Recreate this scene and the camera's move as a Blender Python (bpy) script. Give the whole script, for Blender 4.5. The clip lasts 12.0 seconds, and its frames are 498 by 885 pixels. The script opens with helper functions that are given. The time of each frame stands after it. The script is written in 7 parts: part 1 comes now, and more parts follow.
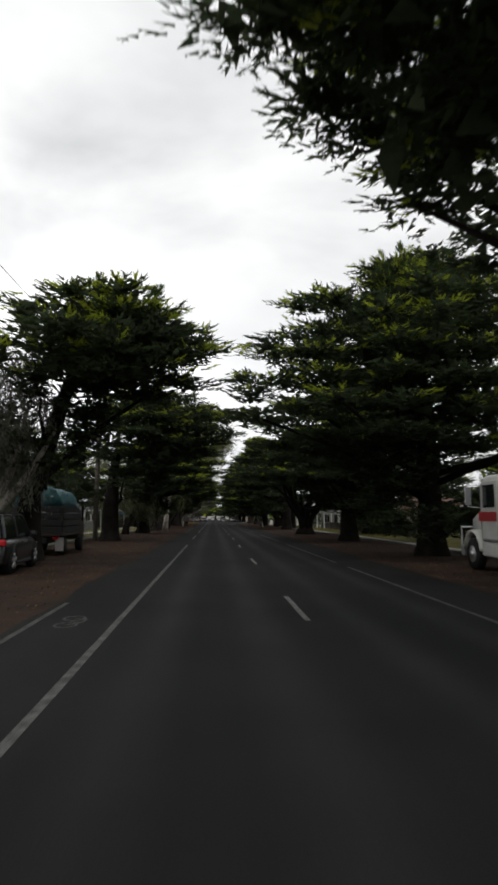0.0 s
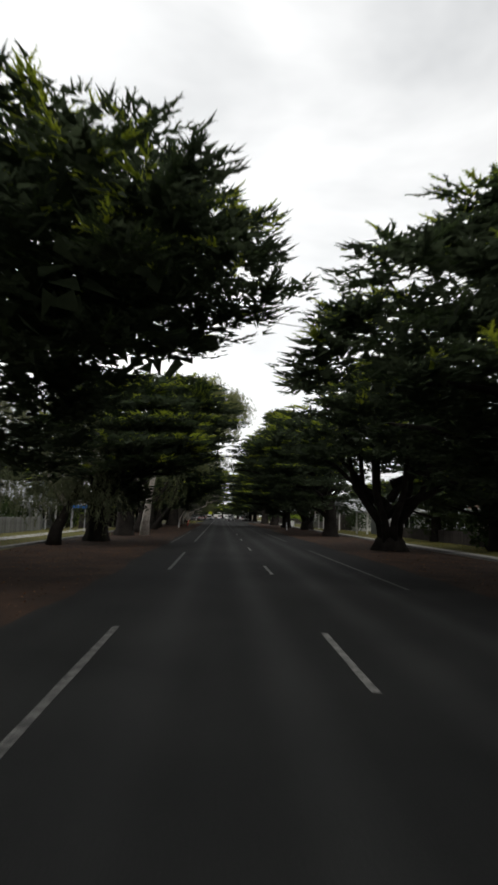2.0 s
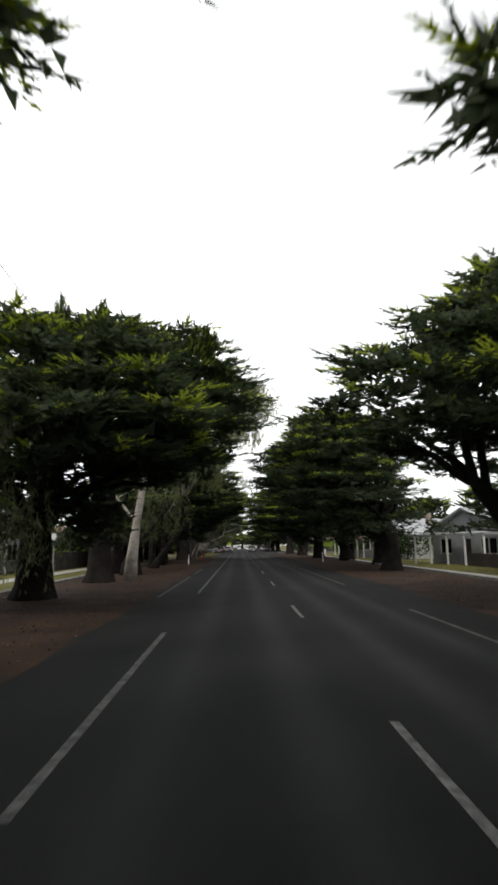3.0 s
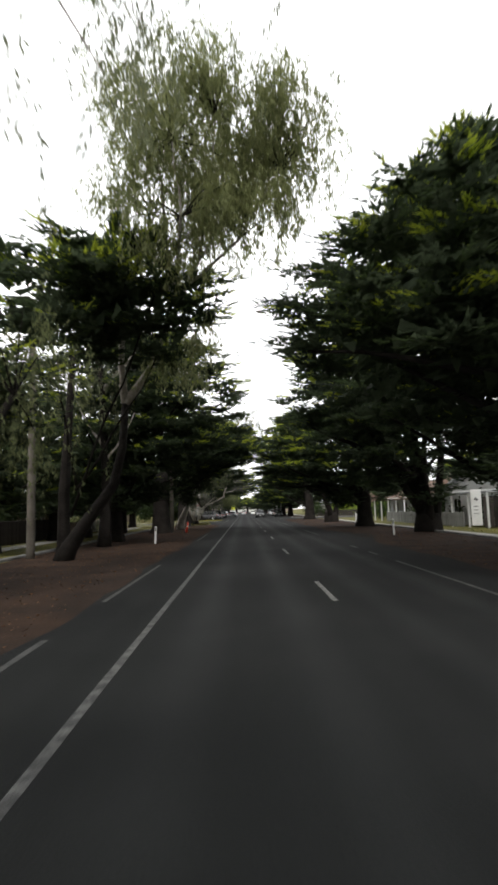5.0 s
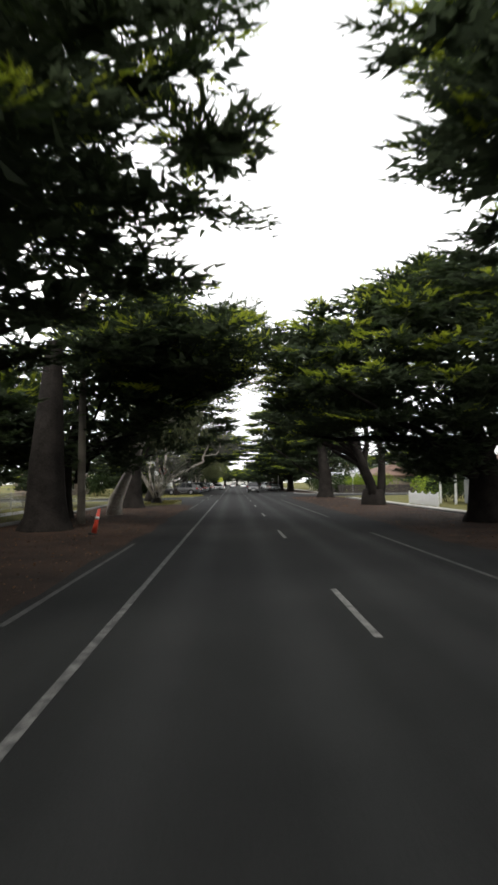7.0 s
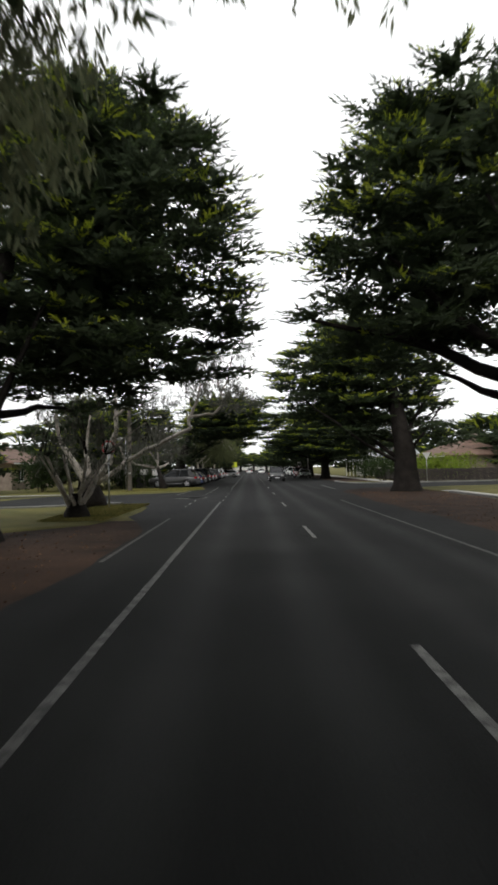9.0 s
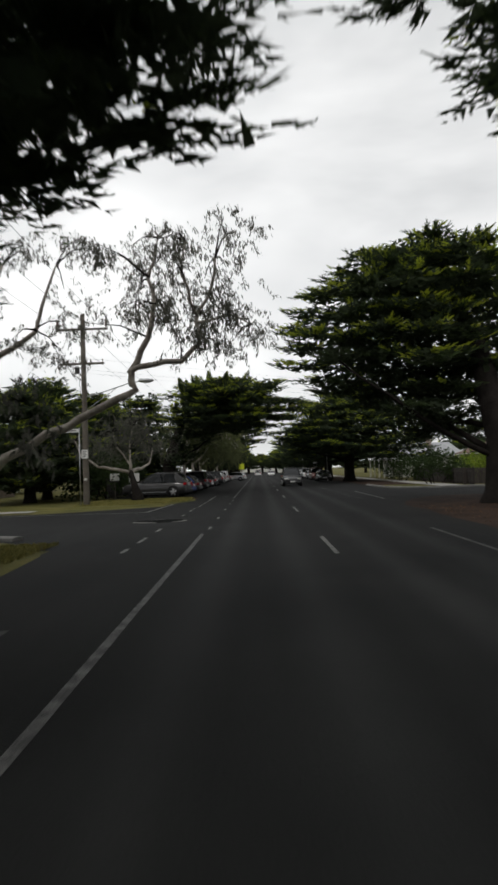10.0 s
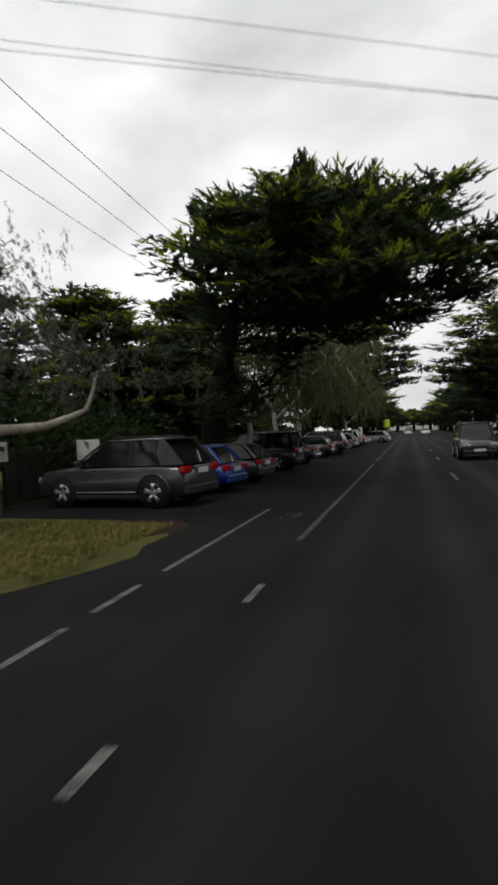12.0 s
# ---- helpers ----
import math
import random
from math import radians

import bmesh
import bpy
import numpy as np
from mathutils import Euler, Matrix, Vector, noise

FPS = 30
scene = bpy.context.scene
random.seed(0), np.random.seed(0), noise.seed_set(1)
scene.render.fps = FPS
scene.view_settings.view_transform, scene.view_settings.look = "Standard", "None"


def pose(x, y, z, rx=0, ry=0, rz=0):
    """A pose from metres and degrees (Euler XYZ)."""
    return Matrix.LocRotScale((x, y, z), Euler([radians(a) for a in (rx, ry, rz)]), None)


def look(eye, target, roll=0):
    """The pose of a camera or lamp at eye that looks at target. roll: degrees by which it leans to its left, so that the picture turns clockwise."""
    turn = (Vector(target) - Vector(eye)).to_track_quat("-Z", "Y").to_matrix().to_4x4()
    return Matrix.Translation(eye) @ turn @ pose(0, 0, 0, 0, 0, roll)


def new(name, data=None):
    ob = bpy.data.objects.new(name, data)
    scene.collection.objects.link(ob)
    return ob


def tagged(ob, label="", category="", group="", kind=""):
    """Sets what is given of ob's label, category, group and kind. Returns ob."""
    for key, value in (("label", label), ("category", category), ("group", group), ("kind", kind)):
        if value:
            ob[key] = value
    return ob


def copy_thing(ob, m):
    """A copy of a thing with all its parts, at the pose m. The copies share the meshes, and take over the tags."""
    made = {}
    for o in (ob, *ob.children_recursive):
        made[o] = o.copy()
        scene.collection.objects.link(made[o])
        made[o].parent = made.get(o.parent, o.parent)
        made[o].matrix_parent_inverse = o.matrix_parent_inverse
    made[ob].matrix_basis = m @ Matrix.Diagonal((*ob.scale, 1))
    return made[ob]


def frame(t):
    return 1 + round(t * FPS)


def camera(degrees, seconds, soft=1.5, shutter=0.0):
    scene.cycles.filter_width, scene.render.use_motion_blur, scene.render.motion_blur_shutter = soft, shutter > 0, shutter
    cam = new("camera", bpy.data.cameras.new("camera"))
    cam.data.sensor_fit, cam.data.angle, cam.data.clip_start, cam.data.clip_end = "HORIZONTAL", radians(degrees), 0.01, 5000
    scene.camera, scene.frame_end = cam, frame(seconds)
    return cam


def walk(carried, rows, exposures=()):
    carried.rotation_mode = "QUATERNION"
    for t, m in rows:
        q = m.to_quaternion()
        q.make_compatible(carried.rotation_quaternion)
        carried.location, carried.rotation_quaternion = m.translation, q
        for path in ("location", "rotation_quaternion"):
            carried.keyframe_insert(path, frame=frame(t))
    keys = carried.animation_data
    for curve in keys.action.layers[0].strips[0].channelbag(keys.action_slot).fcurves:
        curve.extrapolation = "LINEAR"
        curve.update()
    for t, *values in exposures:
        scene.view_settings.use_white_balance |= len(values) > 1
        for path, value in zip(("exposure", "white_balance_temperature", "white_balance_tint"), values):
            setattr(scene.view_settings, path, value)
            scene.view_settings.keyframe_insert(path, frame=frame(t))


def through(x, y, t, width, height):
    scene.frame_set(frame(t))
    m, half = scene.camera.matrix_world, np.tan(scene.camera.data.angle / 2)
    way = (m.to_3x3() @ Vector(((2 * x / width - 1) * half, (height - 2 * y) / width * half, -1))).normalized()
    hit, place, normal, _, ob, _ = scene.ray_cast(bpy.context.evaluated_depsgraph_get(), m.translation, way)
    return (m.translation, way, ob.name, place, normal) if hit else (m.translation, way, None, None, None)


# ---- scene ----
cam = camera(45.5, 12.0, soft=3.0, shutter=0.18)
PATH = [
    (0, (-1.618, 1.036, 1.728), (-1.499, 3.016, 1.977), 0.2),
    (0.5, (-1.646, 8.024, 1.775), (-1.568, 10.0, 2.074), 0.6),
    (1, (-1.683, 14.831, 1.763), (-1.604, 16.812, 2.028), 2.7),
    (1.5, (-1.624, 21.884, 1.762), (-1.533, 23.867, 2.006), 1.0),
    (2, (-1.633, 29.095, 1.738), (-1.541, 31.077, 1.983), 1.4),
    (2.5, (-1.562, 36.557, 1.828), (-1.516, 38.527, 2.17), -0.7),
    (4.5, (-1.633, 64.811, 1.66), (-1.618, 66.786, 1.972), -0.7),
    (5, (-1.668, 71.862, 1.739), (-1.645, 73.849, 1.965), -1.7),
    (5.5, (-1.649, 79.149, 1.72), (-1.593, 81.141, 1.888), -2.3),
    (6, (-1.616, 86.44, 1.765), (-1.563, 88.436, 1.884), -1.7),
    (6.5, (-1.635, 93.443, 1.81), (-1.587, 95.438, 1.94), -0.6),
    (7, (-1.636, 100.449, 1.76), (-1.582, 102.444, 1.894), -0.4),
    (7.5, (-1.617, 107.566, 1.689), (-1.617, 109.563, 1.798), -0.9),
    (9.5, (-1.561, 135.674, 1.788), (-1.565, 137.672, 1.873), -1.4),
    (10, (-1.536, 143.119, 1.746), (-1.564, 145.116, 1.839), -2.1),
    (10.5, (-1.578, 150.007, 1.672), (-1.627, 152.006, 1.728), -0.6),
    (11, (-1.59, 157.2, 1.68), (-1.641, 159.198, 1.731), -1.6),
    (11.5, (-1.48, 164.5, 1.76), (-1.824, 166.470, 1.802), -0.1),
    (12, (-1.389, 171.64, 1.725), (-1.912, 173.57, 1.7), -2.8),
]
walk(cam, [(t, look(eye, target, roll)) for t, eye, target, roll in PATH],
     exposures=[(0, -0.1), (0.5, -0.5), (1, 0.1), (1.5, -0.25), (2, 0.0), (2.5, 0.65), (4.5, -0.1), (5, 0.9), (5.5, 2.25), (6, 1.0), (6.5, 1.1), (7, 1.05), (7.5, 0.8), (9.5, 0.15), (10, -0.25), (10.5, -0.55), (11, -0.6), (11.5, -0.6), (12, -0.3)])

# ---- light ----
SUN_AZ, SUN_EL = 165.0, 58.0         # degrees west of the road's far end, and above the horizon


def build_world():
    w = bpy.data.worlds.new("overcast_sky")
    scene.world = w
    w.use_nodes = True
    nt = w.node_tree
    nt.nodes.clear()
    out = nt.nodes.new("ShaderNodeOutputWorld")
    bg = nt.nodes.new("ShaderNodeBackground")
    bg.inputs["Strength"].default_value = 0.1
    sky = nt.nodes.new("ShaderNodeTexSky")
    sky.sky_type = "NISHITA"
    sky.sun_disc = False
    sky.sun_elevation = radians(SUN_EL)
    sky.sun_rotation = radians(-SUN_AZ)
    tc = nt.nodes.new("ShaderNodeTexCoord")
    # cloud cover: broad grey banks with softer billows in them
    mp = nt.nodes.new("ShaderNodeMapping")
    mp.inputs["Scale"].default_value = (1.0, 1.0, 2.0)
    n1 = nt.nodes.new("ShaderNodeTexNoise")
    n1.inputs["Scale"].default_value = 1.9
    n1.inputs["Detail"].default_value = 5.0
    n1.inputs["Roughness"].default_value = 0.5
    n1.inputs["Distortion"].default_value = 0.3
    ramp = nt.nodes.new("ShaderNodeValToRGB")
    ramp.color_ramp.elements[0].position, ramp.color_ramp.elements[0].color = 0.34, (6.0, 6.1, 6.15, 1)
    ramp.color_ramp.elements[1].position, ramp.color_ramp.elements[1].color = 0.66, (10.6, 10.6, 10.5, 1)
    # the cloud is thinner low over the road ahead
    dot = nt.nodes.new("ShaderNodeVectorMath")
    dot.operation = "DOT_PRODUCT"
    a, e = radians(20), radians(24)
    dot.inputs[1].default_value = (-math.sin(a) * math.cos(e), math.cos(a) * math.cos(e), math.sin(e))
    glow = nt.nodes.new("ShaderNodeMapRange")
    glow.inputs["From Min"].default_value, glow.inputs["From Max"].default_value = 0.32, 1.0
    glow.inputs["To Min"].default_value, glow.inputs["To Max"].default_value = 0.9, 1.35
    mul = nt.nodes.new("ShaderNodeVectorMath")
    mul.operation = "SCALE"
    mix = nt.nodes.new("ShaderNodeMix")
    mix.data_type = "RGBA"
    mix.inputs["Factor"].default_value = 0.93
    L = nt.links.new
    L(tc.outputs["Generated"], mp.inputs["Vector"])
    L(mp.outputs["Vector"], n1.inputs["Vector"])
    L(n1.outputs["Fac"], ramp.inputs["Fac"])
    L(tc.outputs["Generated"], dot.inputs[0])
    L(dot.outputs["Value"], glow.inputs["Value"])
    L(ramp.outputs["Color"], mul.inputs[0])
    L(glow.outputs["Result"], mul.inputs["Scale"])
    L(sky.outputs["Color"], mix.inputs["A"])
    L(mul.outputs["Vector"], mix.inputs["B"])
    L(mix.outputs["Result"], bg.inputs["Color"])
    L(bg.outputs["Background"], out.inputs["Surface"])


build_world()
sun_data = bpy.data.lights.new("sun", "SUN")
sun_data.energy = 0.9
sun_data.angle = radians(14)
sun_data.color = (1.0, 0.96, 0.9)
sun = new("sun", sun_data)
_a, _e = radians(SUN_AZ), radians(SUN_EL)
sun.matrix_world = look((-60, 200, 150), (-60 + 10 * math.sin(_a) * math.cos(_e), 200 - 10 * math.cos(_a) * math.cos(_e), 150 - 10 * math.sin(_e)))
scene.view_settings.exposure = 0.0


# ---- materials ----
def material(name, colour, dark=None, rough=0.8, scale=4.0, fine=60.0, bump=0.15, metal=0.0, spec=0.3, islands=0.0, objects=0.0):
    """A surface whose colour drifts between two tones at a broad and a fine scale, with fine relief."""
    m = bpy.data.materials.new(name)
    m.use_nodes = True
    nt = m.node_tree
    b = nt.nodes["Principled BSDF"]
    b.inputs["Roughness"].default_value = rough
    b.inputs["Metallic"].default_value = metal
    b.inputs["Specular IOR Level"].default_value = spec
    tc = nt.nodes.new("ShaderNodeTexCoord")
    n1 = nt.nodes.new("ShaderNodeTexNoise")
    n1.inputs["Scale"].default_value = scale
    n1.inputs["Detail"].default_value = 4
    n2 = nt.nodes.new("ShaderNodeTexNoise")
    n2.inputs["Scale"].default_value = fine
    n2.inputs["Detail"].default_value = 3
    L = nt.links.new
    L(tc.outputs["Object"], n1.inputs["Vector"])
    L(tc.outputs["Object"], n2.inputs["Vector"])
    add = nt.nodes.new("ShaderNodeMath")
    add.operation = "MULTIPLY_ADD"
    add.inputs[1].default_value = 0.6
    L(n1.outputs["Fac"], add.inputs[0])
    s = nt.nodes.new("ShaderNodeMath")
    s.operation = "MULTIPLY"
    s.inputs[1].default_value = 0.4
    L(n2.outputs["Fac"], s.inputs[0])
    L(s.outputs[0], add.inputs[2])
    fac = add.outputs[0]
    for amount, node, socket in ((islands, "ShaderNodeNewGeometry", "Random Per Island"), (objects, "ShaderNodeObjectInfo", "Random")):
        if amount:
            r = nt.nodes.new(node)
            ma = nt.nodes.new("ShaderNodeMath")
            ma.operation = "MULTIPLY_ADD"
            ma.inputs[1].default_value = amount
            L(r.outputs[socket], ma.inputs[0])
            L(fac, ma.inputs[2])
            sb = nt.nodes.new("ShaderNodeMath")
            sb.operation = "SUBTRACT"
            sb.inputs[1].default_value = amount / 2
            L(ma.outputs[0], sb.inputs[0])
            fac = sb.outputs[0]
    ramp = nt.nodes.new("ShaderNodeValToRGB")
    d = dark or tuple(c * 0.6 for c in colour)
    ramp.color_ramp.elements[0].position, ramp.color_ramp.elements[0].color = 0.36, (*d, 1)
    ramp.color_ramp.elements[1].position, ramp.color_ramp.elements[1].color = 0.62, (*colour, 1)
    L(fac, ramp.inputs["Fac"])
    L(ramp.outputs["Color"], b.inputs["Base Color"])
    if bump:
        bp = nt.nodes.new("ShaderNodeBump")
        bp.inputs["Strength"].default_value = bump
        bp.inputs["Distance"].default_value = 0.02
        L(n2.outputs["Fac"], bp.inputs["Height"])
        L(bp.outputs["Normal"], b.inputs["Normal"])
    return m


def foliage_material(name, colour, dark, through=0.48):
    m = material(name, colour, dark, rough=0.75, scale=0.45, fine=7.0, bump=0, spec=0.15, islands=0.22)
    nt = m.node_tree
    b = nt.nodes["Principled BSDF"]
    tr = nt.nodes.new("ShaderNodeBsdfTranslucent")
    ms = nt.nodes.new("ShaderNodeMixShader")
    ms.inputs[0].default_value = through
    ramp = next(n for n in nt.nodes if n.type == "VALTORGB")
    nt.links.new(ramp.outputs["Color"], tr.inputs["Color"])
    nt.links.new(b.outputs[0], ms.inputs[1])
    nt.links.new(tr.outputs[0], ms.inputs[2])
    nt.links.new(ms.outputs[0], nt.nodes["Material Output"].inputs["Surface"])
    return m


def asphalt_material():
    """Old chip-sealed asphalt: stone grain, patches, and two smoother wheel paths in each lane."""
    m = material("asphalt", (0.0128, 0.0134, 0.0129), (0.0064, 0.0068, 0.0067), rough=0.85, scale=0.35, fine=42.0, bump=0.4, spec=0.13)
    nt = m.node_tree
    b = nt.nodes["Principled BSDF"]
    L = nt.links.new
    tc = nt.nodes.new("ShaderNodeTexCoord")
    sep = nt.nodes.new("ShaderNodeSeparateXYZ")
    L(tc.outputs["Object"], sep.inputs[0])
    ab = nt.nodes.new("ShaderNodeMath")
    ab.operation = "ABSOLUTE"
    L(sep.outputs["X"], ab.inputs[0])
    off = nt.nodes.new("ShaderNodeMath")
    off.operation = "SUBTRACT"
    off.inputs[1].default_value = 1.6
    L(ab.outputs[0], off.inputs[0])
    ab2 = nt.nodes.new("ShaderNodeMath")
    ab2.operation = "ABSOLUTE"
    L(off.outputs[0], ab2.inputs[0])
    path = nt.nodes.new("ShaderNodeMapRange")
    path.interpolation_type = "SMOOTHSTEP"
    d = nt.nodes.new("ShaderNodeMath")
    d.operation = "SUBTRACT"
    d.inputs[1].default_value = 0.75
    L(ab2.outputs[0], d.inputs[0])
    ab3 = nt.nodes.new("ShaderNodeMath")
    ab3.operation = "ABSOLUTE"
    L(d.outputs[0], ab3.inputs[0])
    path.inputs["From Min"].default_value, path.inputs["From Max"].default_value = 0.0, 0.55
    path.inputs["To Min"].default_value, path.inputs["To Max"].default_value = 0.78, 0.87
    L(ab3.outputs[0], path.inputs["Value"])
    L(path.outputs["Result"], b.inputs["Roughness"])
    # paler polished wheel paths with painted sky sheen; long streaks of wear and tar
    mp = nt.nodes.new("ShaderNodeMapping")
    mp.inputs["Scale"].default_value = (1.5, 0.06, 1.0)
    L(tc.outputs["Object"], mp.inputs["Vector"])
    streak = nt.nodes.new("ShaderNodeTexNoise")
    streak.inputs["Scale"].default_value = 1.0
    streak.inputs["Detail"].default_value = 5
    L(mp.outputs["Vector"], streak.inputs["Vector"])
    wear_sheen = nt.nodes.new("ShaderNodeMapRange")
    wear_sheen.interpolation_type = "SMOOTHSTEP"
    wear_sheen.inputs["From Min"].default_value, wear_sheen.inputs["From Max"].default_value = 0.0, 0.6
    wear_sheen.inputs["To Min"].default_value, wear_sheen.inputs["To Max"].default_value = 0.95, 0.55
    L(ab3.outputs[0], wear_sheen.inputs["Value"])
    tot = nt.nodes.new("ShaderNodeMath")
    tot.operation = "MULTIPLY_ADD"
    tot.inputs[1].default_value = 1.1
    L(streak.outputs["Fac"], tot.inputs[0])
    L(wear_sheen.outputs["Result"], tot.inputs[2])
    tint = nt.nodes.new("ShaderNodeVectorMath")
    tint.operation = "SCALE"
    ramp = next(n for n in nt.nodes if n.type == "VALTORGB")
    L(ramp.outputs["Color"], tint.inputs[0])
    L(tot.outputs[0], tint.inputs["Scale"])
    L(tint.outputs["Vector"], b.inputs["Base Color"])
    return m


def paint_material(name, colour, worn=0.38):
    """White road paint, worn through to the stone."""
    m = material(name, colour, (0.03, 0.03, 0.029), rough=0.7, scale=5.0, fine=46.0, bump=0.2)
    r = next(n for n in m.node_tree.nodes if n.type == "VALTORGB")
    r.color_ramp.elements[0].position, r.color_ramp.elements[1].position = worn, worn + 0.24
    return m


def plain(name, colour, rough=0.5, metal=0.0, spec=0.5, coat=0.0):
    m = material(name, colour, tuple(c * 0.82 for c in colour), rough=rough, scale=1.5, fine=25.0, bump=0.03, metal=metal, spec=spec)
    m.node_tree.nodes["Principled BSDF"].inputs["Coat Weight"].default_value = coat
    return m


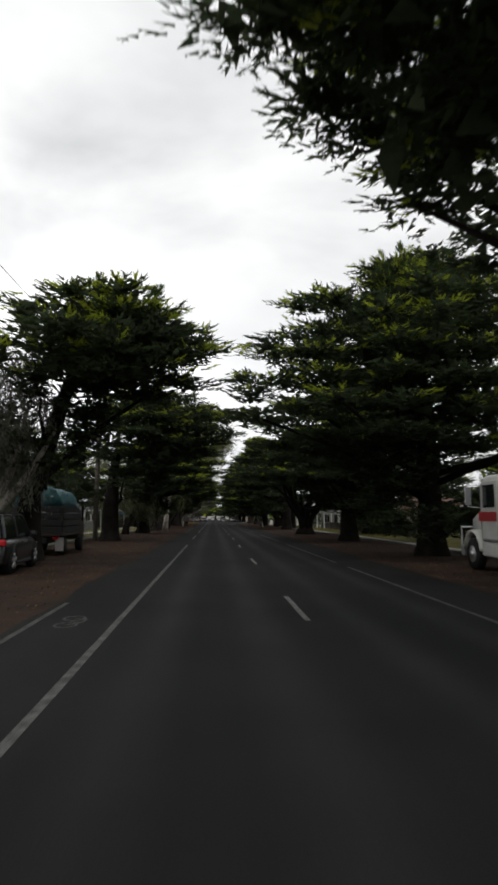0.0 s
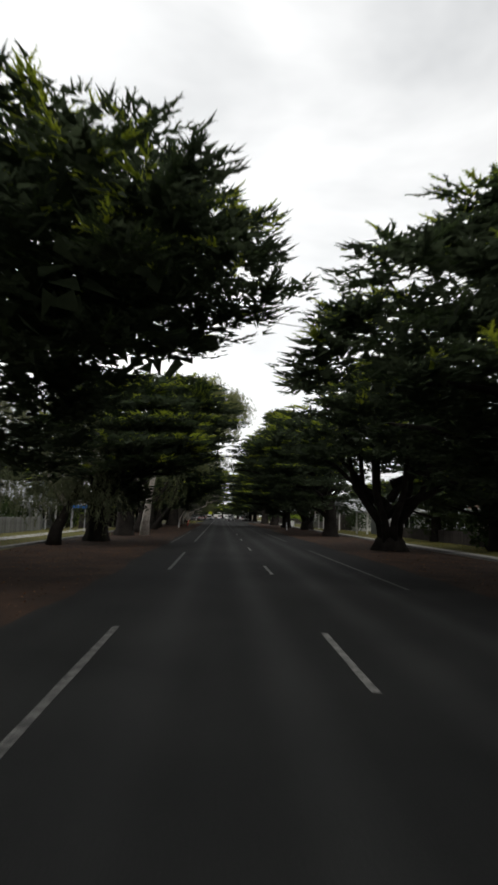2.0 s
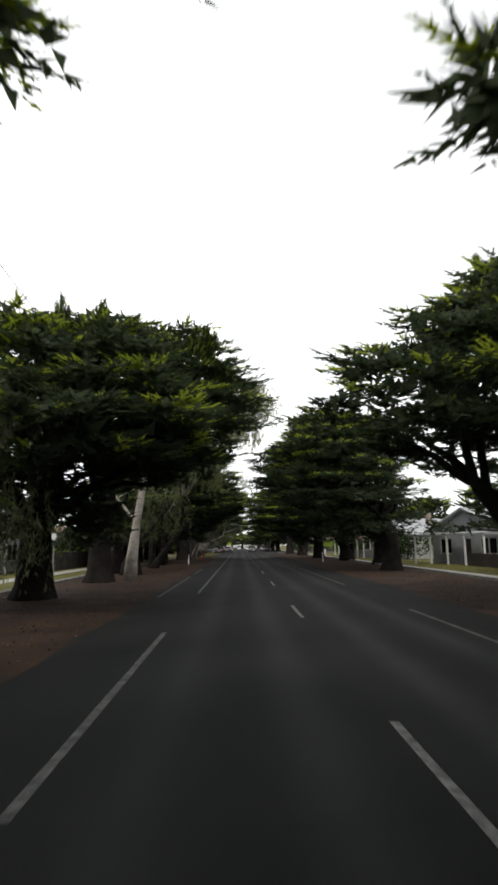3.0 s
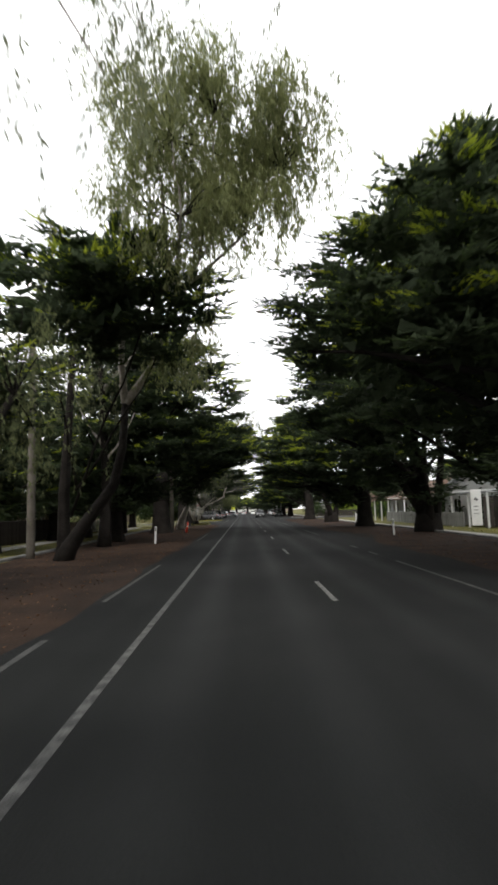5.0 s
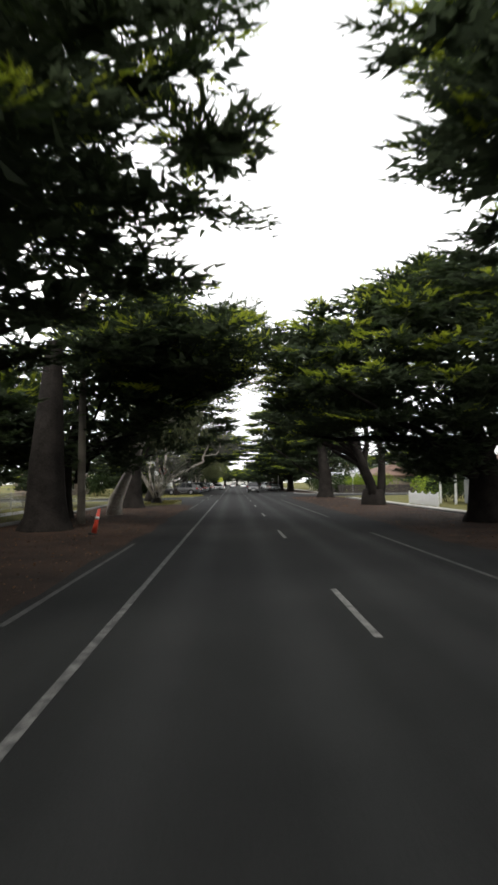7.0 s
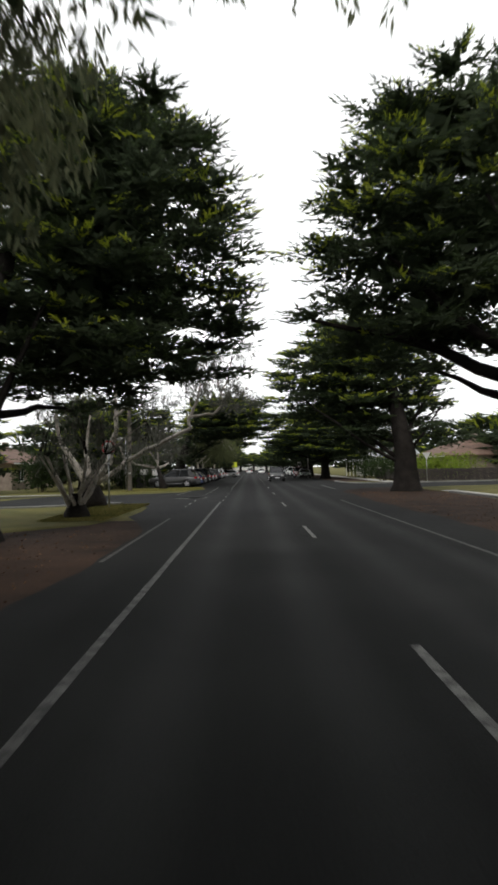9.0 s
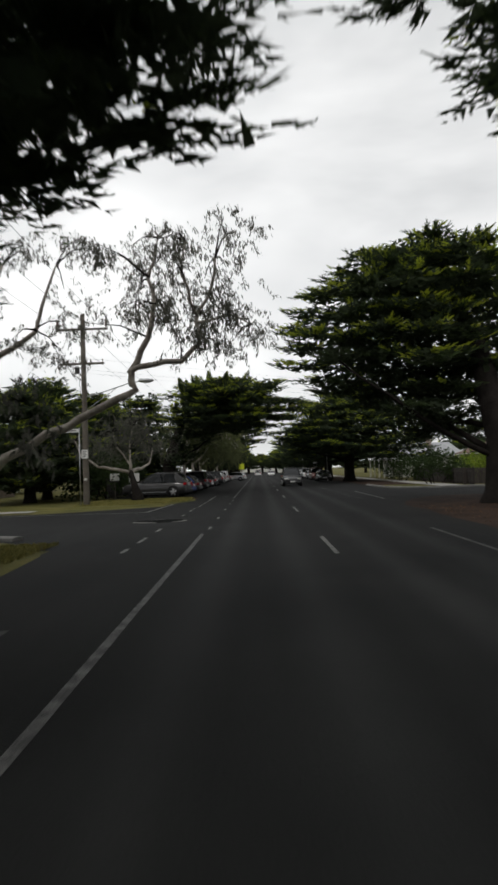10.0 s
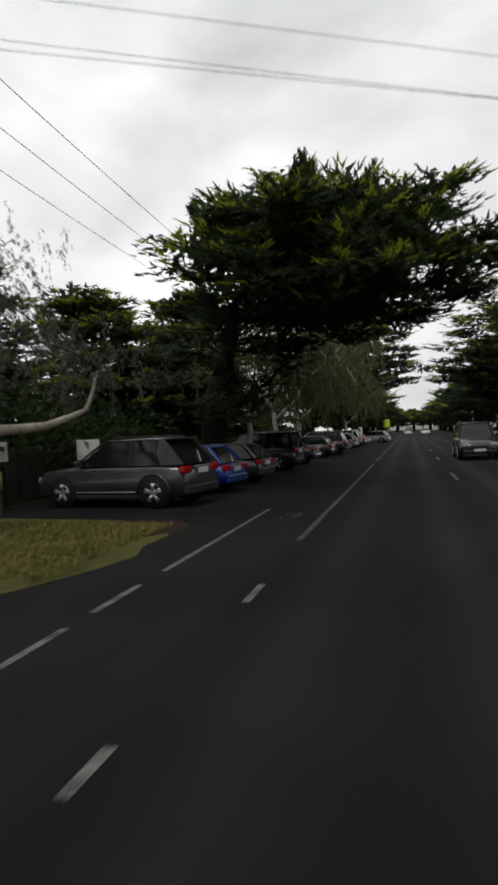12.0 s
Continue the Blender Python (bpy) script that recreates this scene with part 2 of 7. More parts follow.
M = {
    "asphalt": asphalt_material(),
    "patch": material("dark_patch", (0.012, 0.012, 0.012), (0.005, 0.005, 0.005), rough=0.95, scale=3, fine=50, bump=0.3, spec=0.02),
    "tar": material("tar_seam", (0.0085, 0.0088, 0.0088), (0.0045, 0.0046, 0.0046), rough=0.8, scale=2, fine=40, bump=0.3, spec=0.1),
    "paint": paint_material("road_paint", (0.2, 0.2, 0.186)),
    "edge_paint": paint_material("trodden_road_paint", (0.16, 0.16, 0.15), 0.43),
    "faint": material("faded_road_paint", (0.075, 0.075, 0.071), (0.022, 0.022, 0.021), rough=0.8, scale=2.0, fine=24.0, bump=0.2),
    "litter": material("leaf_litter", (0.052, 0.031, 0.021), (0.018, 0.0135, 0.011), rough=0.95, scale=0.7, fine=26.0, bump=0.6, spec=0.1),
    "grass": material("dry_grass", (0.14, 0.125, 0.042), (0.065, 0.07, 0.022), rough=0.95, scale=0.6, fine=30.0, bump=0.6, spec=0.1),
    "blade": material("grass_blade", (0.27, 0.235, 0.075), (0.12, 0.13, 0.035), rough=0.8, scale=0.8, fine=8, bump=0, spec=0.2, islands=0.35),
    "leaf_bits": material("fallen_leaves", (0.16, 0.085, 0.042), (0.05, 0.034, 0.022), rough=0.9, scale=2, fine=20, bump=0, islands=0.5),
    "concrete": material("concrete", (0.4, 0.39, 0.36), (0.27, 0.265, 0.25), rough=0.9, scale=1.2, fine=35, bump=0.2),
    "kerb": material("kerb_concrete", (0.2, 0.196, 0.185), (0.1, 0.1, 0.092), rough=0.9, scale=1.5, fine=30, bump=0.25),
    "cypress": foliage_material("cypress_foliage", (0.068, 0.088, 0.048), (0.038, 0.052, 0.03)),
    # new growth on pad tops, brightened so they read as lit from above
    "lit_growth": foliage_material("cypress_lit_new_growth", (0.45, 0.51, 0.055), (0.24, 0.31, 0.035), 0.38),
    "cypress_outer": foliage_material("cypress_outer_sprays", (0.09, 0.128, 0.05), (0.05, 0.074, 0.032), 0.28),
    "bark": material("cypress_bark", (0.028, 0.024, 0.021), (0.01, 0.0085, 0.0075), rough=0.95, scale=1.6, fine=14, bump=0.9, spec=0.1),
    "gumbark": material("smooth_gum_bark", (0.52, 0.48, 0.42), (0.22, 0.19, 0.165), rough=0.8, scale=1.3, fine=9, bump=0.4, spec=0.2),
    "gumleaf": foliage_material("gum_leaves", (0.21, 0.225, 0.125), (0.12, 0.137, 0.08)),
    "fullgum": foliage_material("green_gum_leaves", (0.27, 0.29, 0.13), (0.16, 0.18, 0.08), 0.55),
    "olive": foliage_material("olive_gum_leaves", (0.17, 0.19, 0.085), (0.09, 0.105, 0.05)),
    "gumpale": foliage_material("pale_gum_leaves", (0.17, 0.17, 0.14), (0.085, 0.086, 0.07)),
    "hedge": foliage_material("hedge_leaves", (0.05, 0.075, 0.026), (0.022, 0.036, 0.014)),
    "brightleaf": foliage_material("bright_shrub_leaves", (0.3, 0.38, 0.05), (0.13, 0.2, 0.03)),
    "pole": material("weathered_timber_pole", (0.17, 0.15, 0.125), (0.09, 0.078, 0.066), rough=0.95, scale=1.1, fine=18, bump=0.5),
    "dark_timber": material("dark_fence_timber", (0.06, 0.05, 0.045), (0.03, 0.026, 0.024), rough=0.9, scale=2, fine=16, bump=0.4, objects=0.3),
    "grey_fence": material("grey_paling", (0.3, 0.3, 0.29), (0.17, 0.17, 0.16), rough=0.85, scale=2, fine=16, bump=0.3, objects=0.3),
    "white": plain("white_paint", (0.78, 0.78, 0.76), 0.5),
    "dull_white": plain("weathered_white_paint", (0.6, 0.6, 0.57), 0.7),
    "steel": plain("galvanised_steel", (0.5, 0.51, 0.52), 0.45, metal=0.85),
    "black": plain("black_rubber", (0.018, 0.018, 0.018), 0.75, spec=0.2),
    "black_steel": plain("black_powder_coat", (0.02, 0.02, 0.021), 0.5),
    "glass_dark": plain("dark_window_glass", (0.012, 0.014, 0.016), 0.08, spec=0.6),
    "silver": plain("silver_grey_car_paint", (0.062, 0.061, 0.062), 0.35, metal=0.3, coat=0.8),
    "blue": plain("blue_car_paint", (0.012, 0.06, 0.32), 0.35, metal=0.2, coat=0.8),
    "charcoal": plain("charcoal_car_paint", (0.025, 0.026, 0.028), 0.35, metal=0.3, coat=0.8),
    "carwhite": plain("white_car_paint", (0.72, 0.72, 0.72), 0.35, coat=0.8),
    "maroon": plain("dark_red_car_paint", (0.12, 0.025, 0.022), 0.35, coat=0.8),
    "red": plain("red_lens", (0.5, 0.012, 0.02), 0.2),
    "stripe": plain("red_stripe_paint", (0.42, 0.03, 0.035), 0.4),
    "orange": plain("red_orange_plastic", (0.75, 0.07, 0.03), 0.5),
    "alloy": plain("alloy_wheel", (0.55, 0.55, 0.56), 0.35, metal=0.8),
    "teal": material("teal_tarpaulin", (0.03, 0.11, 0.12), (0.012, 0.05, 0.06), rough=0.55, scale=2.5, fine=12, bump=0.5),
    "signblue": plain("blue_sign_paint", (0.02, 0.2, 0.6), 0.5),
    "signyellow": plain("fluorescent_yellow_sign", (0.65, 0.75, 0.03), 0.5),
    "brick": material("pale_brick", (0.36, 0.3, 0.25), (0.22, 0.17, 0.14), rough=0.9, scale=2, fine=22, bump=0.3),
    "tin": material("grey_roof_iron", (0.4, 0.41, 0.42), (0.27, 0.28, 0.29), rough=0.55, scale=1, fine=12, bump=0.1),
    "weatherboard": material("grey_weatherboard", (0.42, 0.43, 0.44), (0.3, 0.31, 0.32), rough=0.8, scale=1, fine=14, bump=0.15),
    "tile": material("brown_roof_tile", (0.19, 0.12, 0.09), (0.1, 0.065, 0.05), rough=0.85, scale=1.5, fine=16, bump=0.4),
    "wire": plain("line_wire", (0.06, 0.06, 0.06), 0.6),
    "ceramic": plain("brown_insulator", (0.16, 0.11, 0.09), 0.3),
    "lens": plain("lamp_lens", (0.45, 0.45, 0.43), 0.3),
}


# ---- mesh helpers ----
class Shape:
    """Collects vertices and faces for one mesh."""

    def __init__(self):
        self.v, self.f, self.smooth = [], [], False

    def box(self, lo, hi, m=None, taper=0.0):
        n = len(self.v)
        for z in (0, 1):
            t = taper if z else 0.0
            for x, y in ((0, 0), (1, 0), (1, 1), (0, 1)):
                p = Vector((lo[0] + t if not x else hi[0] - t, lo[1] + t if not y else hi[1] - t, hi[2] if z else lo[2]))
                self.v.append(tuple(m @ p if m else p))
        for q in ((3, 2, 1, 0), (4, 5, 6, 7), (0, 1, 5, 4), (1, 2, 6, 5), (2, 3, 7, 6), (3, 0, 4, 7)):
            self.f.append(tuple(n + i for i in q))
        return self

    def rbox(self, lo, hi, r=0.02, m=None):
        """A box with chamfered edges all round."""
        n = len(self.v)
        rings = [(lo[2], r), (lo[2] + r, 0), (hi[2] - r, 0), (hi[2], r)]
        for z, i in rings:
            a, b, c, d = lo[0] + i, lo[1] + i, hi[0] - i, hi[1] - i
            k = r if not i else r * 0.5
            for x, y in ((a + k, b), (c - k, b), (c, b + k), (c, d - k), (c - k, d), (a + k, d), (a, d - k), (a, b + k)):
                p = Vector((x, y, z))
                self.v.append(tuple(m @ p if m else p))
        for j in range(3):
            for i in range(8):
                self.f.append((n + 8 * j + i, n + 8 * j + (i + 1) % 8, n + 8 * j + 8 + (i + 1) % 8, n + 8 * j + 8 + i))
        self.f.append(tuple(n + 7 - i for i in range(8)))
        self.f.append(tuple(n + 24 + i for i in range(8)))
        return self

    def tube(self, points, radii, sides=8, caps=True, flute=0.0, phase=0.0):
        n = len(self.v)
        pts = [Vector(p) for p in points]
        prev = None
        for i, p in enumerate(pts):
            d = (pts[min(i + 1, len(pts) - 1)] - pts[max(i - 1, 0)]).normalized()
            if prev is None:
                s = d.cross(Vector((0.31, 0.95, 0.05))).normalized()
            else:
                s = (prev - d * prev.dot(d)).normalized()
            prev = s
            u = d.cross(s)
            for k in range(sides):
                a = 2 * math.pi * k / sides + phase
                r = radii[i] * (1 + flute * math.sin(5 * a + 0.4 * i) + 0.6 * flute * math.sin(3 * a + 1.3))
                self.v.append(tuple(p + s * (r * math.cos(a)) + u * (r * math.sin(a))))
        for i in range(len(pts) - 1):
            for k in range(sides):
                self.f.append((n + i * sides + k, n + i * sides + (k + 1) % sides, n + (i + 1) * sides + (k + 1) % sides, n + (i + 1) * sides + k))
        if caps:
            self.f.append(tuple(n + sides - 1 - k for k in range(sides)))
            self.f.append(tuple(n + (len(pts) - 1) * sides + k for k in range(sides)))
        return self

    def disc(self, c, axis, r, h, sides=20):
        a = Vector(axis).normalized()
        c = Vector(c)
        return self.tube([c - a * h / 2, c - a * h * 0.3, c + a * h * 0.3, c + a * h / 2], [r * 0.94, r, r, r * 0.94], sides)

    def prism(self, outline, y0, y1, m=None):
        """A closed outline of (x, z) drawn out from y0 to y1."""
        n, k = len(self.v), len(outline)
        for y in (y0, y1):
            for x, z in outline:
                p = Vector((x, y, z))
                self.v.append(tuple(m @ p if m else p))
        self.f.append(tuple(n + i for i in range(k)))
        self.f.append(tuple(n + k + k - 1 - i for i in range(k)))
        for i in range(k):
            self.f.append((n + i, n + k + i, n + k + (i + 1) % k, n + (i + 1) % k))
        return self

    def loft(self, rings, caps=True):
        n, k = len(self.v), len(rings[0])
        for r in rings:
            self.v.extend(tuple(p) for p in r)
        for i in range(len(rings) - 1):
            for j in range(k):
                self.f.append((n + i * k + j, n + i * k + (j + 1) % k, n + (i + 1) * k + (j + 1) % k, n + (i + 1) * k + j))
        if caps:
            self.f.append(tuple(n + k - 1 - j for j in range(k)))
            self.f.append(tuple(n + (len(rings) - 1) * k + j for j in range(k)))
        return self

    def mesh(self, name, *mats):
        me = bpy.data.meshes.new(name)
        me.from_pydata(self.v, [], self.f)
        for m in mats:
            me.materials.append(m)
        bm = bmesh.new()
        bm.from_mesh(me)
        bmesh.ops.recalc_face_normals(bm, faces=bm.faces)
        bm.to_mesh(me)
        bm.free()
        if self.smooth:
            me.polygons.foreach_set("use_smooth", [True] * len(me.polygons))
        return me


def part(name, shape, mat, parent=None, label="", kind=""):
    ob = new(name, shape if isinstance(shape, bpy.types.Mesh) else shape.mesh(name, mat))
    ob.parent = parent
    if label:
        tagged(ob, label=label)
    if kind:
        tagged(ob, kind=kind)
    return ob


def thing(name, label, category, m=None, group="", kind=""):
    ob = new(name)
    ob.empty_display_size = 0.2
    if m is not None:
        ob.matrix_world = m
    return tagged(ob, label, category, group, kind)


def smooth(shape):
    shape.smooth = True
    return shape


def text_mesh(name, words, size, mat, m, parent):
    cu = bpy.data.curves.new(name, "FONT")
    cu.body, cu.size, cu.extrude = words, size, 0.002
    cu.align_x, cu.align_y = "CENTER", "CENTER"
    tmp = bpy.data.objects.new(name, cu)
    scene.collection.objects.link(tmp)
    bpy.context.view_layer.update()
    me = bpy.data.meshes.new_from_object(tmp)
    bpy.data.objects.remove(tmp)
    me.materials.clear()
    me.materials.append(mat)
    ob = new(name, me)
    ob.parent = parent
    ob.matrix_local = m
    return ob


# ---- ground and road ----
def strip(name, x_left, x_right, y0, y1, z, mat, label, category, step=1.5, wob=0.15, crown=0.0, seed=1, cols=6, rough=0.0):
    """A long band of ground whose two edges wander a little; x_left and x_right may be functions of y."""
    rng = random.Random(seed)
    n = max(2, int((y1 - y0) / step))
    ph = [rng.uniform(0, 6.28) for _ in range(6)]
    s = Shape()
    for i in range(n + 1):
        y = y0 + (y1 - y0) * i / n
        w = lambda k: wob * (0.6 * math.sin(y * 0.33 + ph[k]) + 0.4 * math.sin(y * 1.1 + ph[k + 1]) + 0.3 * rng.uniform(-1, 1))  # noqa: E731
        a = (x_left(y) if callable(x_left) else x_left) + w(0)
        b = (x_right(y) if callable(x_right) else x_right) + w(2)
        for j in range(cols + 1):
            u = j / cols
            edge = min(u, 1 - u)
            zz = z + crown * (1 - (2 * u - 1) ** 2) + (rough * (0.5 + 0.5 * noise.noise(Vector((a + (b - a) * u, y, 3.0)) * 0.6)) if edge > 0 else 0)
            s.v.append((a + (b - a) * u, y, zz if edge > 0 or crown == 0 else z))
    for i in range(n):
        for j in range(cols):
            k = i * (cols + 1) + j
            s.f.append((k, k + 1, k + cols + 2, k + cols + 1))
    return tagged(part(name, smooth(s), mat, kind="structure"), label, category)


def ground_sheet():
    xs = sorted({*[-2000, -700, -300, -120, -60, -36, -24, 24, 36, 60, 120, 300, 700, 2000], *range(-18, 19, 3)})
    ys = sorted({*[-300, -120, -60, 480, 600, 900, 1500, 3000], *range(-30, 421, 6)})
    s = Shape()
    for y in ys:
        for x in xs:
            near = 12 < abs(x) < 30 and -30 < y < 300
            s.v.append((x, y, -0.02 + (0.05 * noise.noise(Vector((x, y, 0)) * 0.25) if near else 0)))
    w = len(xs)
    for i in range(len(ys) - 1):
        for j in range(w - 1):
            k = i * w + j
            s.f.append((k, k + 1, k + w + 1, k + w))
    tagged(part("ground", smooth(s), M["grass"], kind="structure"), "dry olive-green grass ground under the avenue's trees", "ground")


def shoulder_left(y):
    """Where the left asphalt ends: straight, but widening into the side street."""
    if y < 144:
        return -4.75
    if y < 152:
        return -4.75 - 1.85 * ((y - 144) / 8) ** 2
    if y < 176:
        return -6.6
    if y < 183:
        return -6.6 + 1.1 * (1 - abs(y - 179.5) / 3.5)
    return -12.4


def shoulder_right(y):
    if y < 100:
        return 4.8
    if y < 118:
        return 4.8 + 1.3 * math.sin((y - 100) / 18 * math.pi) ** 2
    if y < 168:
        return 4.7
    if y < 176:
        return 4.7 + 3.6 * ((y - 168) / 8) ** 2
    return 8.3


ground_sheet()
strip("verge_left", -11.3, -4.3, -30, 149.5, -0.008, M["litter"], "brown leaf litter and dirt verge beside the road", "verge", wob=0.3, seed=3, cols=10, rough=0.006)
strip("verge_right", 4.3, 10.7, -30, 176, -0.008, M["litter"], "red-brown leaf litter verge under the cypresses", "verge", wob=0.3, seed=4, cols=10, rough=0.006)
strip("verge_right_far", 8.0, 12.5, 196, 420, -0.008, M["litter"], "brown leaf litter verge under distant cypresses", "verge", wob=0.3, seed=5, cols=6, rough=0.006)
strip("road", shoulder_left, shoulder_right, -30, 600, 0.0, M["asphalt"], "worn dark grey asphalt two-lane road", "road", step=0.8, wob=0.15, crown=0.0, seed=6, cols=10)


def side_street(name, xa, xb, y0, y1, label, flare):
    s = Shape()
    n = 16
    for i in range(n + 1):
        x = xa + (xb - xa) * i / n
        d = abs(x - xa)
        f = flare * max(0, 1 - d / flare) ** 2
        for j in range(5):
            u = j / 4
            s.v.append((x, y0 - f + (y1 - y0 + 2 * f) * u, -0.008))
    for i in range(n):
        for j in range(4):
            k = i * 5 + j
            s.f.append((k, k + 1, k + 6, k + 5))
    tagged(part(name, s, M["asphalt"], kind="structure"), label, "side street")


side_street("side_street_left", -4.6, -120, 160.2, 171.6, "grey asphalt side street meeting the avenue", 4.0)
side_street("side_street_right", 7.6, 120, 176.5, 186.0, "grey asphalt side street under the far cypresses", 3.0)
strip("footpath_right", 11.0, 12.1, -30, 168, 0.02, M["concrete"], "pale concrete footpath behind the trees", "footpath", wob=0.02, seed=8, cols=2)
strip("footpath_right_far", 12.4, 14.2, 188, 330, 0.02, M["concrete"], "pale concrete footpath behind the trees", "footpath", wob=0.02, seed=9, cols=2)
strip("footpath_left", -15.4, -14.0, -30, 156, 0.02, M["concrete"], "grey concrete footpath behind the left verge", "footpath", wob=0.02, seed=10, cols=2)
strip("footpath_left_far", -60, -13.0, 172.6, 173.8, 0.03, M["concrete"], "pale concrete footpath along the side street", "footpath", step=0.6, wob=0.02, seed=11, cols=8)


def kerb_run(name, pts, label, w=0.16, h=0.11):
    """A kerb along a line of (x, y): a real step with a rounded nose."""
    s = Shape()
    rings = []
    for i, (x, y) in enumerate(pts):
        a, b = pts[max(i - 1, 0)], pts[min(i + 1, len(pts) - 1)]
        d = Vector((b[0] - a[0], b[1] - a[1], 0)).normalized()
        nrm = Vector((-d.y, d.x, 0))
        c = Vector((x, y, 0))
        rings.append([c + nrm * o + Vector((0, 0, z)) for o, z in ((-w, -0.05), (w, -0.05), (w, h * 0.9), (w * 0.6, h), (-w * 0.5, h), (-w * 0.9, h * 0.7))])
    s.loft(rings)
    return tagged(part(name, s, M["kerb"], kind="structure"), label, "kerb")


kerb_run("kerb_left", [(-11.35 + 0.1 * math.sin(y * 0.2), y) for y in range(-30, 150, 3)], "grey concrete kerb behind the left trees")
kerb_run("kerb_right", [(10.75 + 0.1 * math.sin(y * 0.17), y) for y in range(-30, 166, 3)], "grey concrete kerb behind the right trees")
kerb_run("kerb_corner", [(-30, 157.4), (-18, 157.6), (-12.5, 158.0), (-10.6, 158.9), (-9.9, 160.0), (-9.4, 160.4), (-8.4, 159.9)], "pale concrete kerb on the side street's corner", 0.2, 0.1)
kerb_run("kerb_corner_right", [(8.3, 197), (8.3, 190.5), (9.2, 187.8), (11.5, 186.4), (30, 186.2)], "pale concrete kerb on the far corner", 0.2, 0.12)


def island_strip(name, pts, z, label):
    """A grassed verge with a raised, rounded rim."""
    s = Shape()
    c = Vector((sum(p[0] for p in pts) / len(pts), sum(p[1] for p in pts) / len(pts), 0))
    k = len(pts)
    for f, zz in ((1.0, -0.03), (0.985, z * 0.6), (0.93, z), (0.6, z * 1.3), (0.25, z * 1.3)):
        for x, y in pts:
            p = c + (Vector((x, y, 0)) - c) * f
            s.v.append((p.x, p.y, zz + (0.03 * noise.noise(Vector((p.x, p.y, 0)) * 0.7) if f < 0.95 else 0)))
    for r in range(4):
        for i in range(k):
            s.f.append((r * k + i, r * k + (i + 1) % k, (r + 1) * k + (i + 1) % k, (r + 1) * k + i))
    s.f.append(tuple(4 * k + i for i in range(k)))
    return tagged(part(name, smooth(s), M["grass"], kind="structure"), label, "grass verge")


ISLAND_FAR = [(-30, 177.4), (-16, 175.8), (-10.5, 174.9), (-8.3, 175.1), (-7.0, 176.5), (-6.3, 177.7), (-5.75, 178.8), (-5.6, 180.2), (-5.6, 181.6), (-5.9, 182.5), (-6.7, 183.1), (-8.2, 183.4), (-11, 183.8), (-16, 184.2), (-30, 186)]
ISLAND_NEAR = [(-30, 146), (-16, 145), (-9, 146), (-6.9, 148), (-6.2, 151), (-6.2, 154), (-6.4, 156.4), (-7.2, 158.2), (-8.4, 159.2), (-9.6, 159.2), (-12, 157.6), (-18, 157.2), (-30, 157)]
island_strip("verge_corner_far", ISLAND_FAR, 0.05, "green and straw grass verge at the street corner")
island_strip("verge_corner_near", ISLAND_NEAR, 0.04, "patchy grass verge at the street corner")


# ---- road markings ----
def marking(y0, y1, x, w, label, group, x1=None, name="lane_marking", paint="paint"):
    x1 = x if x1 is None else x1
    s = Shape()
    n = max(1, int(abs(y1 - y0) / (0.3 if y1 - y0 < 6 else 0.6)))
    for i in range(n + 1):
        u = i / n
        y, xx = y0 + (y1 - y0) * u, x + (x1 - x) * u
        a, b = (0.09 * w * noise.noise(Vector((x + k, y * 0.9, 0.5))) for k in (0, 9))      # ragged edges
        s.v += [(xx - w / 2 + a, y, 0.005), (xx + w / 2 + b, y, 0.005)]
    for i in range(n):
        s.f.append((2 * i, 2 * i + 1, 2 * i + 3, 2 * i + 2))
    return tagged(part(name, s, M[paint], kind="structure"), label, "road marking", group)


for k in range(-2, 40):
    marking(14.3 + 12 * k - 3.05, 14.3 + 12 * k, 0.0, 0.1, "worn white dash on the road's centre line", "centre line dashes")
# the edge lines, broken where driveways and the side street join
for y0, y1 in ((-30, 38.6), (48.2, 57.0), (67.5, 159.9)):
    marking(y0, y1, -3.17, 0.105, "worn white line along the road's left edge", "edge lines", paint="edge_paint")
for y0, y1 in ((181.0, 201.6), (204, 330)):
    marking(y0, y1, -3.17, 0.105, "worn white line along the road's left edge", "edge lines", paint="edge_paint")
for y0, y1 in ((-30, 2), (8, 22), (24, 39), (44, 60.7), (71, 91), (93.6, 95.2), (97.6, 99.1), (110.5, 121), (130, 159.5)):
    marking(y0, y1, 3.12, 0.11, "faint worn white line along the road's right edge", "edge lines", paint="faint")
for y0, y1 in ((5, 13.5), (66, 80.5), (84, 92), (108, 118), (140, 150)):
    marking(y0, y1, -4.52, 0.1, "faint pale line along the bicycle lane", "bicycle lane lines", paint="faint")
for y in (161.2, 165.0, 169.6, 174.15, 177.5):
    marking(y, y + (0.48 if y == 174.15 else 0.75), -3.1, 0.085, "short white dash across the side street's mouth", "junction dashes")
for y0, y1 in ((156.4, 157.1), (158.2, 159.4), (161.0, 161.9), (167.1, 167.7), (169.7, 170.6), (171.2, 171.8)):
    marking(y0, y1, -4.66, 0.1, "short white dash of the bicycle lane", "junction dashes")
for y0, y1 in ((172.9, 174.5), (175.5, 176.5), (177.0, 178.1), (178.8, 184.9)):
    marking(y0, y1, -4.57, 0.09, "white line of the bicycle lane", "junction dashes")
marking(170.2, 176.0, -6.68, 0.13, "white line along the corner's edge", "junction dashes", x1=-6.3)
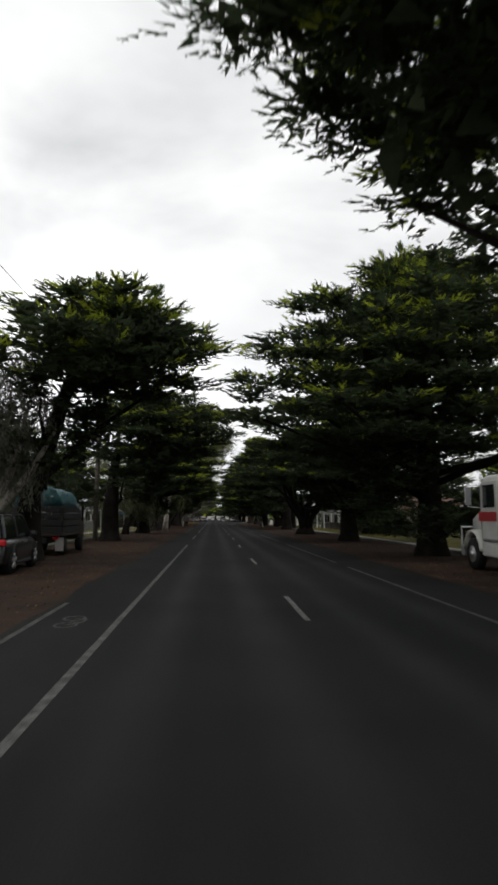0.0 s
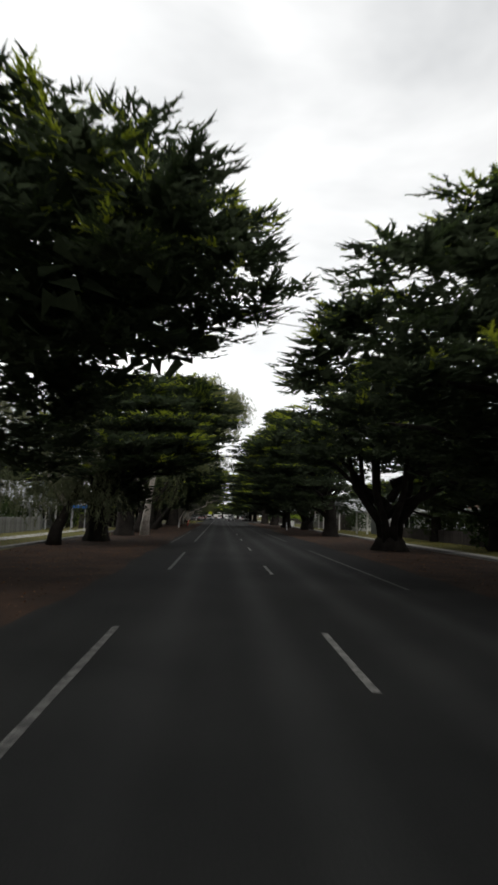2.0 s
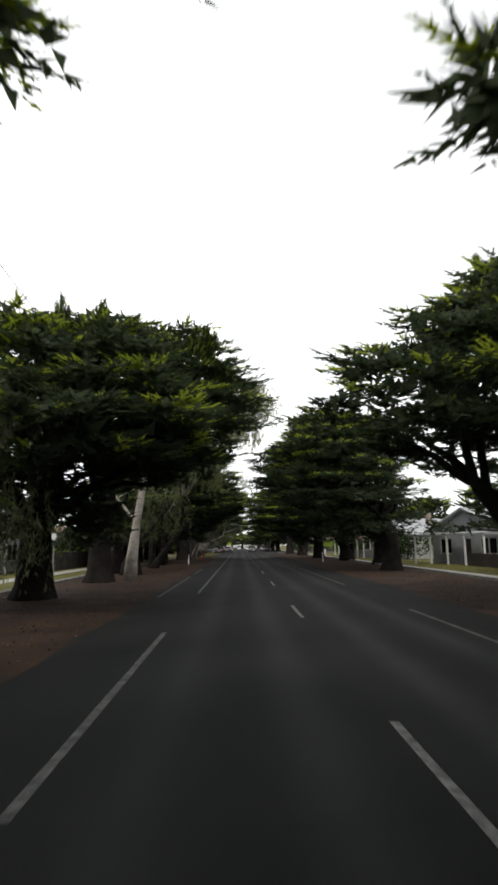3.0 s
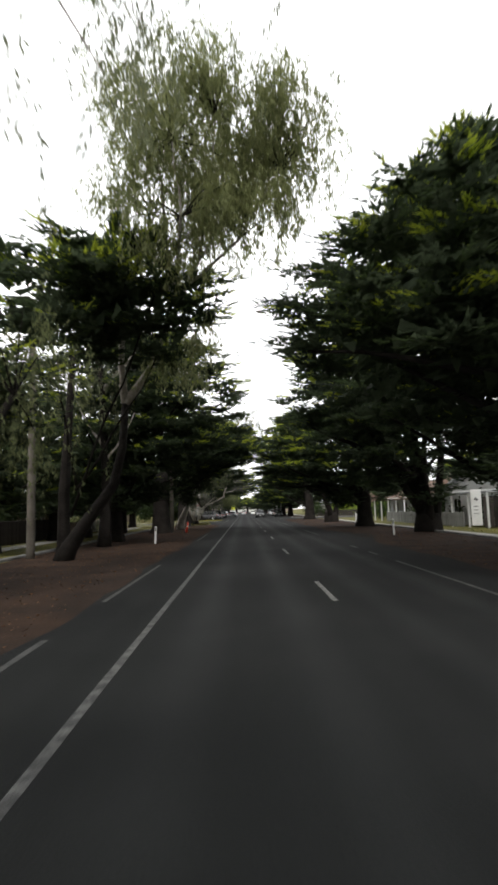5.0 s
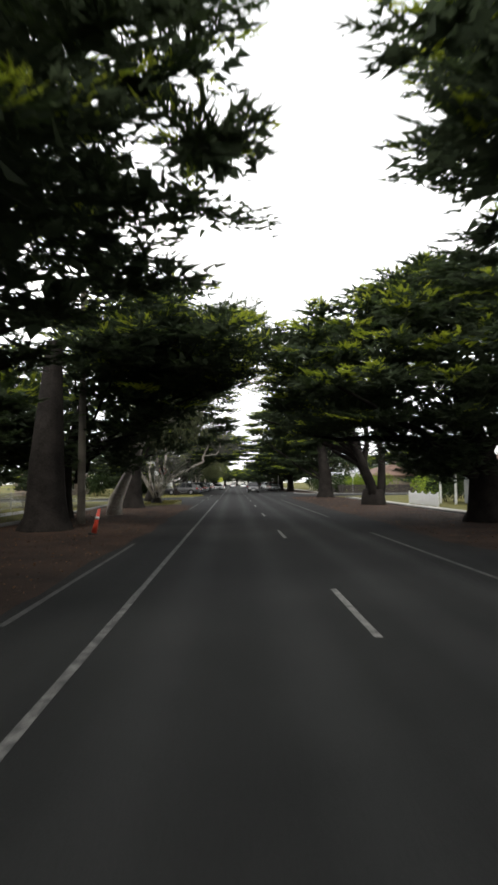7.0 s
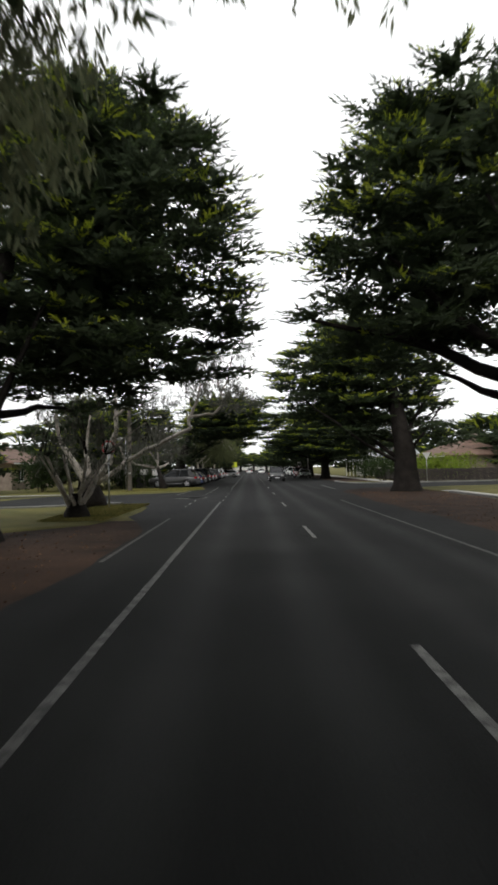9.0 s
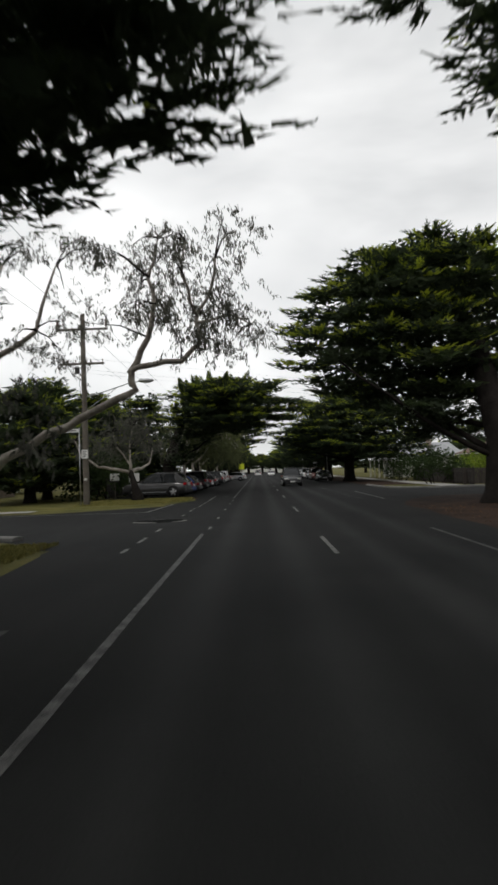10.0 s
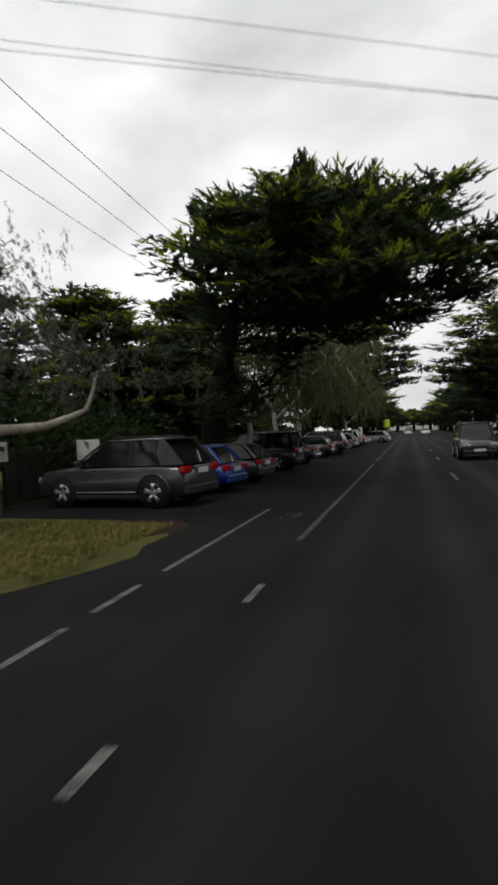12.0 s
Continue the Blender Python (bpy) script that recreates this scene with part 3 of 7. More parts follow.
for y0, y1, x, x1, w in ((162.4, 166.1, -3.75, -3.95, 0.14), (168.2, 169.4, -3.95, -3.8, 0.15), (170.9, 173.0, -3.42, -3.36, 0.09), (162.0, 162.5, -4.3, -3.8, 0.1)):
    marking(y0, y1, x, w, "dark tar seam in the worn asphalt", "tar seams", x1=x1, name="tar_seam", paint="tar")
marking(174.4, 184.8, 5.0, 0.11, "white line of the parking lane", "parking marks", x1=5.15)
for y in (176.0, 178.5, 181.4, 184.6, 188.4, 192.6):
    s = Shape()
    s.box((3.72, y - 0.06, 0.0), (4.15, y + 0.06, 0.005))
    tagged(part("parking_mark", s, M["paint"], kind="structure"), "short white parking bay mark", "road marking", "parking marks")


def turn_line(name, pts, w, label):
    s = Shape()
    for i, (x, y) in enumerate(pts):
        a, b = pts[max(i - 1, 0)], pts[min(i + 1, len(pts) - 1)]
        d = Vector((b[0] - a[0], b[1] - a[1], 0)).normalized()
        q = Vector((-d.y, d.x, 0)) * w / 2
        s.v += [(x - q.x, y - q.y, 0.006), (x + q.x, y + q.y, 0.006)]
    for i in range(len(pts) - 1):
        s.f.append((2 * i, 2 * i + 1, 2 * i + 3, 2 * i + 2))
    tagged(part(name, s, M["paint"], kind="structure"), label, "road marking")


turn_line("giveway_line", [(-26, 170.6), (-14, 170.4), (-9, 170.2), (-7.2, 170.0), (-6.55, 170.1)], 0.14, "white line across the side street's edge")


def bike_symbol(x, y, m=1.0):
    """The worn bicycle sign on the shoulder: two rings and a frame."""
    s = Shape()
    for cy in (-0.42, 0.42):
        for k in range(14):
            a0, a1 = 2 * math.pi * k / 14, 2 * math.pi * (k + 1) / 14
            n = len(s.v)
            for r in (0.25, 0.33):
                for a in (a0, a1):
                    s.v.append((x + r * math.cos(a) * 0.8 * m, y + (cy + r * math.sin(a)) * m, 0.005))
            s.f.append((n, n + 1, n + 3, n + 2))
    for (xa, ya), (xb, yb) in (((0, -0.42), (0.28, -0.1)), ((0.28, -0.1), (0.3, 0.3)), ((0, 0.42), (0.3, 0.3)), ((0, 0.05), (0.28, -0.1)), ((0, 0.05), (0.3, 0.3))):
        n = len(s.v)
        d = Vector((xb - xa, yb - ya, 0)).normalized()
        q = Vector((-d.y, d.x, 0)) * 0.035
        for px, py, sg in ((xa, ya, -1), (xa, ya, 1), (xb, yb, 1), (xb, yb, -1)):
            s.v.append((x + (px + sg * q.x) * m, y + (py + sg * q.y) * m, 0.005))
        s.f.append((n, n + 1, n + 2, n + 3))
    tagged(part("bicycle_symbol", s, M["faint"], kind="structure"), "worn white bicycle sign painted on the shoulder", "road marking", "bicycle signs")


bike_symbol(-3.95, 11.3, 0.75)
bike_symbol(-3.85, 183.8, 0.7)


def oval(name, cx, cy, rx, ry, z, mat, label, cat, seed, ring=0.0):
    rng = random.Random(seed)
    s = Shape()
    n = 40
    for f, zz in ((1.0, -0.001), (0.9, z), (0.5, z)):
        for k in range(n):
            a = 2 * math.pi * k / n
            w = 1 + 0.06 * math.sin(3 * a + seed) + 0.03 * rng.uniform(-1, 1)
            s.v.append((cx + rx * f * w * math.cos(a), cy + ry * f * w * math.sin(a), zz))
    for r in range(2):
        for k in range(n):
            s.f.append((r * n + k, r * n + (k + 1) % n, (r + 1) * n + (k + 1) % n, (r + 1) * n + k))
    s.f.append(tuple(2 * n + k for k in range(n)))
    return tagged(part(name, smooth(s), mat, kind="structure"), label, cat)


oval("patch_rim", -5.2, 164.95, 1.0, 0.68, 0.008, M["kerb"], "pale worn concrete rim round a sunken cover", "road patch", 3)
oval("patch_cover", -5.2, 164.95, 0.97, 0.625, 0.013, M["patch"], "dark sunken cover set into the side street's mouth", "road patch", 5)
oval("dirt_edge", -6.6, 181.9, 1.0, 1.5, 0.055, M["litter"], "red-brown dirt at the grass verge's edge", "dirt", 7)


# ---- foliage ----
def unit(a):
    return a / np.maximum(np.linalg.norm(a, axis=-1, keepdims=True), 1e-9)


def quads_mesh(name, corners, mat_index, mats):
    """A mesh of loose quads from an (n, 4, 3) array."""
    n = len(corners)
    me = bpy.data.meshes.new(name)
    me.vertices.add(4 * n)
    me.vertices.foreach_set("co", corners.reshape(-1).astype(np.float32))
    me.loops.add(4 * n)
    me.loops.foreach_set("vertex_index", np.arange(4 * n, dtype=np.int32))
    me.polygons.add(n)
    me.polygons.foreach_set("loop_start", np.arange(0, 4 * n, 4, dtype=np.int32))
    for m in mats:
        me.materials.append(m)
    me.polygons.foreach_set("material_index", mat_index.astype(np.int32))
    me.update(calc_edges=True)
    return me


def tris_mesh(name, corners, mat_index, mats):
    """A mesh of loose triangles from an (n, 3, 3) array."""
    n = len(corners)
    me = bpy.data.meshes.new(name)
    me.vertices.add(3 * n)
    me.vertices.foreach_set("co", corners.reshape(-1).astype(np.float32))
    me.loops.add(3 * n)
    me.loops.foreach_set("vertex_index", np.arange(3 * n, dtype=np.int32))
    me.polygons.add(n)
    me.polygons.foreach_set("loop_start", np.arange(0, 3 * n, 3, dtype=np.int32))
    for m in mats:
        me.materials.append(m)
    me.polygons.foreach_set("material_index", mat_index.astype(np.int32))
    me.update(calc_edges=True)
    return me


def sprays(rng, P, D, L, kind, barbs=3):
    """Cypress sprays: a tapering plume, another across it, and fine twiglets swept towards the tip."""
    n = len(P)
    up = np.array([0, 0, 1.0])
    S = unit(np.cross(D, up + 0.35 * rng.normal(size=(n, 3))))
    T = np.cross(S, D)
    L = L[:, None]
    w = L * rng.uniform(0.1, 0.16, (n, 1))
    tip = P + D * L + up * L * 0.08
    back = P - D * L * 0.15
    out = [np.stack([back - S * w, back + S * w, tip], 1), np.stack([back - T * w * 0.8, back + T * w * 0.8, tip - D * L * 0.1], 1)]
    kinds = [kind, kind]
    outer = kind > 0
    for i in range(barbs + 1):
        if i == 1:          # shaded sprays carry one twiglet, the outer ones all of them
            P, D, L, S, T, kind, n = P[outer], D[outer], L[outer], S[outer], T[outer], kind[outer], int(outer.sum())
        t = 0.72 * i / barbs
        sg = 1 if i % 2 else -1
        rad = unit(S * sg + T * rng.uniform(-0.8, 0.8, (n, 1)))
        b = P + D * L * t + up * L * 0.08 * t * t
        d = unit(D * (0.75 + 0.3 * t) + rad * rng.uniform(0.5, 0.9, (n, 1)))
        ln = L * (0.52 - 0.34 * t) * rng.uniform(0.75, 1.25, (n, 1))
        q = unit(np.cross(d, np.cross(d, rad) + 0.35 * rng.normal(size=(n, 3)))) * L * 0.055
        out.append(np.stack([b - q, b + q, b + d * ln], 1))
        kinds.append(kind)
    return np.concatenate(out), np.concatenate(kinds)


def pad_core(rng, cen, out, side, a, b, c, fine=52, size=1.0):
    """The packed, twiggy middle of one foliage pad: flat, dark sprays lying across one another about its heart."""
    up = np.array([0, 0, 1.0])
    k = int(fine / min(1.0, size) ** 1.4)
    th, u = rng.uniform(0, 6.28, k), rng.uniform(0, 1, k) ** 0.5
    lx, ly = np.cos(th) * u, np.sin(th) * u
    P = cen + np.outer(lx * 0.7 * a, out) + np.outer(ly * 0.7 * b, side)
    P[:, 2] += c * (np.where(rng.uniform(0, 1, k) < 0.6, 0.6, -0.45) * np.sqrt(1 - u * u) + rng.uniform(-0.15, 0.15, k))
    D = unit(np.outer(lx + 0.45 * rng.normal(size=k), out) + np.outer(ly + 0.45 * rng.normal(size=k), side) + np.outer(0.22 * rng.normal(size=k), up))
    W = unit(np.cross(D, up + 0.4 * rng.normal(size=(k, 3))))
    big = (1.0 if fine > 20 else 1.9) * min(1.0, size)
    ln, w = rng.uniform(0.28, 0.52, (k, 1)) * big, rng.uniform(0.07, 0.125, (k, 1)) * big
    skin = np.stack([P - D * ln * 0.4 - W * w, P - D * ln * 0.3 + W * w, P + D * ln * 0.6], 1)
    m = 18
    th = rng.uniform(0, 6.28, m)
    C = cen + np.outer(np.cos(th) * rng.uniform(0, 0.36, m) * a, out) + np.outer(np.sin(th) * rng.uniform(0, 0.36, m) * b, side)
    C[:, 2] += c * rng.uniform(-0.25, 0.35, m)
    ph = rng.uniform(0, 6.28, m)
    E1 = np.stack([np.cos(ph), np.sin(ph), 0.25 * rng.normal(size=m)], 1) * rng.uniform(0.26, 0.48, (m, 1))
    E2 = np.stack([-np.sin(ph), np.cos(ph), 0.25 * rng.normal(size=m)], 1) * rng.uniform(0.1, 0.19, (m, 1))
    heart = np.stack([C - E1 * 0.6 - E2, C - E1 * 0.5 + E2, C + E1], 1)
    return np.concatenate([skin, heart])


def cypress_crown(seed, R, zb, zt, lean, density=1.0, road=1, lit_growth_share=0.5, size=1.0, layers=0, thin=0.0, flat=0.0, barbs=3, lift=1.0, under=0.0, skirt=True, spikes=7, cone=0.0):
    """The layered crown of an old Monterey cypress, about a trunk at the origin. lean: how far the crown's middle stands off
    the trunk; flat: 0 for a dome, 1 for a spreading table top; under: how far the lowest layers draw in; cone: how far the upper ones do.
    Returns the triangles with their material, and pad places for the limbs."""
    rng, leaf = np.random.default_rng(seed), np.random.default_rng(seed + 5000)
    R = R * 0.92
    c0 = np.array([lean[0], lean[1]])
    lob = rng.uniform(0, 6.28, 4)
    Ps, Ds, Ls, Fs, cores, ends = [], [], [], [], [], []

    def pad(cen, out, a, b, c, n, top):
        # sides that nobody passes carry fewer plumes
        away = road * (cen[0] - c0[0]) > 0.4 * R
        n = max(3, int(n * (0.32 if away else 0.62 if cen[1] - c0[1] > 0.6 * R else 1.0)))
        side = np.array([-out[1], out[0], 0.0])
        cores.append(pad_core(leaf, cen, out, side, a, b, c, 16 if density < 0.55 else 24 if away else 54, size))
        # fingers fan out from the pad's heart, each a row of sprays that sweeps up at its end
        per = max(2, int(round(8 * min(1.2, density) ** 0.6)))
        th = leaf.uniform(-np.pi, np.pi, n) * leaf.choice([1.0, 0.6], n)
        lev = leaf.uniform(-0.5, 1.0, n)
        reach = leaf.uniform(0.8, 1.15, n) * (1 - 0.25 * np.maximum(lev, 0)) * np.where(leaf.uniform(0, 1, n) < 0.1, 1.25, 1.0)
        # bright growth mostly on raised fingers, top light put into its colour
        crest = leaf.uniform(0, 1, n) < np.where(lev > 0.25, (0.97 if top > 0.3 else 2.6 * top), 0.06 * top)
        t = np.tile(np.linspace(0.3, 1.0, per), n) + leaf.uniform(-0.05, 0.05, n * per)
        k = np.repeat(np.arange(n), per)
        bend = th[k] + 0.25 * (t - 0.5) * leaf.normal(size=n)[k]
        alt = np.where(np.arange(n * per) % 2, 1.0, -1.0) * np.where(t > 0.93, 0.0, 0.62) + 0.2 * leaf.normal(size=n * per)
        f1, f2 = np.cos(bend), np.sin(bend)
        rad = t * reach[k]
        P = cen + out * (a * 0.9 * rad * f1)[:, None] + side * (b * 0.9 * rad * f2)[:, None]
        P[:, 2] += c * (0.75 * lev[k] * np.sqrt(np.maximum(0.05, 1 - 0.75 * t * t)) + 0.25 * t * t - 0.08) + 0.04 * leaf.normal(size=n * per)
        d1, d2 = f1 - alt * f2, f2 + alt * f1
        D = unit(out * (0.25 + d1)[:, None] + side * d2[:, None] + np.array([0, 0, 1.0]) * (0.08 + 0.2 * t * t + 0.1 * crest[k] + 0.15 * leaf.normal(size=n * per))[:, None])
        Ps.append(P)
        Ds.append(D)
        Ls.append((0.44 - 0.1 * t) * leaf.uniform(0.75, 1.2, n * per) * size * (1.35 if per < 5 else 1.0))
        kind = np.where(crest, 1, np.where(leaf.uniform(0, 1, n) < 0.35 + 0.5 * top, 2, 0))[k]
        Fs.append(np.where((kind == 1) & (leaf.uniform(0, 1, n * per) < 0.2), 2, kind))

    layers = layers or max(4, int((zt - zb) / 1.25) + 1)
    for i in range(layers):
        h = i / (layers - 1)
        dome = math.sqrt(max(0.04, 1 - (0.96 * h) ** 2))
        table = math.sqrt(max(0.05, 1 - ((h - 0.55) / 0.85) ** 2))
        rr = R * (dome * (1 - flat) + table * flat) * (0.86 if i == 0 else 1) * (1 - under * (1 - h) ** 1.3) * (1 - cone * h)
        z = zb + (zt - zb) * h * 0.93
        nring = max(5, int(2 * math.pi * rr / 2.0))
        for k in range(nring):
            if rng.uniform() < thin:
                continue
            a = 2 * math.pi * (k + rng.uniform(-0.4, 0.4)) / nring
            lobe = 1 + 0.09 * math.sin(2 * a + lob[0]) + 0.09 * math.sin(3 * a + lob[1] + 2 * h) + 0.07 * math.sin(5 * a + lob[2])
            rad = rr * lobe * rng.uniform(0.7, 1.0)
            out = np.array([math.cos(a), math.sin(a), 0.0])
            zz = z + rng.uniform(-0.22, 0.22) + lift * max(0, -road * out[0]) * (1 - h) ** 1.5
            cen = np.array([c0[0] + out[0] * rad, c0[1] + out[1] * rad, zz])
            pad(cen, out, rng.uniform(1.2, 2.1), rng.uniform(0.95, 1.5), rng.uniform(0.3, 0.5), 12 * density ** 0.5, lit_growth_share * (0.06 + 0.94 * h ** 1.2) * rng.choice([0.15, 0.8, 1.3, 1.8]))
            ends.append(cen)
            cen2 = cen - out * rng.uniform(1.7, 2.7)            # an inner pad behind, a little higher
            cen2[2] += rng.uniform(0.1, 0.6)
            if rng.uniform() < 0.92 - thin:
                pad(cen2, out, 1.7, 1.5, 0.6, 2.6 * density ** 0.5, lit_growth_share * 0.5 * h)
            if rng.uniform() < 0.65 - thin and rr > 4.5:
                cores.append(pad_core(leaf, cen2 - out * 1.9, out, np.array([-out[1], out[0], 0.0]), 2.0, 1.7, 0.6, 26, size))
    # the skirt: shaded pads hanging lower about the trunk, drawn in towards the road
    share, z = 0.82, zb - 0.7
    while skirt and z > (2.2 if skirt is True else skirt):
        for k in range(max(5, int(R * share * 2.7))):
            a = rng.uniform(0, 6.28)
            out = np.array([math.cos(a), math.sin(a), 0.0])
            r = R * share * rng.uniform(0.55, 1.0) * (1 - 0.5 * max(0, -road * out[0]))
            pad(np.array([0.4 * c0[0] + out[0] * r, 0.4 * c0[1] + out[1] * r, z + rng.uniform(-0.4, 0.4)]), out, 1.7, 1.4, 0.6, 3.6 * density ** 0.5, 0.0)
        share, z = share - 0.13, z - 0.85
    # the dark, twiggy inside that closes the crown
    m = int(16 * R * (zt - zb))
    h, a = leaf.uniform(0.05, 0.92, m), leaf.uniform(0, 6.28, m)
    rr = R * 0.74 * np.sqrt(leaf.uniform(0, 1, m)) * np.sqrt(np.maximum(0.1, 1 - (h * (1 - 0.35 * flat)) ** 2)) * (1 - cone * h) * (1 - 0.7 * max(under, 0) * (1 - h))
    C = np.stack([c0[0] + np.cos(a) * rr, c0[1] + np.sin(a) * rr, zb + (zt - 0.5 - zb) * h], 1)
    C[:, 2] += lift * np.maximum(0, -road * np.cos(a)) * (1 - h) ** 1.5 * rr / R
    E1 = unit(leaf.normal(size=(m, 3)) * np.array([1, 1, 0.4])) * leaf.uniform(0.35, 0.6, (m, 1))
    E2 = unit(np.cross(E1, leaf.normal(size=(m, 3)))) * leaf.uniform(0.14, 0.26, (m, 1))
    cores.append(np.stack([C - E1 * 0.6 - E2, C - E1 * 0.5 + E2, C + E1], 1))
    # the top: a low dome of pads with a few upright leaders
    rt = R * (0.35 + 0.4 * flat) * (1 - cone)
    for k in range(int(0.9 * rt * rt) + 5):
        a, r = rng.uniform(0, 6.28), rt * math.sqrt(rng.uniform())
        out = np.array([math.cos(a), math.sin(a), 0.0])
        cen = np.array([c0[0] + out[0] * r, c0[1] + out[1] * r, zt - 0.35 - 0.9 * (r / rt) ** 2 + rng.uniform(-0.3, 0.2)])
        pad(cen, out, 1.4, 1.3, 0.55, 8 * density ** 0.5, lit_growth_share)
    # pointed leaders standing along the crown's upper edge, the outer ones leaning out
    for k in range(spikes):
        a, rel = leaf.uniform(0, 6.28), math.sqrt(leaf.uniform(0.05, 1.0))
        out = np.array([math.cos(a), math.sin(a), 0.0])
        r = R * 0.85 * rel * (0.6 + 0.4 * flat) * (1 - cone)
        base = np.array([c0[0], c0[1], zt - 0.6 - (zt - zb) * (0.3 - 0.18 * flat) * rel ** 2]) + out * r
        up = unit(np.array([0, 0, 1.0]) + out * (0.1 + 0.75 * rel ** 2))
        n, hgt = int(85 * max(0.2, density)), leaf.uniform(0.8, 1.7)
        t, th = leaf.uniform(0, 1, n) ** 0.8, leaf.uniform(0, 6.28, n)
        s1 = unit(np.cross(up, np.array([0.3, 1.0, 0.1])))
        ring = np.outer(np.cos(th), s1) + np.outer(np.sin(th), np.cross(up, s1))
        Ps.append(base + up * (hgt * t)[:, None] + ring * (0.36 * (1 - t) ** 0.8 * hgt / 1.3)[:, None])
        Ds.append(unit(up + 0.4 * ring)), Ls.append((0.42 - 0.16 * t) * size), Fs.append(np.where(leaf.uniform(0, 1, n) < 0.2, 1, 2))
    q, f = sprays(leaf, np.concatenate(Ps), np.concatenate(Ds), np.concatenate(Ls), np.concatenate(Fs), barbs)
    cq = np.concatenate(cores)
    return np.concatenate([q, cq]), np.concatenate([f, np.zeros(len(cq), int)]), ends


def curve_points(a, b, sag, rng, n=6, wander=0.2):
    a, b = Vector(a), Vector(b)
    pts = []
    for i in range(n + 1):
        u = i / n
        p = a.lerp(b, u) + Vector((0, 0, sag * math.sin(math.pi * u)))
        if 0 < i < n:
            p += Vector((rng.uniform(-wander, wander), rng.uniform(-wander, wander), rng.uniform(-wander, wander) * 0.6))
        pts.append(p)
    return pts


def cypress(x, y, seed, R=8.0, zb=4.2, zt=11.0, lean=(0, 0), r0=0.62, stems=1, density=1.0, lit_growth=0.75, label="", size=1.0, group="avenue cypresses", layers=0, thin=0.0, flat=0.0, tilt=(0, 0), limbs=9, barbs=3, lift=1.0, under=0.0, skirt=True, spikes=7, cone=0.0, follow=0.6):
    road = 1 if x > 0 else -1
    rng = random.Random(seed)
    t = thing("cypress_tree", label or "old dark green Monterey cypress with layered, flat-topped crown beside the road", "tree", pose(x, y, -0.03), group)
    q, f, ends = cypress_crown(seed, R, zb, zt, lean, density, road, lit_growth, size, layers, thin, flat, barbs, lift, under, skirt, spikes, cone)
    part("crown", tris_mesh("crown", q, f, (M["cypress"], M["lit_growth"], M["cypress_outer"])), None, t)
    lf = follow if abs(lean[1]) < 4 else 0.3
    top = Vector((lean[0] * lf + tilt[0], lean[1] * lf + tilt[1], zb + (zt - zb) * 0.35))
    if stems == 1:
        pts = [(0, 0, -0.15), (0, 0, 0.1), (0.02, 0, 0.5), (tilt[0] * 0.3, tilt[1] * 0.3, 1.3), (tilt[0] * 0.6, tilt[1] * 0.6, 2.6), tuple(top)]
        s = Shape().tube(pts, [r0 * 1.45, r0 * 1.32, r0 * 1.08, r0 * 0.95, r0 * 0.86, r0 * 0.4], 18, flute=0.07, phase=seed)
        part("trunk", smooth(s), M["bark"], t)
        forks = [(0.3, 2.0), (0.6, 2.6)]
    else:
        s = Shape().tube([(0, 0, -0.15), (0, 0, 0.15), (0, 0, 0.6), (0, 0, 1.2)], [r0 * 1.2, r0 * 1.1, r0 * (0.85 if stems > 5 else 1.05), r0 * (0.45 if stems > 5 else 0.9)], 18, flute=0.16 if stems > 5 else 0.1, phase=seed)
        girth = 1.75 / math.sqrt(stems)
        part("trunk", smooth(s), M["bark"], t)
        for k in range(stems):
            a = 2 * math.pi * k / stems + rng.uniform(-0.3, 0.3)
            d = Vector((math.cos(a), math.sin(a), 0))
            e = d * (R * rng.uniform(0.22, 0.46)) + Vector((lean[0] * 0.5, lean[1] * 0.5, zb + (zt - zb) * rng.uniform(0.3, 0.6)))
            pts = [d * r0 * 0.45 + Vector((0, 0, 0.3)), d * r0 * 0.75 + Vector((0, 0, 1.6)), (d * r0 * 1.2 + e * 0.4) * 0.9 + Vector((0, 0, 0.6)), e]
            s = Shape().tube(pts, [r0 * 0.52 * girth, r0 * 0.4 * girth, r0 * 0.3 * girth, r0 * 0.13 * girth], 10, flute=0.1)
            part("stem", smooth(s), M["bark"], t)
        forks = [(0.3, 2.2)]
    low = sorted(ends, key=lambda e: e[2])
    pick = [low[int(i * (len(low) * 0.62) / limbs)] for i in range(limbs)]
    for e in pick:
        z0 = rng.uniform(1.7, min(zb + 0.6, 3.9))
        a = Vector((tilt[0] * 0.5 + lean[0] * 0.06 * z0, tilt[1] * 0.5, z0))
        pts = curve_points(a, Vector(e) + Vector((0, 0, -0.15)), rng.uniform(-0.2, 0.5), rng, 6, 0.18)
        r = r0 * rng.uniform(0.22, 0.36) * (1.0 if abs(lean[1]) < 4 else 0.55)
        s = Shape().tube(pts, [r * (1 - 0.85 * i / 6) + 0.02 for i in range(7)], 7)
        part("limb", smooth(s), M["bark"], t)
    return t


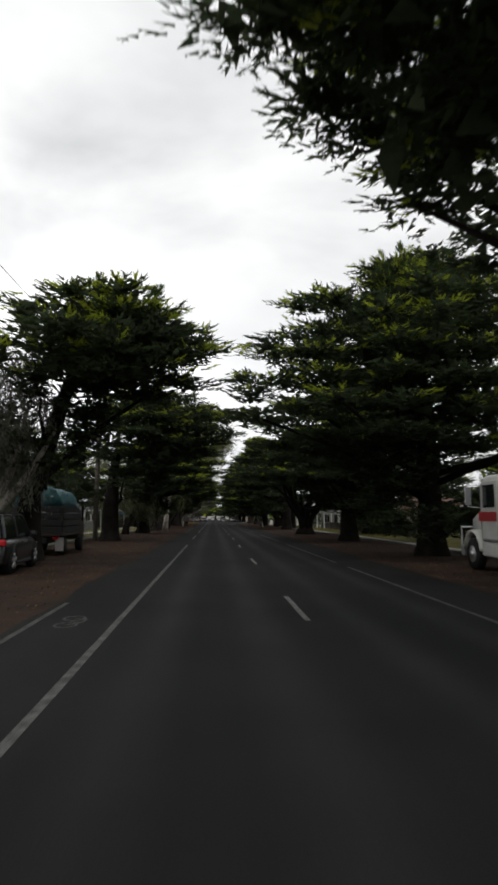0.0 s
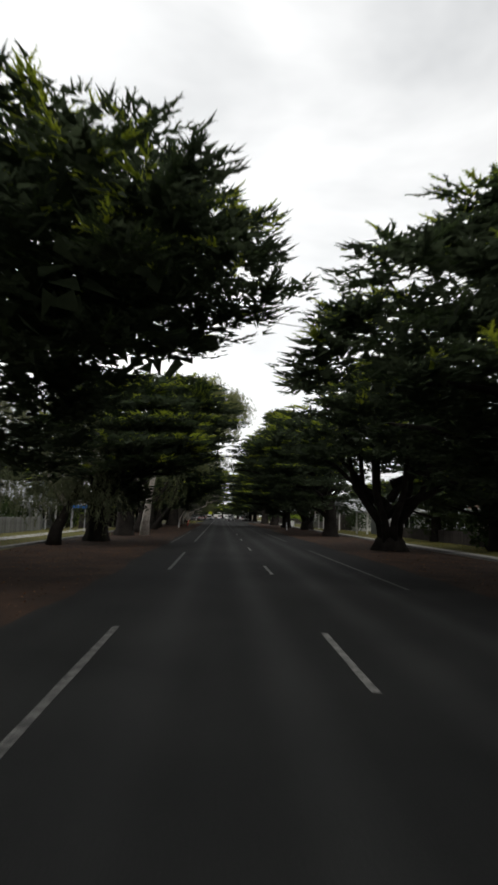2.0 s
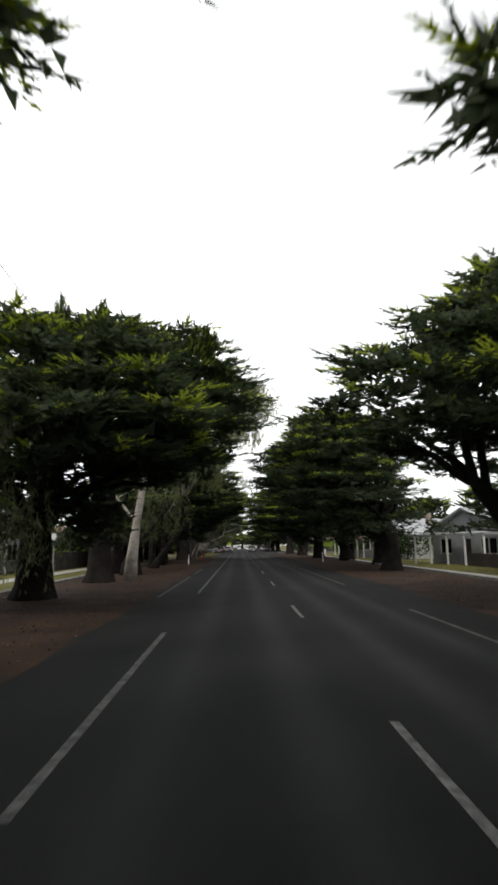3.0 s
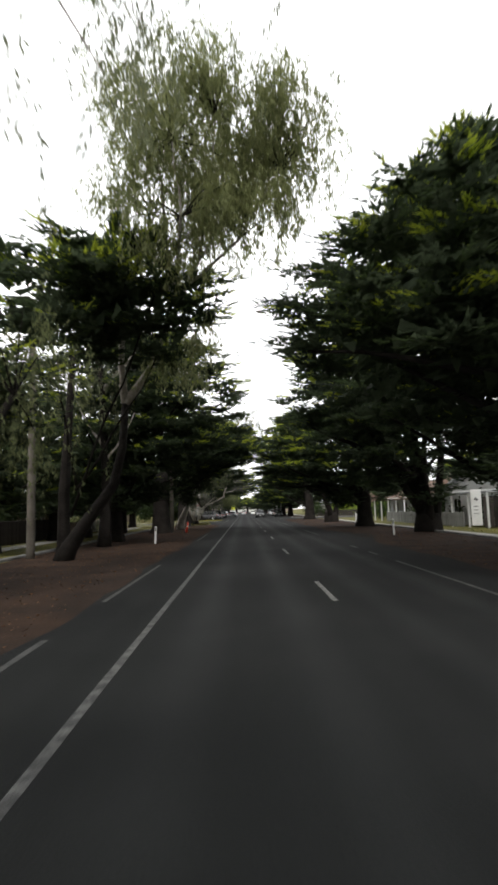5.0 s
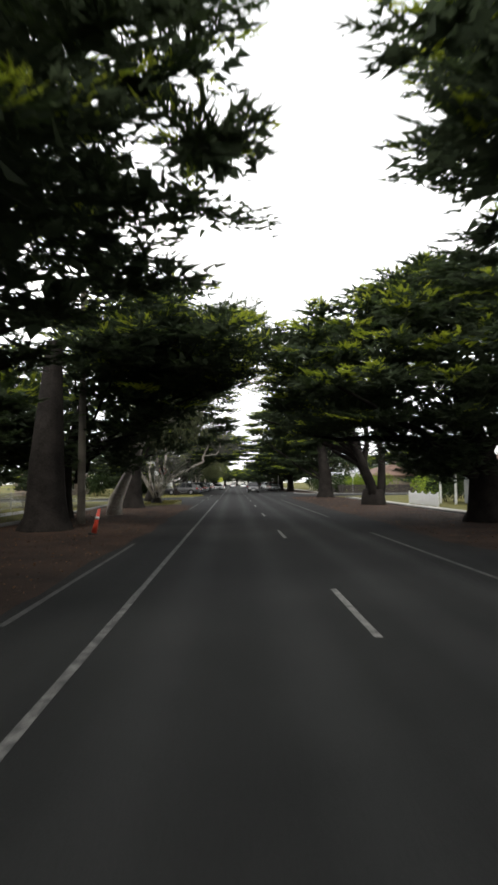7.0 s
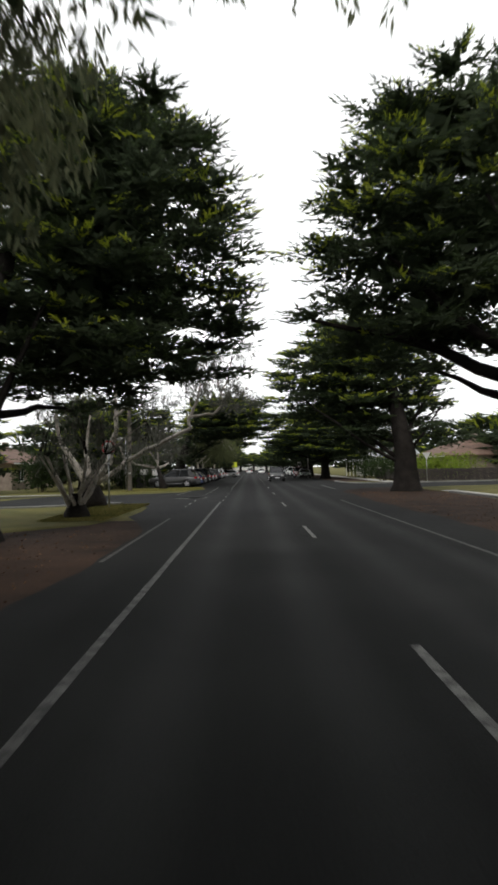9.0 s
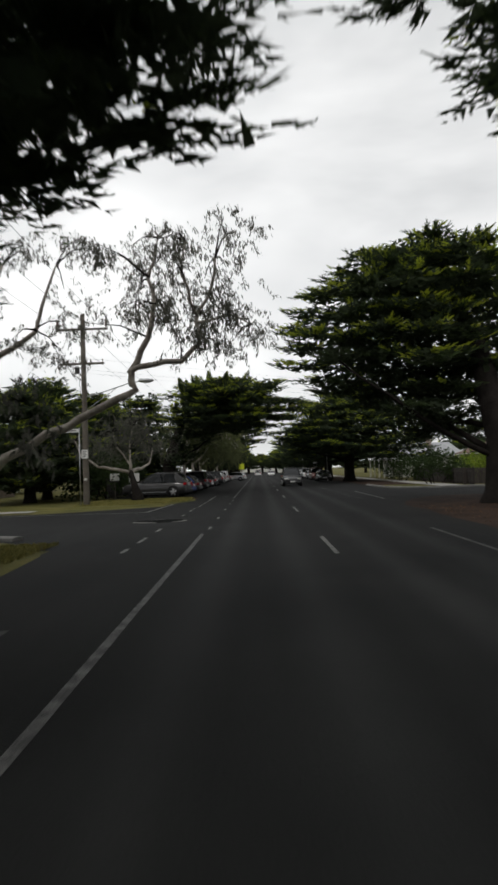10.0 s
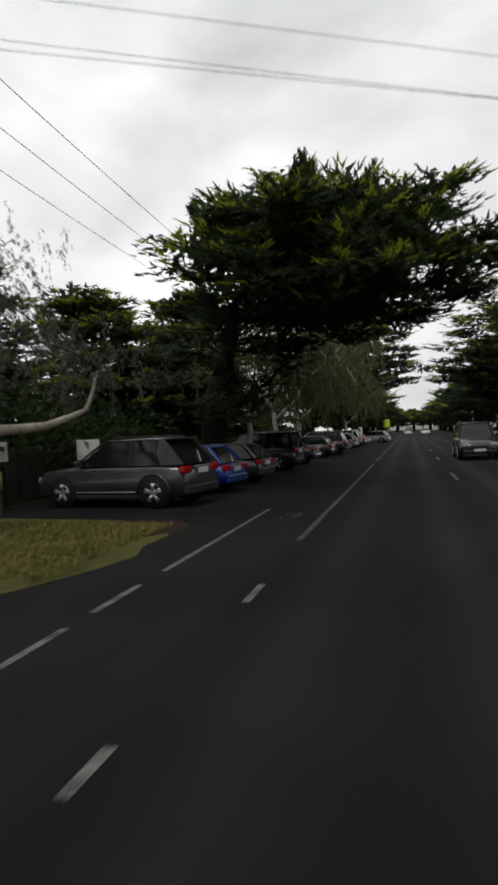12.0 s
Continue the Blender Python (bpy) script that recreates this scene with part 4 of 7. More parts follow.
# ---- gums ----
def gum_leaves(rng, centres, spread, per, hang=1.0, size=1.0, broad=0.09):
    """Long narrow leaves strung along drooping strands below each centre."""
    out = []
    for c in centres:
        n = int(per * rng.uniform(0.6, 1.4))
        ns = max(4, n // 22)
        s0 = c + rng.normal(size=(ns, 3)) * np.array([spread, spread, spread * 0.6])
        sway = rng.normal(size=(ns, 3)) * np.array([0.16, 0.16, 0.0])
        long = rng.uniform(0.35, 1.0, ns) * hang
        k = rng.integers(0, ns, n)
        t = rng.uniform(0, 1, n)
        P = s0[k] + sway[k] * t[:, None] * 2
        P[:, 2] -= t * long[k]
        P += rng.normal(size=(n, 3)) * np.array([0.045, 0.045, 0.03])
        D = unit(np.stack([rng.normal(size=n) * 0.38, rng.normal(size=n) * 0.38, -np.ones(n)], 1))
        S = unit(np.cross(D, rng.normal(size=(n, 3))))
        ln = (rng.uniform(0.1, 0.2, n) * size)[:, None]
        w = ln * broad
        out.append(np.stack([P, P + D * ln * 0.4 + S * w, P + D * ln, P + D * ln * 0.5 - S * w], 1))
    return np.concatenate(out)


def gum(x, y, seed, trunk, branches, leafy, label, r0=0.35, per=170, spread=0.55, hang=1.1, pale=False, size=1.0, dark_base=0.0, broad=0.11):
    """A eucalypt. trunk: points from the ground up; branches: lists of points, each with the trunk's end or a fork as its first;
    leafy: centres of the leaf tassels; all from the foot of the tree."""
    rng = np.random.default_rng(seed)
    pr = random.Random(seed)
    t = thing("gum_tree", label, "tree", pose(x, y, -0.03), "gum trees")
    n = len(trunk)
    s = Shape().tube(trunk, [r0 * (1.35 if i == 0 else 1.1 if i == 1 else 1 - 0.55 * i / (n - 1)) for i in range(n)], 12, flute=0.05, phase=seed)
    part("trunk", smooth(s), M["bark"] if dark_base else M["gumbark"], t)
    for pts, r in branches:
        k = len(pts)
        fine = []
        for i in range(k - 1):
            a, b = Vector(pts[i]), Vector(pts[i + 1])
            for j in range(3):
                u = j / 3
                wob = Vector((pr.uniform(-1, 1), pr.uniform(-1, 1), pr.uniform(-1, 1))) * 0.05 * (1 if i + j else 0)
                fine.append(a.lerp(b, u) + wob)
        fine.append(Vector(pts[-1]))
        m = len(fine) - 1
        s = Shape().tube(fine, [r * (1 - 0.8 * i / m) + 0.008 for i in range(m + 1)], 8)
        part("branch", smooth(s), M["bark"] if dark_base == 2 else M["gumbark"], t)
    # twigs from the nearest branch point to each tassel
    hubs = [Vector(p) for pts, r in branches for p in pts[1:]] + [Vector(trunk[-1])]
    for c in leafy:
        c = Vector(c)
        h = min(hubs, key=lambda p: (p - c).length)
        part("twig", Shape().tube([h, h.lerp(c, 0.5) + Vector((0, 0, 0.12)), c], [0.028, 0.018, 0.008], 5), M["bark"] if dark_base else M["gumbark"], t)
    q = gum_leaves(rng, [np.array(c) for c in leafy], spread, per, hang, size, broad)
    part("crown", quads_mesh("crown", q, np.zeros(len(q)), (M[pale if isinstance(pale, str) else "gumpale" if pale else "gumleaf"],)), None, t)
    return t


def tassels(seed, n, lo, hi):
    rng = random.Random(seed)
    return [tuple(rng.uniform(a, b) for a, b in zip(lo, hi)) for _ in range(n)]


def shrub(x, y, rx, ry, h, seed, mat, label, name="shrub", category="shrub", n=1500, leaf=0.16, group="", yaw=0):
    """A rounded, uneven mass of small leaves on short stems."""
    rng = np.random.default_rng(seed)
    t = thing(name, label, category, pose(x, y, 0, 0, 0, yaw), group)
    lumps = max(5, int(rx * ry * 3))
    cen = np.stack([rng.uniform(-0.75, 0.75, lumps) * rx, rng.uniform(-0.75, 0.75, lumps) * ry, rng.uniform(0.35, 0.8, lumps) * h], 1)
    rad = rng.uniform(0.28, 0.45, lumps) * min(h, 2.2 * min(rx, ry))
    k = rng.integers(0, lumps, n)
    d = unit(rng.normal(size=(n, 3)))
    P = cen[k] + d * (rad[k] * rng.uniform(0.55, 1.05, n))[:, None]
    P[:, 2] = np.clip(P[:, 2], 0.03, None)
    D = unit(d + 0.6 * rng.normal(size=(n, 3)))
    S = unit(np.cross(D, rng.normal(size=(n, 3))))
    ln = (rng.uniform(0.7, 1.4, n) * leaf)[:, None]
    q = np.stack([P, P + D * ln * 0.5 + S * ln * 0.35, P + D * ln, P + D * ln * 0.5 - S * ln * 0.35], 1)
    part("leaves", quads_mesh("leaves", q, np.zeros(n), (mat,)), None, t)
    for i in range(5):
        c = cen[i % lumps]
        part("stem", Shape().tube([(c[0] * 0.3, c[1] * 0.3, -0.05), (c[0] * 0.6, c[1] * 0.6, c[2] * 0.5), tuple(c)], [0.05, 0.035, 0.015], 5), M["bark"], t)
    return t


# ---- the avenue's trees ----
# right-hand row
# unseen tree behind the start, added to block sky light
cypress(8.8, -12.0, 100, R=6.6, zb=4.8, zt=11.0, density=0.2, size=1.4, barbs=3)
cypress(8.9, 8.5, 101, size=0.75, density=1.3, R=9.0, zb=6.8, zt=10.08, lean=(-3.9, -1.35), flat=0.98, under=0.39, lift=0.39)
cypress(8.6, 28.5, 102, density=1.2, size=0.9, R=8.8, zb=4.6, zt=13.4, lean=(-0.8, -1.4), cone=0.05, under=0.12, lift=0.33, skirt=1.2, spikes=12)
cypress(8.6, 45.4, 103, density=0.9, R=9.8, zb=4.5, zt=11.9, lean=(0.1, -0.6), lift=0.2, cone=0.25, skirt=2.6, spikes=12)
cypress(8.0, 62.4, 104, R=8.0, zb=4.9, zt=10.6, lean=(0.2, 0), stems=8, r0=0.85, cone=0.1, lift=0.2, skirt=False, limbs=5, label="many-stemmed old cypress with grey fluted stems beside the road")
cypress(8.9, 85.2, 105, density=1.1, size=0.8, R=7.5, zb=3.6, zt=11.6, lean=(-3.1, 3.0), flat=0.15, lift=3.0, cone=0.15, spikes=12)
cypress(11.2, 98.0, 106, R=6.4, zb=5.0, zt=13.0, lean=(-2.4, -0.5), thin=0.1, flat=0.2)
cypress(10.6, 111.5, 107, R=5.71, zb=4.8, zt=16.5, lean=(-3.9, -1.9), stems=4, r0=0.8, thin=0.1, label="tall open-crowned old cypress with several dark stems", flat=0.0, lift=2.04, under=0.0)
cypress(9.3, 126.0, 108, R=8.6, zb=3.9, zt=10.5, lean=(-2.2, -0.5), r0=0.68, flat=0.15, lit_growth=1.3, lift=0.21)
cypress(9.2, 146.0, 109, size=0.75, density=1.3, R=5.31, zb=5.51, zt=13.83, lean=(-4.2, 1.9), stems=3, r0=0.8, flat=0.45, lift=0.36, under=0.08, skirt=False)
cypress(9.0, 168.5, 110, density=1.25, size=0.92, R=8.9, zb=5.0, zt=12.8, lit_growth=1.6, lean=(-1.5, 5.6), stems=1, r0=0.8, follow=0.3, flat=0.26, under=0.2, lift=0.71, skirt=2.6, spikes=12)
cypress(9.4, 214.5, 111, density=0.6, size=1.05, R=10.0, zb=2.9, zt=10.8, lean=(0.6, 0), lit_growth=3.2, flat=0.2, layers=9, spikes=14)
cypress(8.8, 231.0, 112, R=6.8, zb=3.0, zt=9.4, density=0.4, size=1.25)
# left-hand row
# never in view; added behind the start to shade the road
cypress(-9.0, -10.0, 120, R=6.6, zb=4.8, zt=10.6, density=0.2, size=1.4, barbs=3)
cypress(-8.9, 25.2, 122, R=4.0, zb=6.2, zt=9.5, lean=(3.2, -2.6), flat=0.6, lift=0.6, skirt=3.4, limbs=2, r0=0.5, spikes=10, layers=5)
cypress(-9.0, 44.8, 123, lit_growth=0.6, size=0.85, density=1.15, R=6.5, zb=4.9, zt=9.9, lean=(3.2, -0.6), r0=0.6, limbs=1, follow=0.1, flat=0.85, lift=1.7, under=0.22, skirt=3.3, spikes=14)
cypress(-9.1, 66.2, 124, R=5.8, zb=4.0, zt=9.2, lean=(1.9, -2.7), flat=0.3, lit_growth=1.0, lift=1.0, under=0.0)
cypress(-9.0, 76.2, 125, density=1.6, size=0.85, R=4.3, zb=4.5, zt=10.56, lean=(4.1, -7.6), flat=0.76, lift=1.0, skirt=False, limbs=1)
cypress(-9.3, 97.2, 126, R=4.3, zb=7.3, zt=9.9, lean=(3.0, -6.1), flat=0.7, r0=0.26, lift=0.2, skirt=False, limbs=3, layers=3, lit_growth=0.9)
cypress(-9.9, 110.0, 127, density=1.3, size=0.82, lit_growth=0.4, R=7.25, zb=4.0, zt=12.3, lean=(1.6, -0.7), r0=0.5, flat=0.8, lift=0.8, under=0.05, spikes=14)
cypress(-8.8, 123.4, 131, size=0.8, density=1.2, R=6.9, zb=6.4, zt=9.0, lean=(4.0, 2.9), r0=0.75, flat=0.6, under=0.2, lit_growth=2.4, lift=-0.2, skirt=False, limbs=0, follow=0.05)
cypress(-10.2, 131.0, 128, R=5.6, zb=4.4, zt=8.8, lean=(4.38, -1.22), r0=0.35, follow=0.2, flat=0.88, lit_growth=0.8, lift=1.74, under=0.3, skirt=True)
cypress(-8.9, 143.5, 129, R=6.25, zb=4.35, zt=14.55, lean=(1.9, 4.38), size=0.75, density=1.6, layers=11, lit_growth=0.35, r0=0.7, flat=0.16, under=0.19, lift=0.68, skirt=False, limbs=2)
cypress(-9.4, 195.6, 130, spikes=26, density=1.2, layers=7, R=4.65, zb=5.2, zt=8.9, lean=(5.2, -4.6), r0=0.6, lit_growth=1.8, flat=1.0, size=0.85, limbs=2, label="tall cypress with spiky crown leaning over the parked cars", lift=0.0, skirt=2.6, under=-0.3)
# far rows, seen end-on down the avenue
for i, (x, y) in enumerate(((6.5, 412), (-6.0, 418), (0.5, 436))):
    cypress(x, y, 170 + i, R=7.4, zb=3.4, zt=9.0, density=0.08, size=2.6, limbs=4, barbs=2, label="distant dark cypress closing the avenue's end")
for i, y in enumerate((250, 272, 295, 318, 342, 368, 395)):
    cypress(9.5, y, 140 + i, R=7.2, zb=3.0, zt=9.6, density=0.08, size=2.6, limbs=4, barbs=2, label="distant dark cypress along the avenue")
for i, y in enumerate((246, 270, 294, 320, 345, 372, 398)):
    cypress(-10.0, y, 151 + i, R=6.8, zb=3.4, zt=9.4, density=0.08, size=2.6, limbs=4, barbs=2, label="distant dark cypress along the avenue")
cypress(-9.6, 221.0, 150, R=6.6, zb=4.6, zt=10.8, lean=(3.2, -1.0), density=0.6, size=1.2, limbs=5, flat=0.4, lit_growth=1.0, label="broad cypress reaching over the far parked cars")
# cypress hedge behind the parked cars
for i, (x, y) in enumerate(((-17, 183), (-18.5, 190.5), (-17, 199), (-17.5, 208), (-26, 178), (-36, 180), (-13.2, 203))):
    cypress(x, y, 160 + i, R=4.6, zb=1.2, zt=9.2 if i in (1, 2, 3) else 7.6 if i < 6 else 9.4, density=0.85 if i in (1, 2, 3) else 0.4, size=1.1, layers=6, barbs=3, limbs=4, r0=0.35, lit_growth=2.2, group="hedge cypresses", label="dense dark cypress behind the parked cars")

# dark trees crowding the gardens' edge on the left
for i, (x, y) in enumerate(((-16.5, 121.5), (-17.5, 134.0), (-18.0, 60.0), (-15.2, 38.0), (-14.2, 101.5), (-14.6, 129.0), (-15.5, 146.0), (-15.0, 114.0), (14.8, 64.0), (16.0, 77.0))):
    cypress(x, y, 180 + i, R=4.6, zb=2.0, zt=10.4 if 4 < i < 8 else 7.4, density=0.5, size=1.3, layers=5, barbs=3, limbs=4, r0=0.4, lit_growth=0.3, group="garden trees", label="dense dark garden tree behind the footpath")
cypress(-10.2, 87.0, 190, R=3.6, zb=3.9, zt=6.6, density=0.8, limbs=3, r0=0.4, skirt=False, group="garden trees", label="low dark cypress at the back of the verge")
for i, (x, y) in enumerate(((-12.6, 126.0), (-13.4, 50.5), (-13.6, 117.5))):
    cypress(x, y, 191 + i, R=3.9, zb=2.8, zt=6.8, density=0.6, size=1.1, layers=4, limbs=3, r0=0.3, lit_growth=0.3, group="garden trees", label="low dark cypress at the back of the verge")
# gums among the left-hand row
gum(-10.2, 60.8, 201, [(0, 0, -0.1), (0.1, 0, 0.8), (0.7, 0.2, 2.2), (1.3, 0.3, 3.6)],
    [([(0.6, 0.2, 2.0), (-0.4, 0, 3.4), (-0.8, 0.2, 5.2)], 0.16), ([(1.3, 0.3, 3.6), (1.8, 0.2, 5.0), (2.6, 0.4, 6.2)], 0.18), ([(1.2, 0.3, 3.3), (0.2, 1.0, 4.6)], 0.12)],
    tassels(11, 66, (-3.4, -1.5, 2.8), (2.6, 1.8, 8.2)), "leaning gum with drooping grey-green leaves", r0=0.3, hang=1.9, per=420, size=1.3, dark_base=1)
gum(-7.6, 77.6, 202, [(0, 0, -0.1), (0.05, 0, 1.0), (0.3, 0, 3.2), (0.75, 0.2, 6.4), (1.0, 0.2, 8.2)],
    [([(0.8, 0.2, 6.5), (2.0, 0.1, 7.6), (3.2, 0, 8.6)], 0.12), ([(0.9, 0.2, 7.2), (0.3, 0.6, 9.0)], 0.1), ([(3.2, 0, 8.6), (4.4, 1.4, 9.8), (5.0, 2.4, 10.0)], 0.05), ([(0.3, 0, 3.2), (-0.9, 0.2, 4.6), (-1.4, 0, 6)], 0.1)],
    tassels(12, 30, (-1.2, -1.4, 5.4), (4.6, 1.4, 9.2)) + tassels(45, 7, (4.0, 1.6, 8.6), (5.8, 3.0, 10.0)), "slender pale-barked gum hung with drooping leaves", r0=0.3, hang=1.4)
gum(-8.8, 95.5, 203, [(0, 0, -0.1), (0.25, 0, 0.5), (1.0, 0, 1.6), (2.0, 0, 2.9), (2.35, 0, 4.4), (2.5, -0.1, 6.3)],
    [([(2.5, -0.1, 6.2), (2.45, -0.8, 7.6), (2.9, -2.6, 9.6), (4.6, -6.0, 11.0)], 0.17), ([(2.5, -0.1, 6.2), (3.7, -0.5, 7.7), (4.6, -2.4, 8.8)], 0.19), ([(4.6, -2.4, 8.8), (5.0, -5.9, 9.8), (4.8, -7.0, 12.6)], 0.07), ([(4.6, -2.4, 8.8), (6.0, -5.5, 9.8), (6.6, -7.0, 13.6)], 0.08), ([(4.8, -3.4, 9.2), (7.2, -6.5, 9.9), (8.5, -7.1, 11.8)], 0.06), ([(4.7, -3.0, 9.0), (5.6, -7.8, 10.0), (5.4, -7.9, 12.2)], 0.06), ([(6.0, -5.5, 9.8), (7.4, -6.1, 11.6), (7.6, -6.3, 13.2)], 0.05)],
    [(c[0] + 0.2, c[1] - 2.9, c[2]) for c in tassels(13, 520, (2.6, -6.8, 8.8), (10.2, -1.4, 15.9)) if ((c[0] - 6.3) / 3.3) ** 2 + ((c[2] - 12.6) / 3.5) ** 2 + ((c[1] + 4.1) / 2.5) ** 2 < 0.85 + 0.4 * math.sin(1.9 * c[2] + 1.7 * c[0])] + tassels(46, 9, (4.0, -3.0, 7.2), (6.0, -1.0, 9.0)), "tall airy gum with a bent trunk and olive-green leaves", r0=0.3, hang=1.2, per=330, spread=0.36, size=1.2, dark_base=1, pale="fullgum")
gum(-9.3, 104.5, 204, [(0, 0, -0.1), (0.05, 0, 0.8), (0.12, 0, 3.0), (0.0, 0.05, 6.0), (-0.1, 0, 8.8), (-0.3, 0, 10.8)],
    [([(-0.1, 0, 8.6), (0.8, 0, 9.6), (1.9, -0.2, 10.8)], 0.14), ([(0.05, 0, 4.6), (0.9, 0.1, 5.8), (1.7, 0.1, 7.4)], 0.08), ([(0.0, 0, 5.4), (-1.0, 0.2, 6.8), (-1.6, 0.2, 8.2)], 0.09)],
    tassels(14, 12, (-2.6, -1.4, 7.2), (0.6, 1.0, 10.6)), "tall slender gum with peeling grey bark and hanging leaves", r0=0.3, hang=1.5, per=240, size=1.2, dark_base=1)
gum(-8.3, 134.0, 205, [(0, 0, -0.1), (0.1, 0, 0.8), (0.9, 0, 2.6), (1.6, 0.1, 4.2)],
    [([(1.6, 0.1, 4.2), (2.4, 0.1, 5.0), (3.4, 0, 5.4), (4.0, 0, 6.4), (5.4, 0.2, 8.6), (6.2, 0.3, 11.0)], 0.17), ([(1.3, 0.1, 3.5), (0.5, 0.4, 5.0), (0.4, 0.2, 6.4)], 0.14), ([(4.0, 0, 6.4), (6.2, 0.2, 7.4), (7.8, 0.3, 8.8)], 0.07), ([(5.4, 0.2, 8.6), (5.0, 0.4, 10.4), (5.2, 0.4, 12.2)], 0.06)],
    tassels(15, 22, (-0.6, -1, 4.6), (4.6, 1.2, 7.0)) + [c for c in tassels(16, 80, (3.6, -1.6, 6.4), (9.0, 2.0, 13.6)) if ((c[0] - 6.3) / 2.4) ** 2 + ((c[2] - 10.2) / 3.4) ** 2 + (c[1] / 1.8) ** 2 < 1], "leaning gum with a white crooked limb and an airy crown", r0=0.34, hang=1.1, per=260, size=1.3)
gum(-9.3, 157.2, 206, [(0, 0, -0.1), (0, 0, 0.5), (0, 0.05, 1.1), (0.05, 0.05, 1.5)],
    [([(0.2, 0, 1.2), (0.9, 0, 2.2), (1.3, 0, 3.8), (1.2, 0.1, 5.4), (1.7, 0.1, 7.0)], 0.2), ([(0.3, 0, 1.2), (1.8, 0, 2.3), (3.2, 0.1, 3.0), (4.2, 0.1, 3.45), (4.9, 0.1, 3.8), (4.75, 0.1, 4.2), (4.95, 0.1, 4.4), (6.0, 0.2, 4.46), (6.45, 0.2, 4.9), (6.4, 0.2, 5.6), (6.75, 0.2, 6.1), (6.9, 0.2, 7.0)], 0.115),
     ([(-0.2, 0, 1.2), (-0.9, 0.1, 2.4), (-1.6, 0.2, 3.4), (-1.9, 0.2, 5.6)], 0.2), ([(-0.1, 0.1, 1.3), (-0.4, 0.6, 2.8), (-0.2, 0.8, 4.6)], 0.16), ([(4.75, 0.1, 4.2), (5.2, 0.2, 5.1), (5.4, 0.2, 5.9), (5.25, 0.3, 6.6), (5.5, 0.3, 7.6)], 0.08), ([(1.25, 0, 4.4), (2.4, 0.2, 5.4), (3.0, 0.2, 7.0)], 0.08), ([(6.4, 0.2, 5.4), (7.2, 0.2, 5.6), (7.7, 0.2, 5.3)], 0.035), ([(6.4, 0.2, 5.6), (6.1, 0.1, 6.6), (6.2, 0.1, 7.4)], 0.04)],
    tassels(17, 30, (4.6, -0.7, 5.0), (7.3, 0.9, 7.9)) + tassels(18, 30, (-2.6, -1.0, 4.4), (4.4, 1.0, 8.2)) + [(7.3, 0.2, 5.6), (7.6, 0.2, 5.4), (7.9, 0.2, 5.2), (6.9, 0.1, 5.3), (6.0, 0.2, 4.9)],
    "spreading gum with sprawling grey limbs and sparse hanging leaves", r0=0.62, hang=0.5, per=300, spread=0.3, size=0.8, pale=True, dark_base=1)
gum(-9.2, 180.6, 207, [(0, 0, -0.1), (0, 0, 0.4), (-0.2, 0.2, 1.0), (-0.55, 0.6, 2.0)],
    [([(-0.5, 0.6, 1.9), (-0.3, 2.0, 2.15), (-0.15, 3.4, 2.25), (0.05, 4.4, 2.6), (0.2, 4.7, 3.6)], 0.13), ([(-0.55, 0.6, 1.9), (-1.3, 0.0, 2.15), (-2.3, -0.7, 2.3), (-3.2, -0.9, 3.0), (-3.6, -1.0, 4.0)], 0.12), ([(-0.55, 0.6, 1.9), (-0.6, 0.7, 3.4), (-0.4, 0.7, 5.0)], 0.1), ([(-0.55, 0.6, 2.4), (-1.4, 0.9, 3.6), (-1.7, 0.9, 4.6)], 0.06)],
    tassels(19, 24, (-1.5, -0.2, 4.4), (0.7, 1.3, 6.1)) + tassels(20, 12, (-0.6, 3.2, 3.2), (1.0, 5.4, 4.6)) + tassels(21, 34, (-4.0, -1.2, 3.1), (0.4, 2.6, 4.7)), "low gum with white crooked limbs on the corner verge", r0=0.33, hang=0.8, per=190, size=0.85, pale=True, dark_base=1)
for i, (x, y) in enumerate(((-8.6, 197.5), (-8.2, 201.0), (-8.0, 206.5), (-8.4, 238))):
    gum(x, y, 208 + i, [(0, 0, -0.1), (0.05, 0, 0.7), (0.3, 0, 1.9), (0.2, 0, 3.0)],
        [([(0.2, 0, 2.4), (1.2, 0, 3.2), (2.0, 0.2, 4.4), (3.4, 0.2, 5.6)], 0.1), ([(0.2, 0, 3.0), (-0.5, 0.1, 4.0), (-0.8, 0.2, 5.2)], 0.1), ([(0.2, 0, 2.8), (0.7, -0.2, 4.2), (0.6, 0, 5.4)], 0.09)],
        tassels(30 + i, 46, (-1.4, -1.5, 3.8), (4.6, 1.5, 7.4)), "small white-limbed gum between the parked cars", r0=0.2, hang=1.7, per=210, spread=0.6, size=1.5, pale="olive")
# a coppiced shrub gum by the corner
stump = [([(0, 0, 0.2), (0.5 * math.cos(a), 0.5 * math.sin(a), 1.0), (1.3 * math.cos(a), 1.3 * math.sin(a), 2.4)], 0.09) for a in [0.3 + 0.62 * i for i in range(10)]]
gum(-8.0, 150.4, 215, [(0, 0, -0.1), (0, 0, 0.3), (0, 0, 0.7), (0, 0, 1.0)], stump + [([(0, 0, 0.8), (1.0, 0, 2.4), (2.6, 0.2, 3.6)], 0.1)], tassels(40, 26, (-1.5, -1.2, 2.2), (2.8, 1.2, 3.8)), "coppiced pale-stemmed gum at the street corner", r0=0.4, hang=0.7, pale=True, dark_base=1)

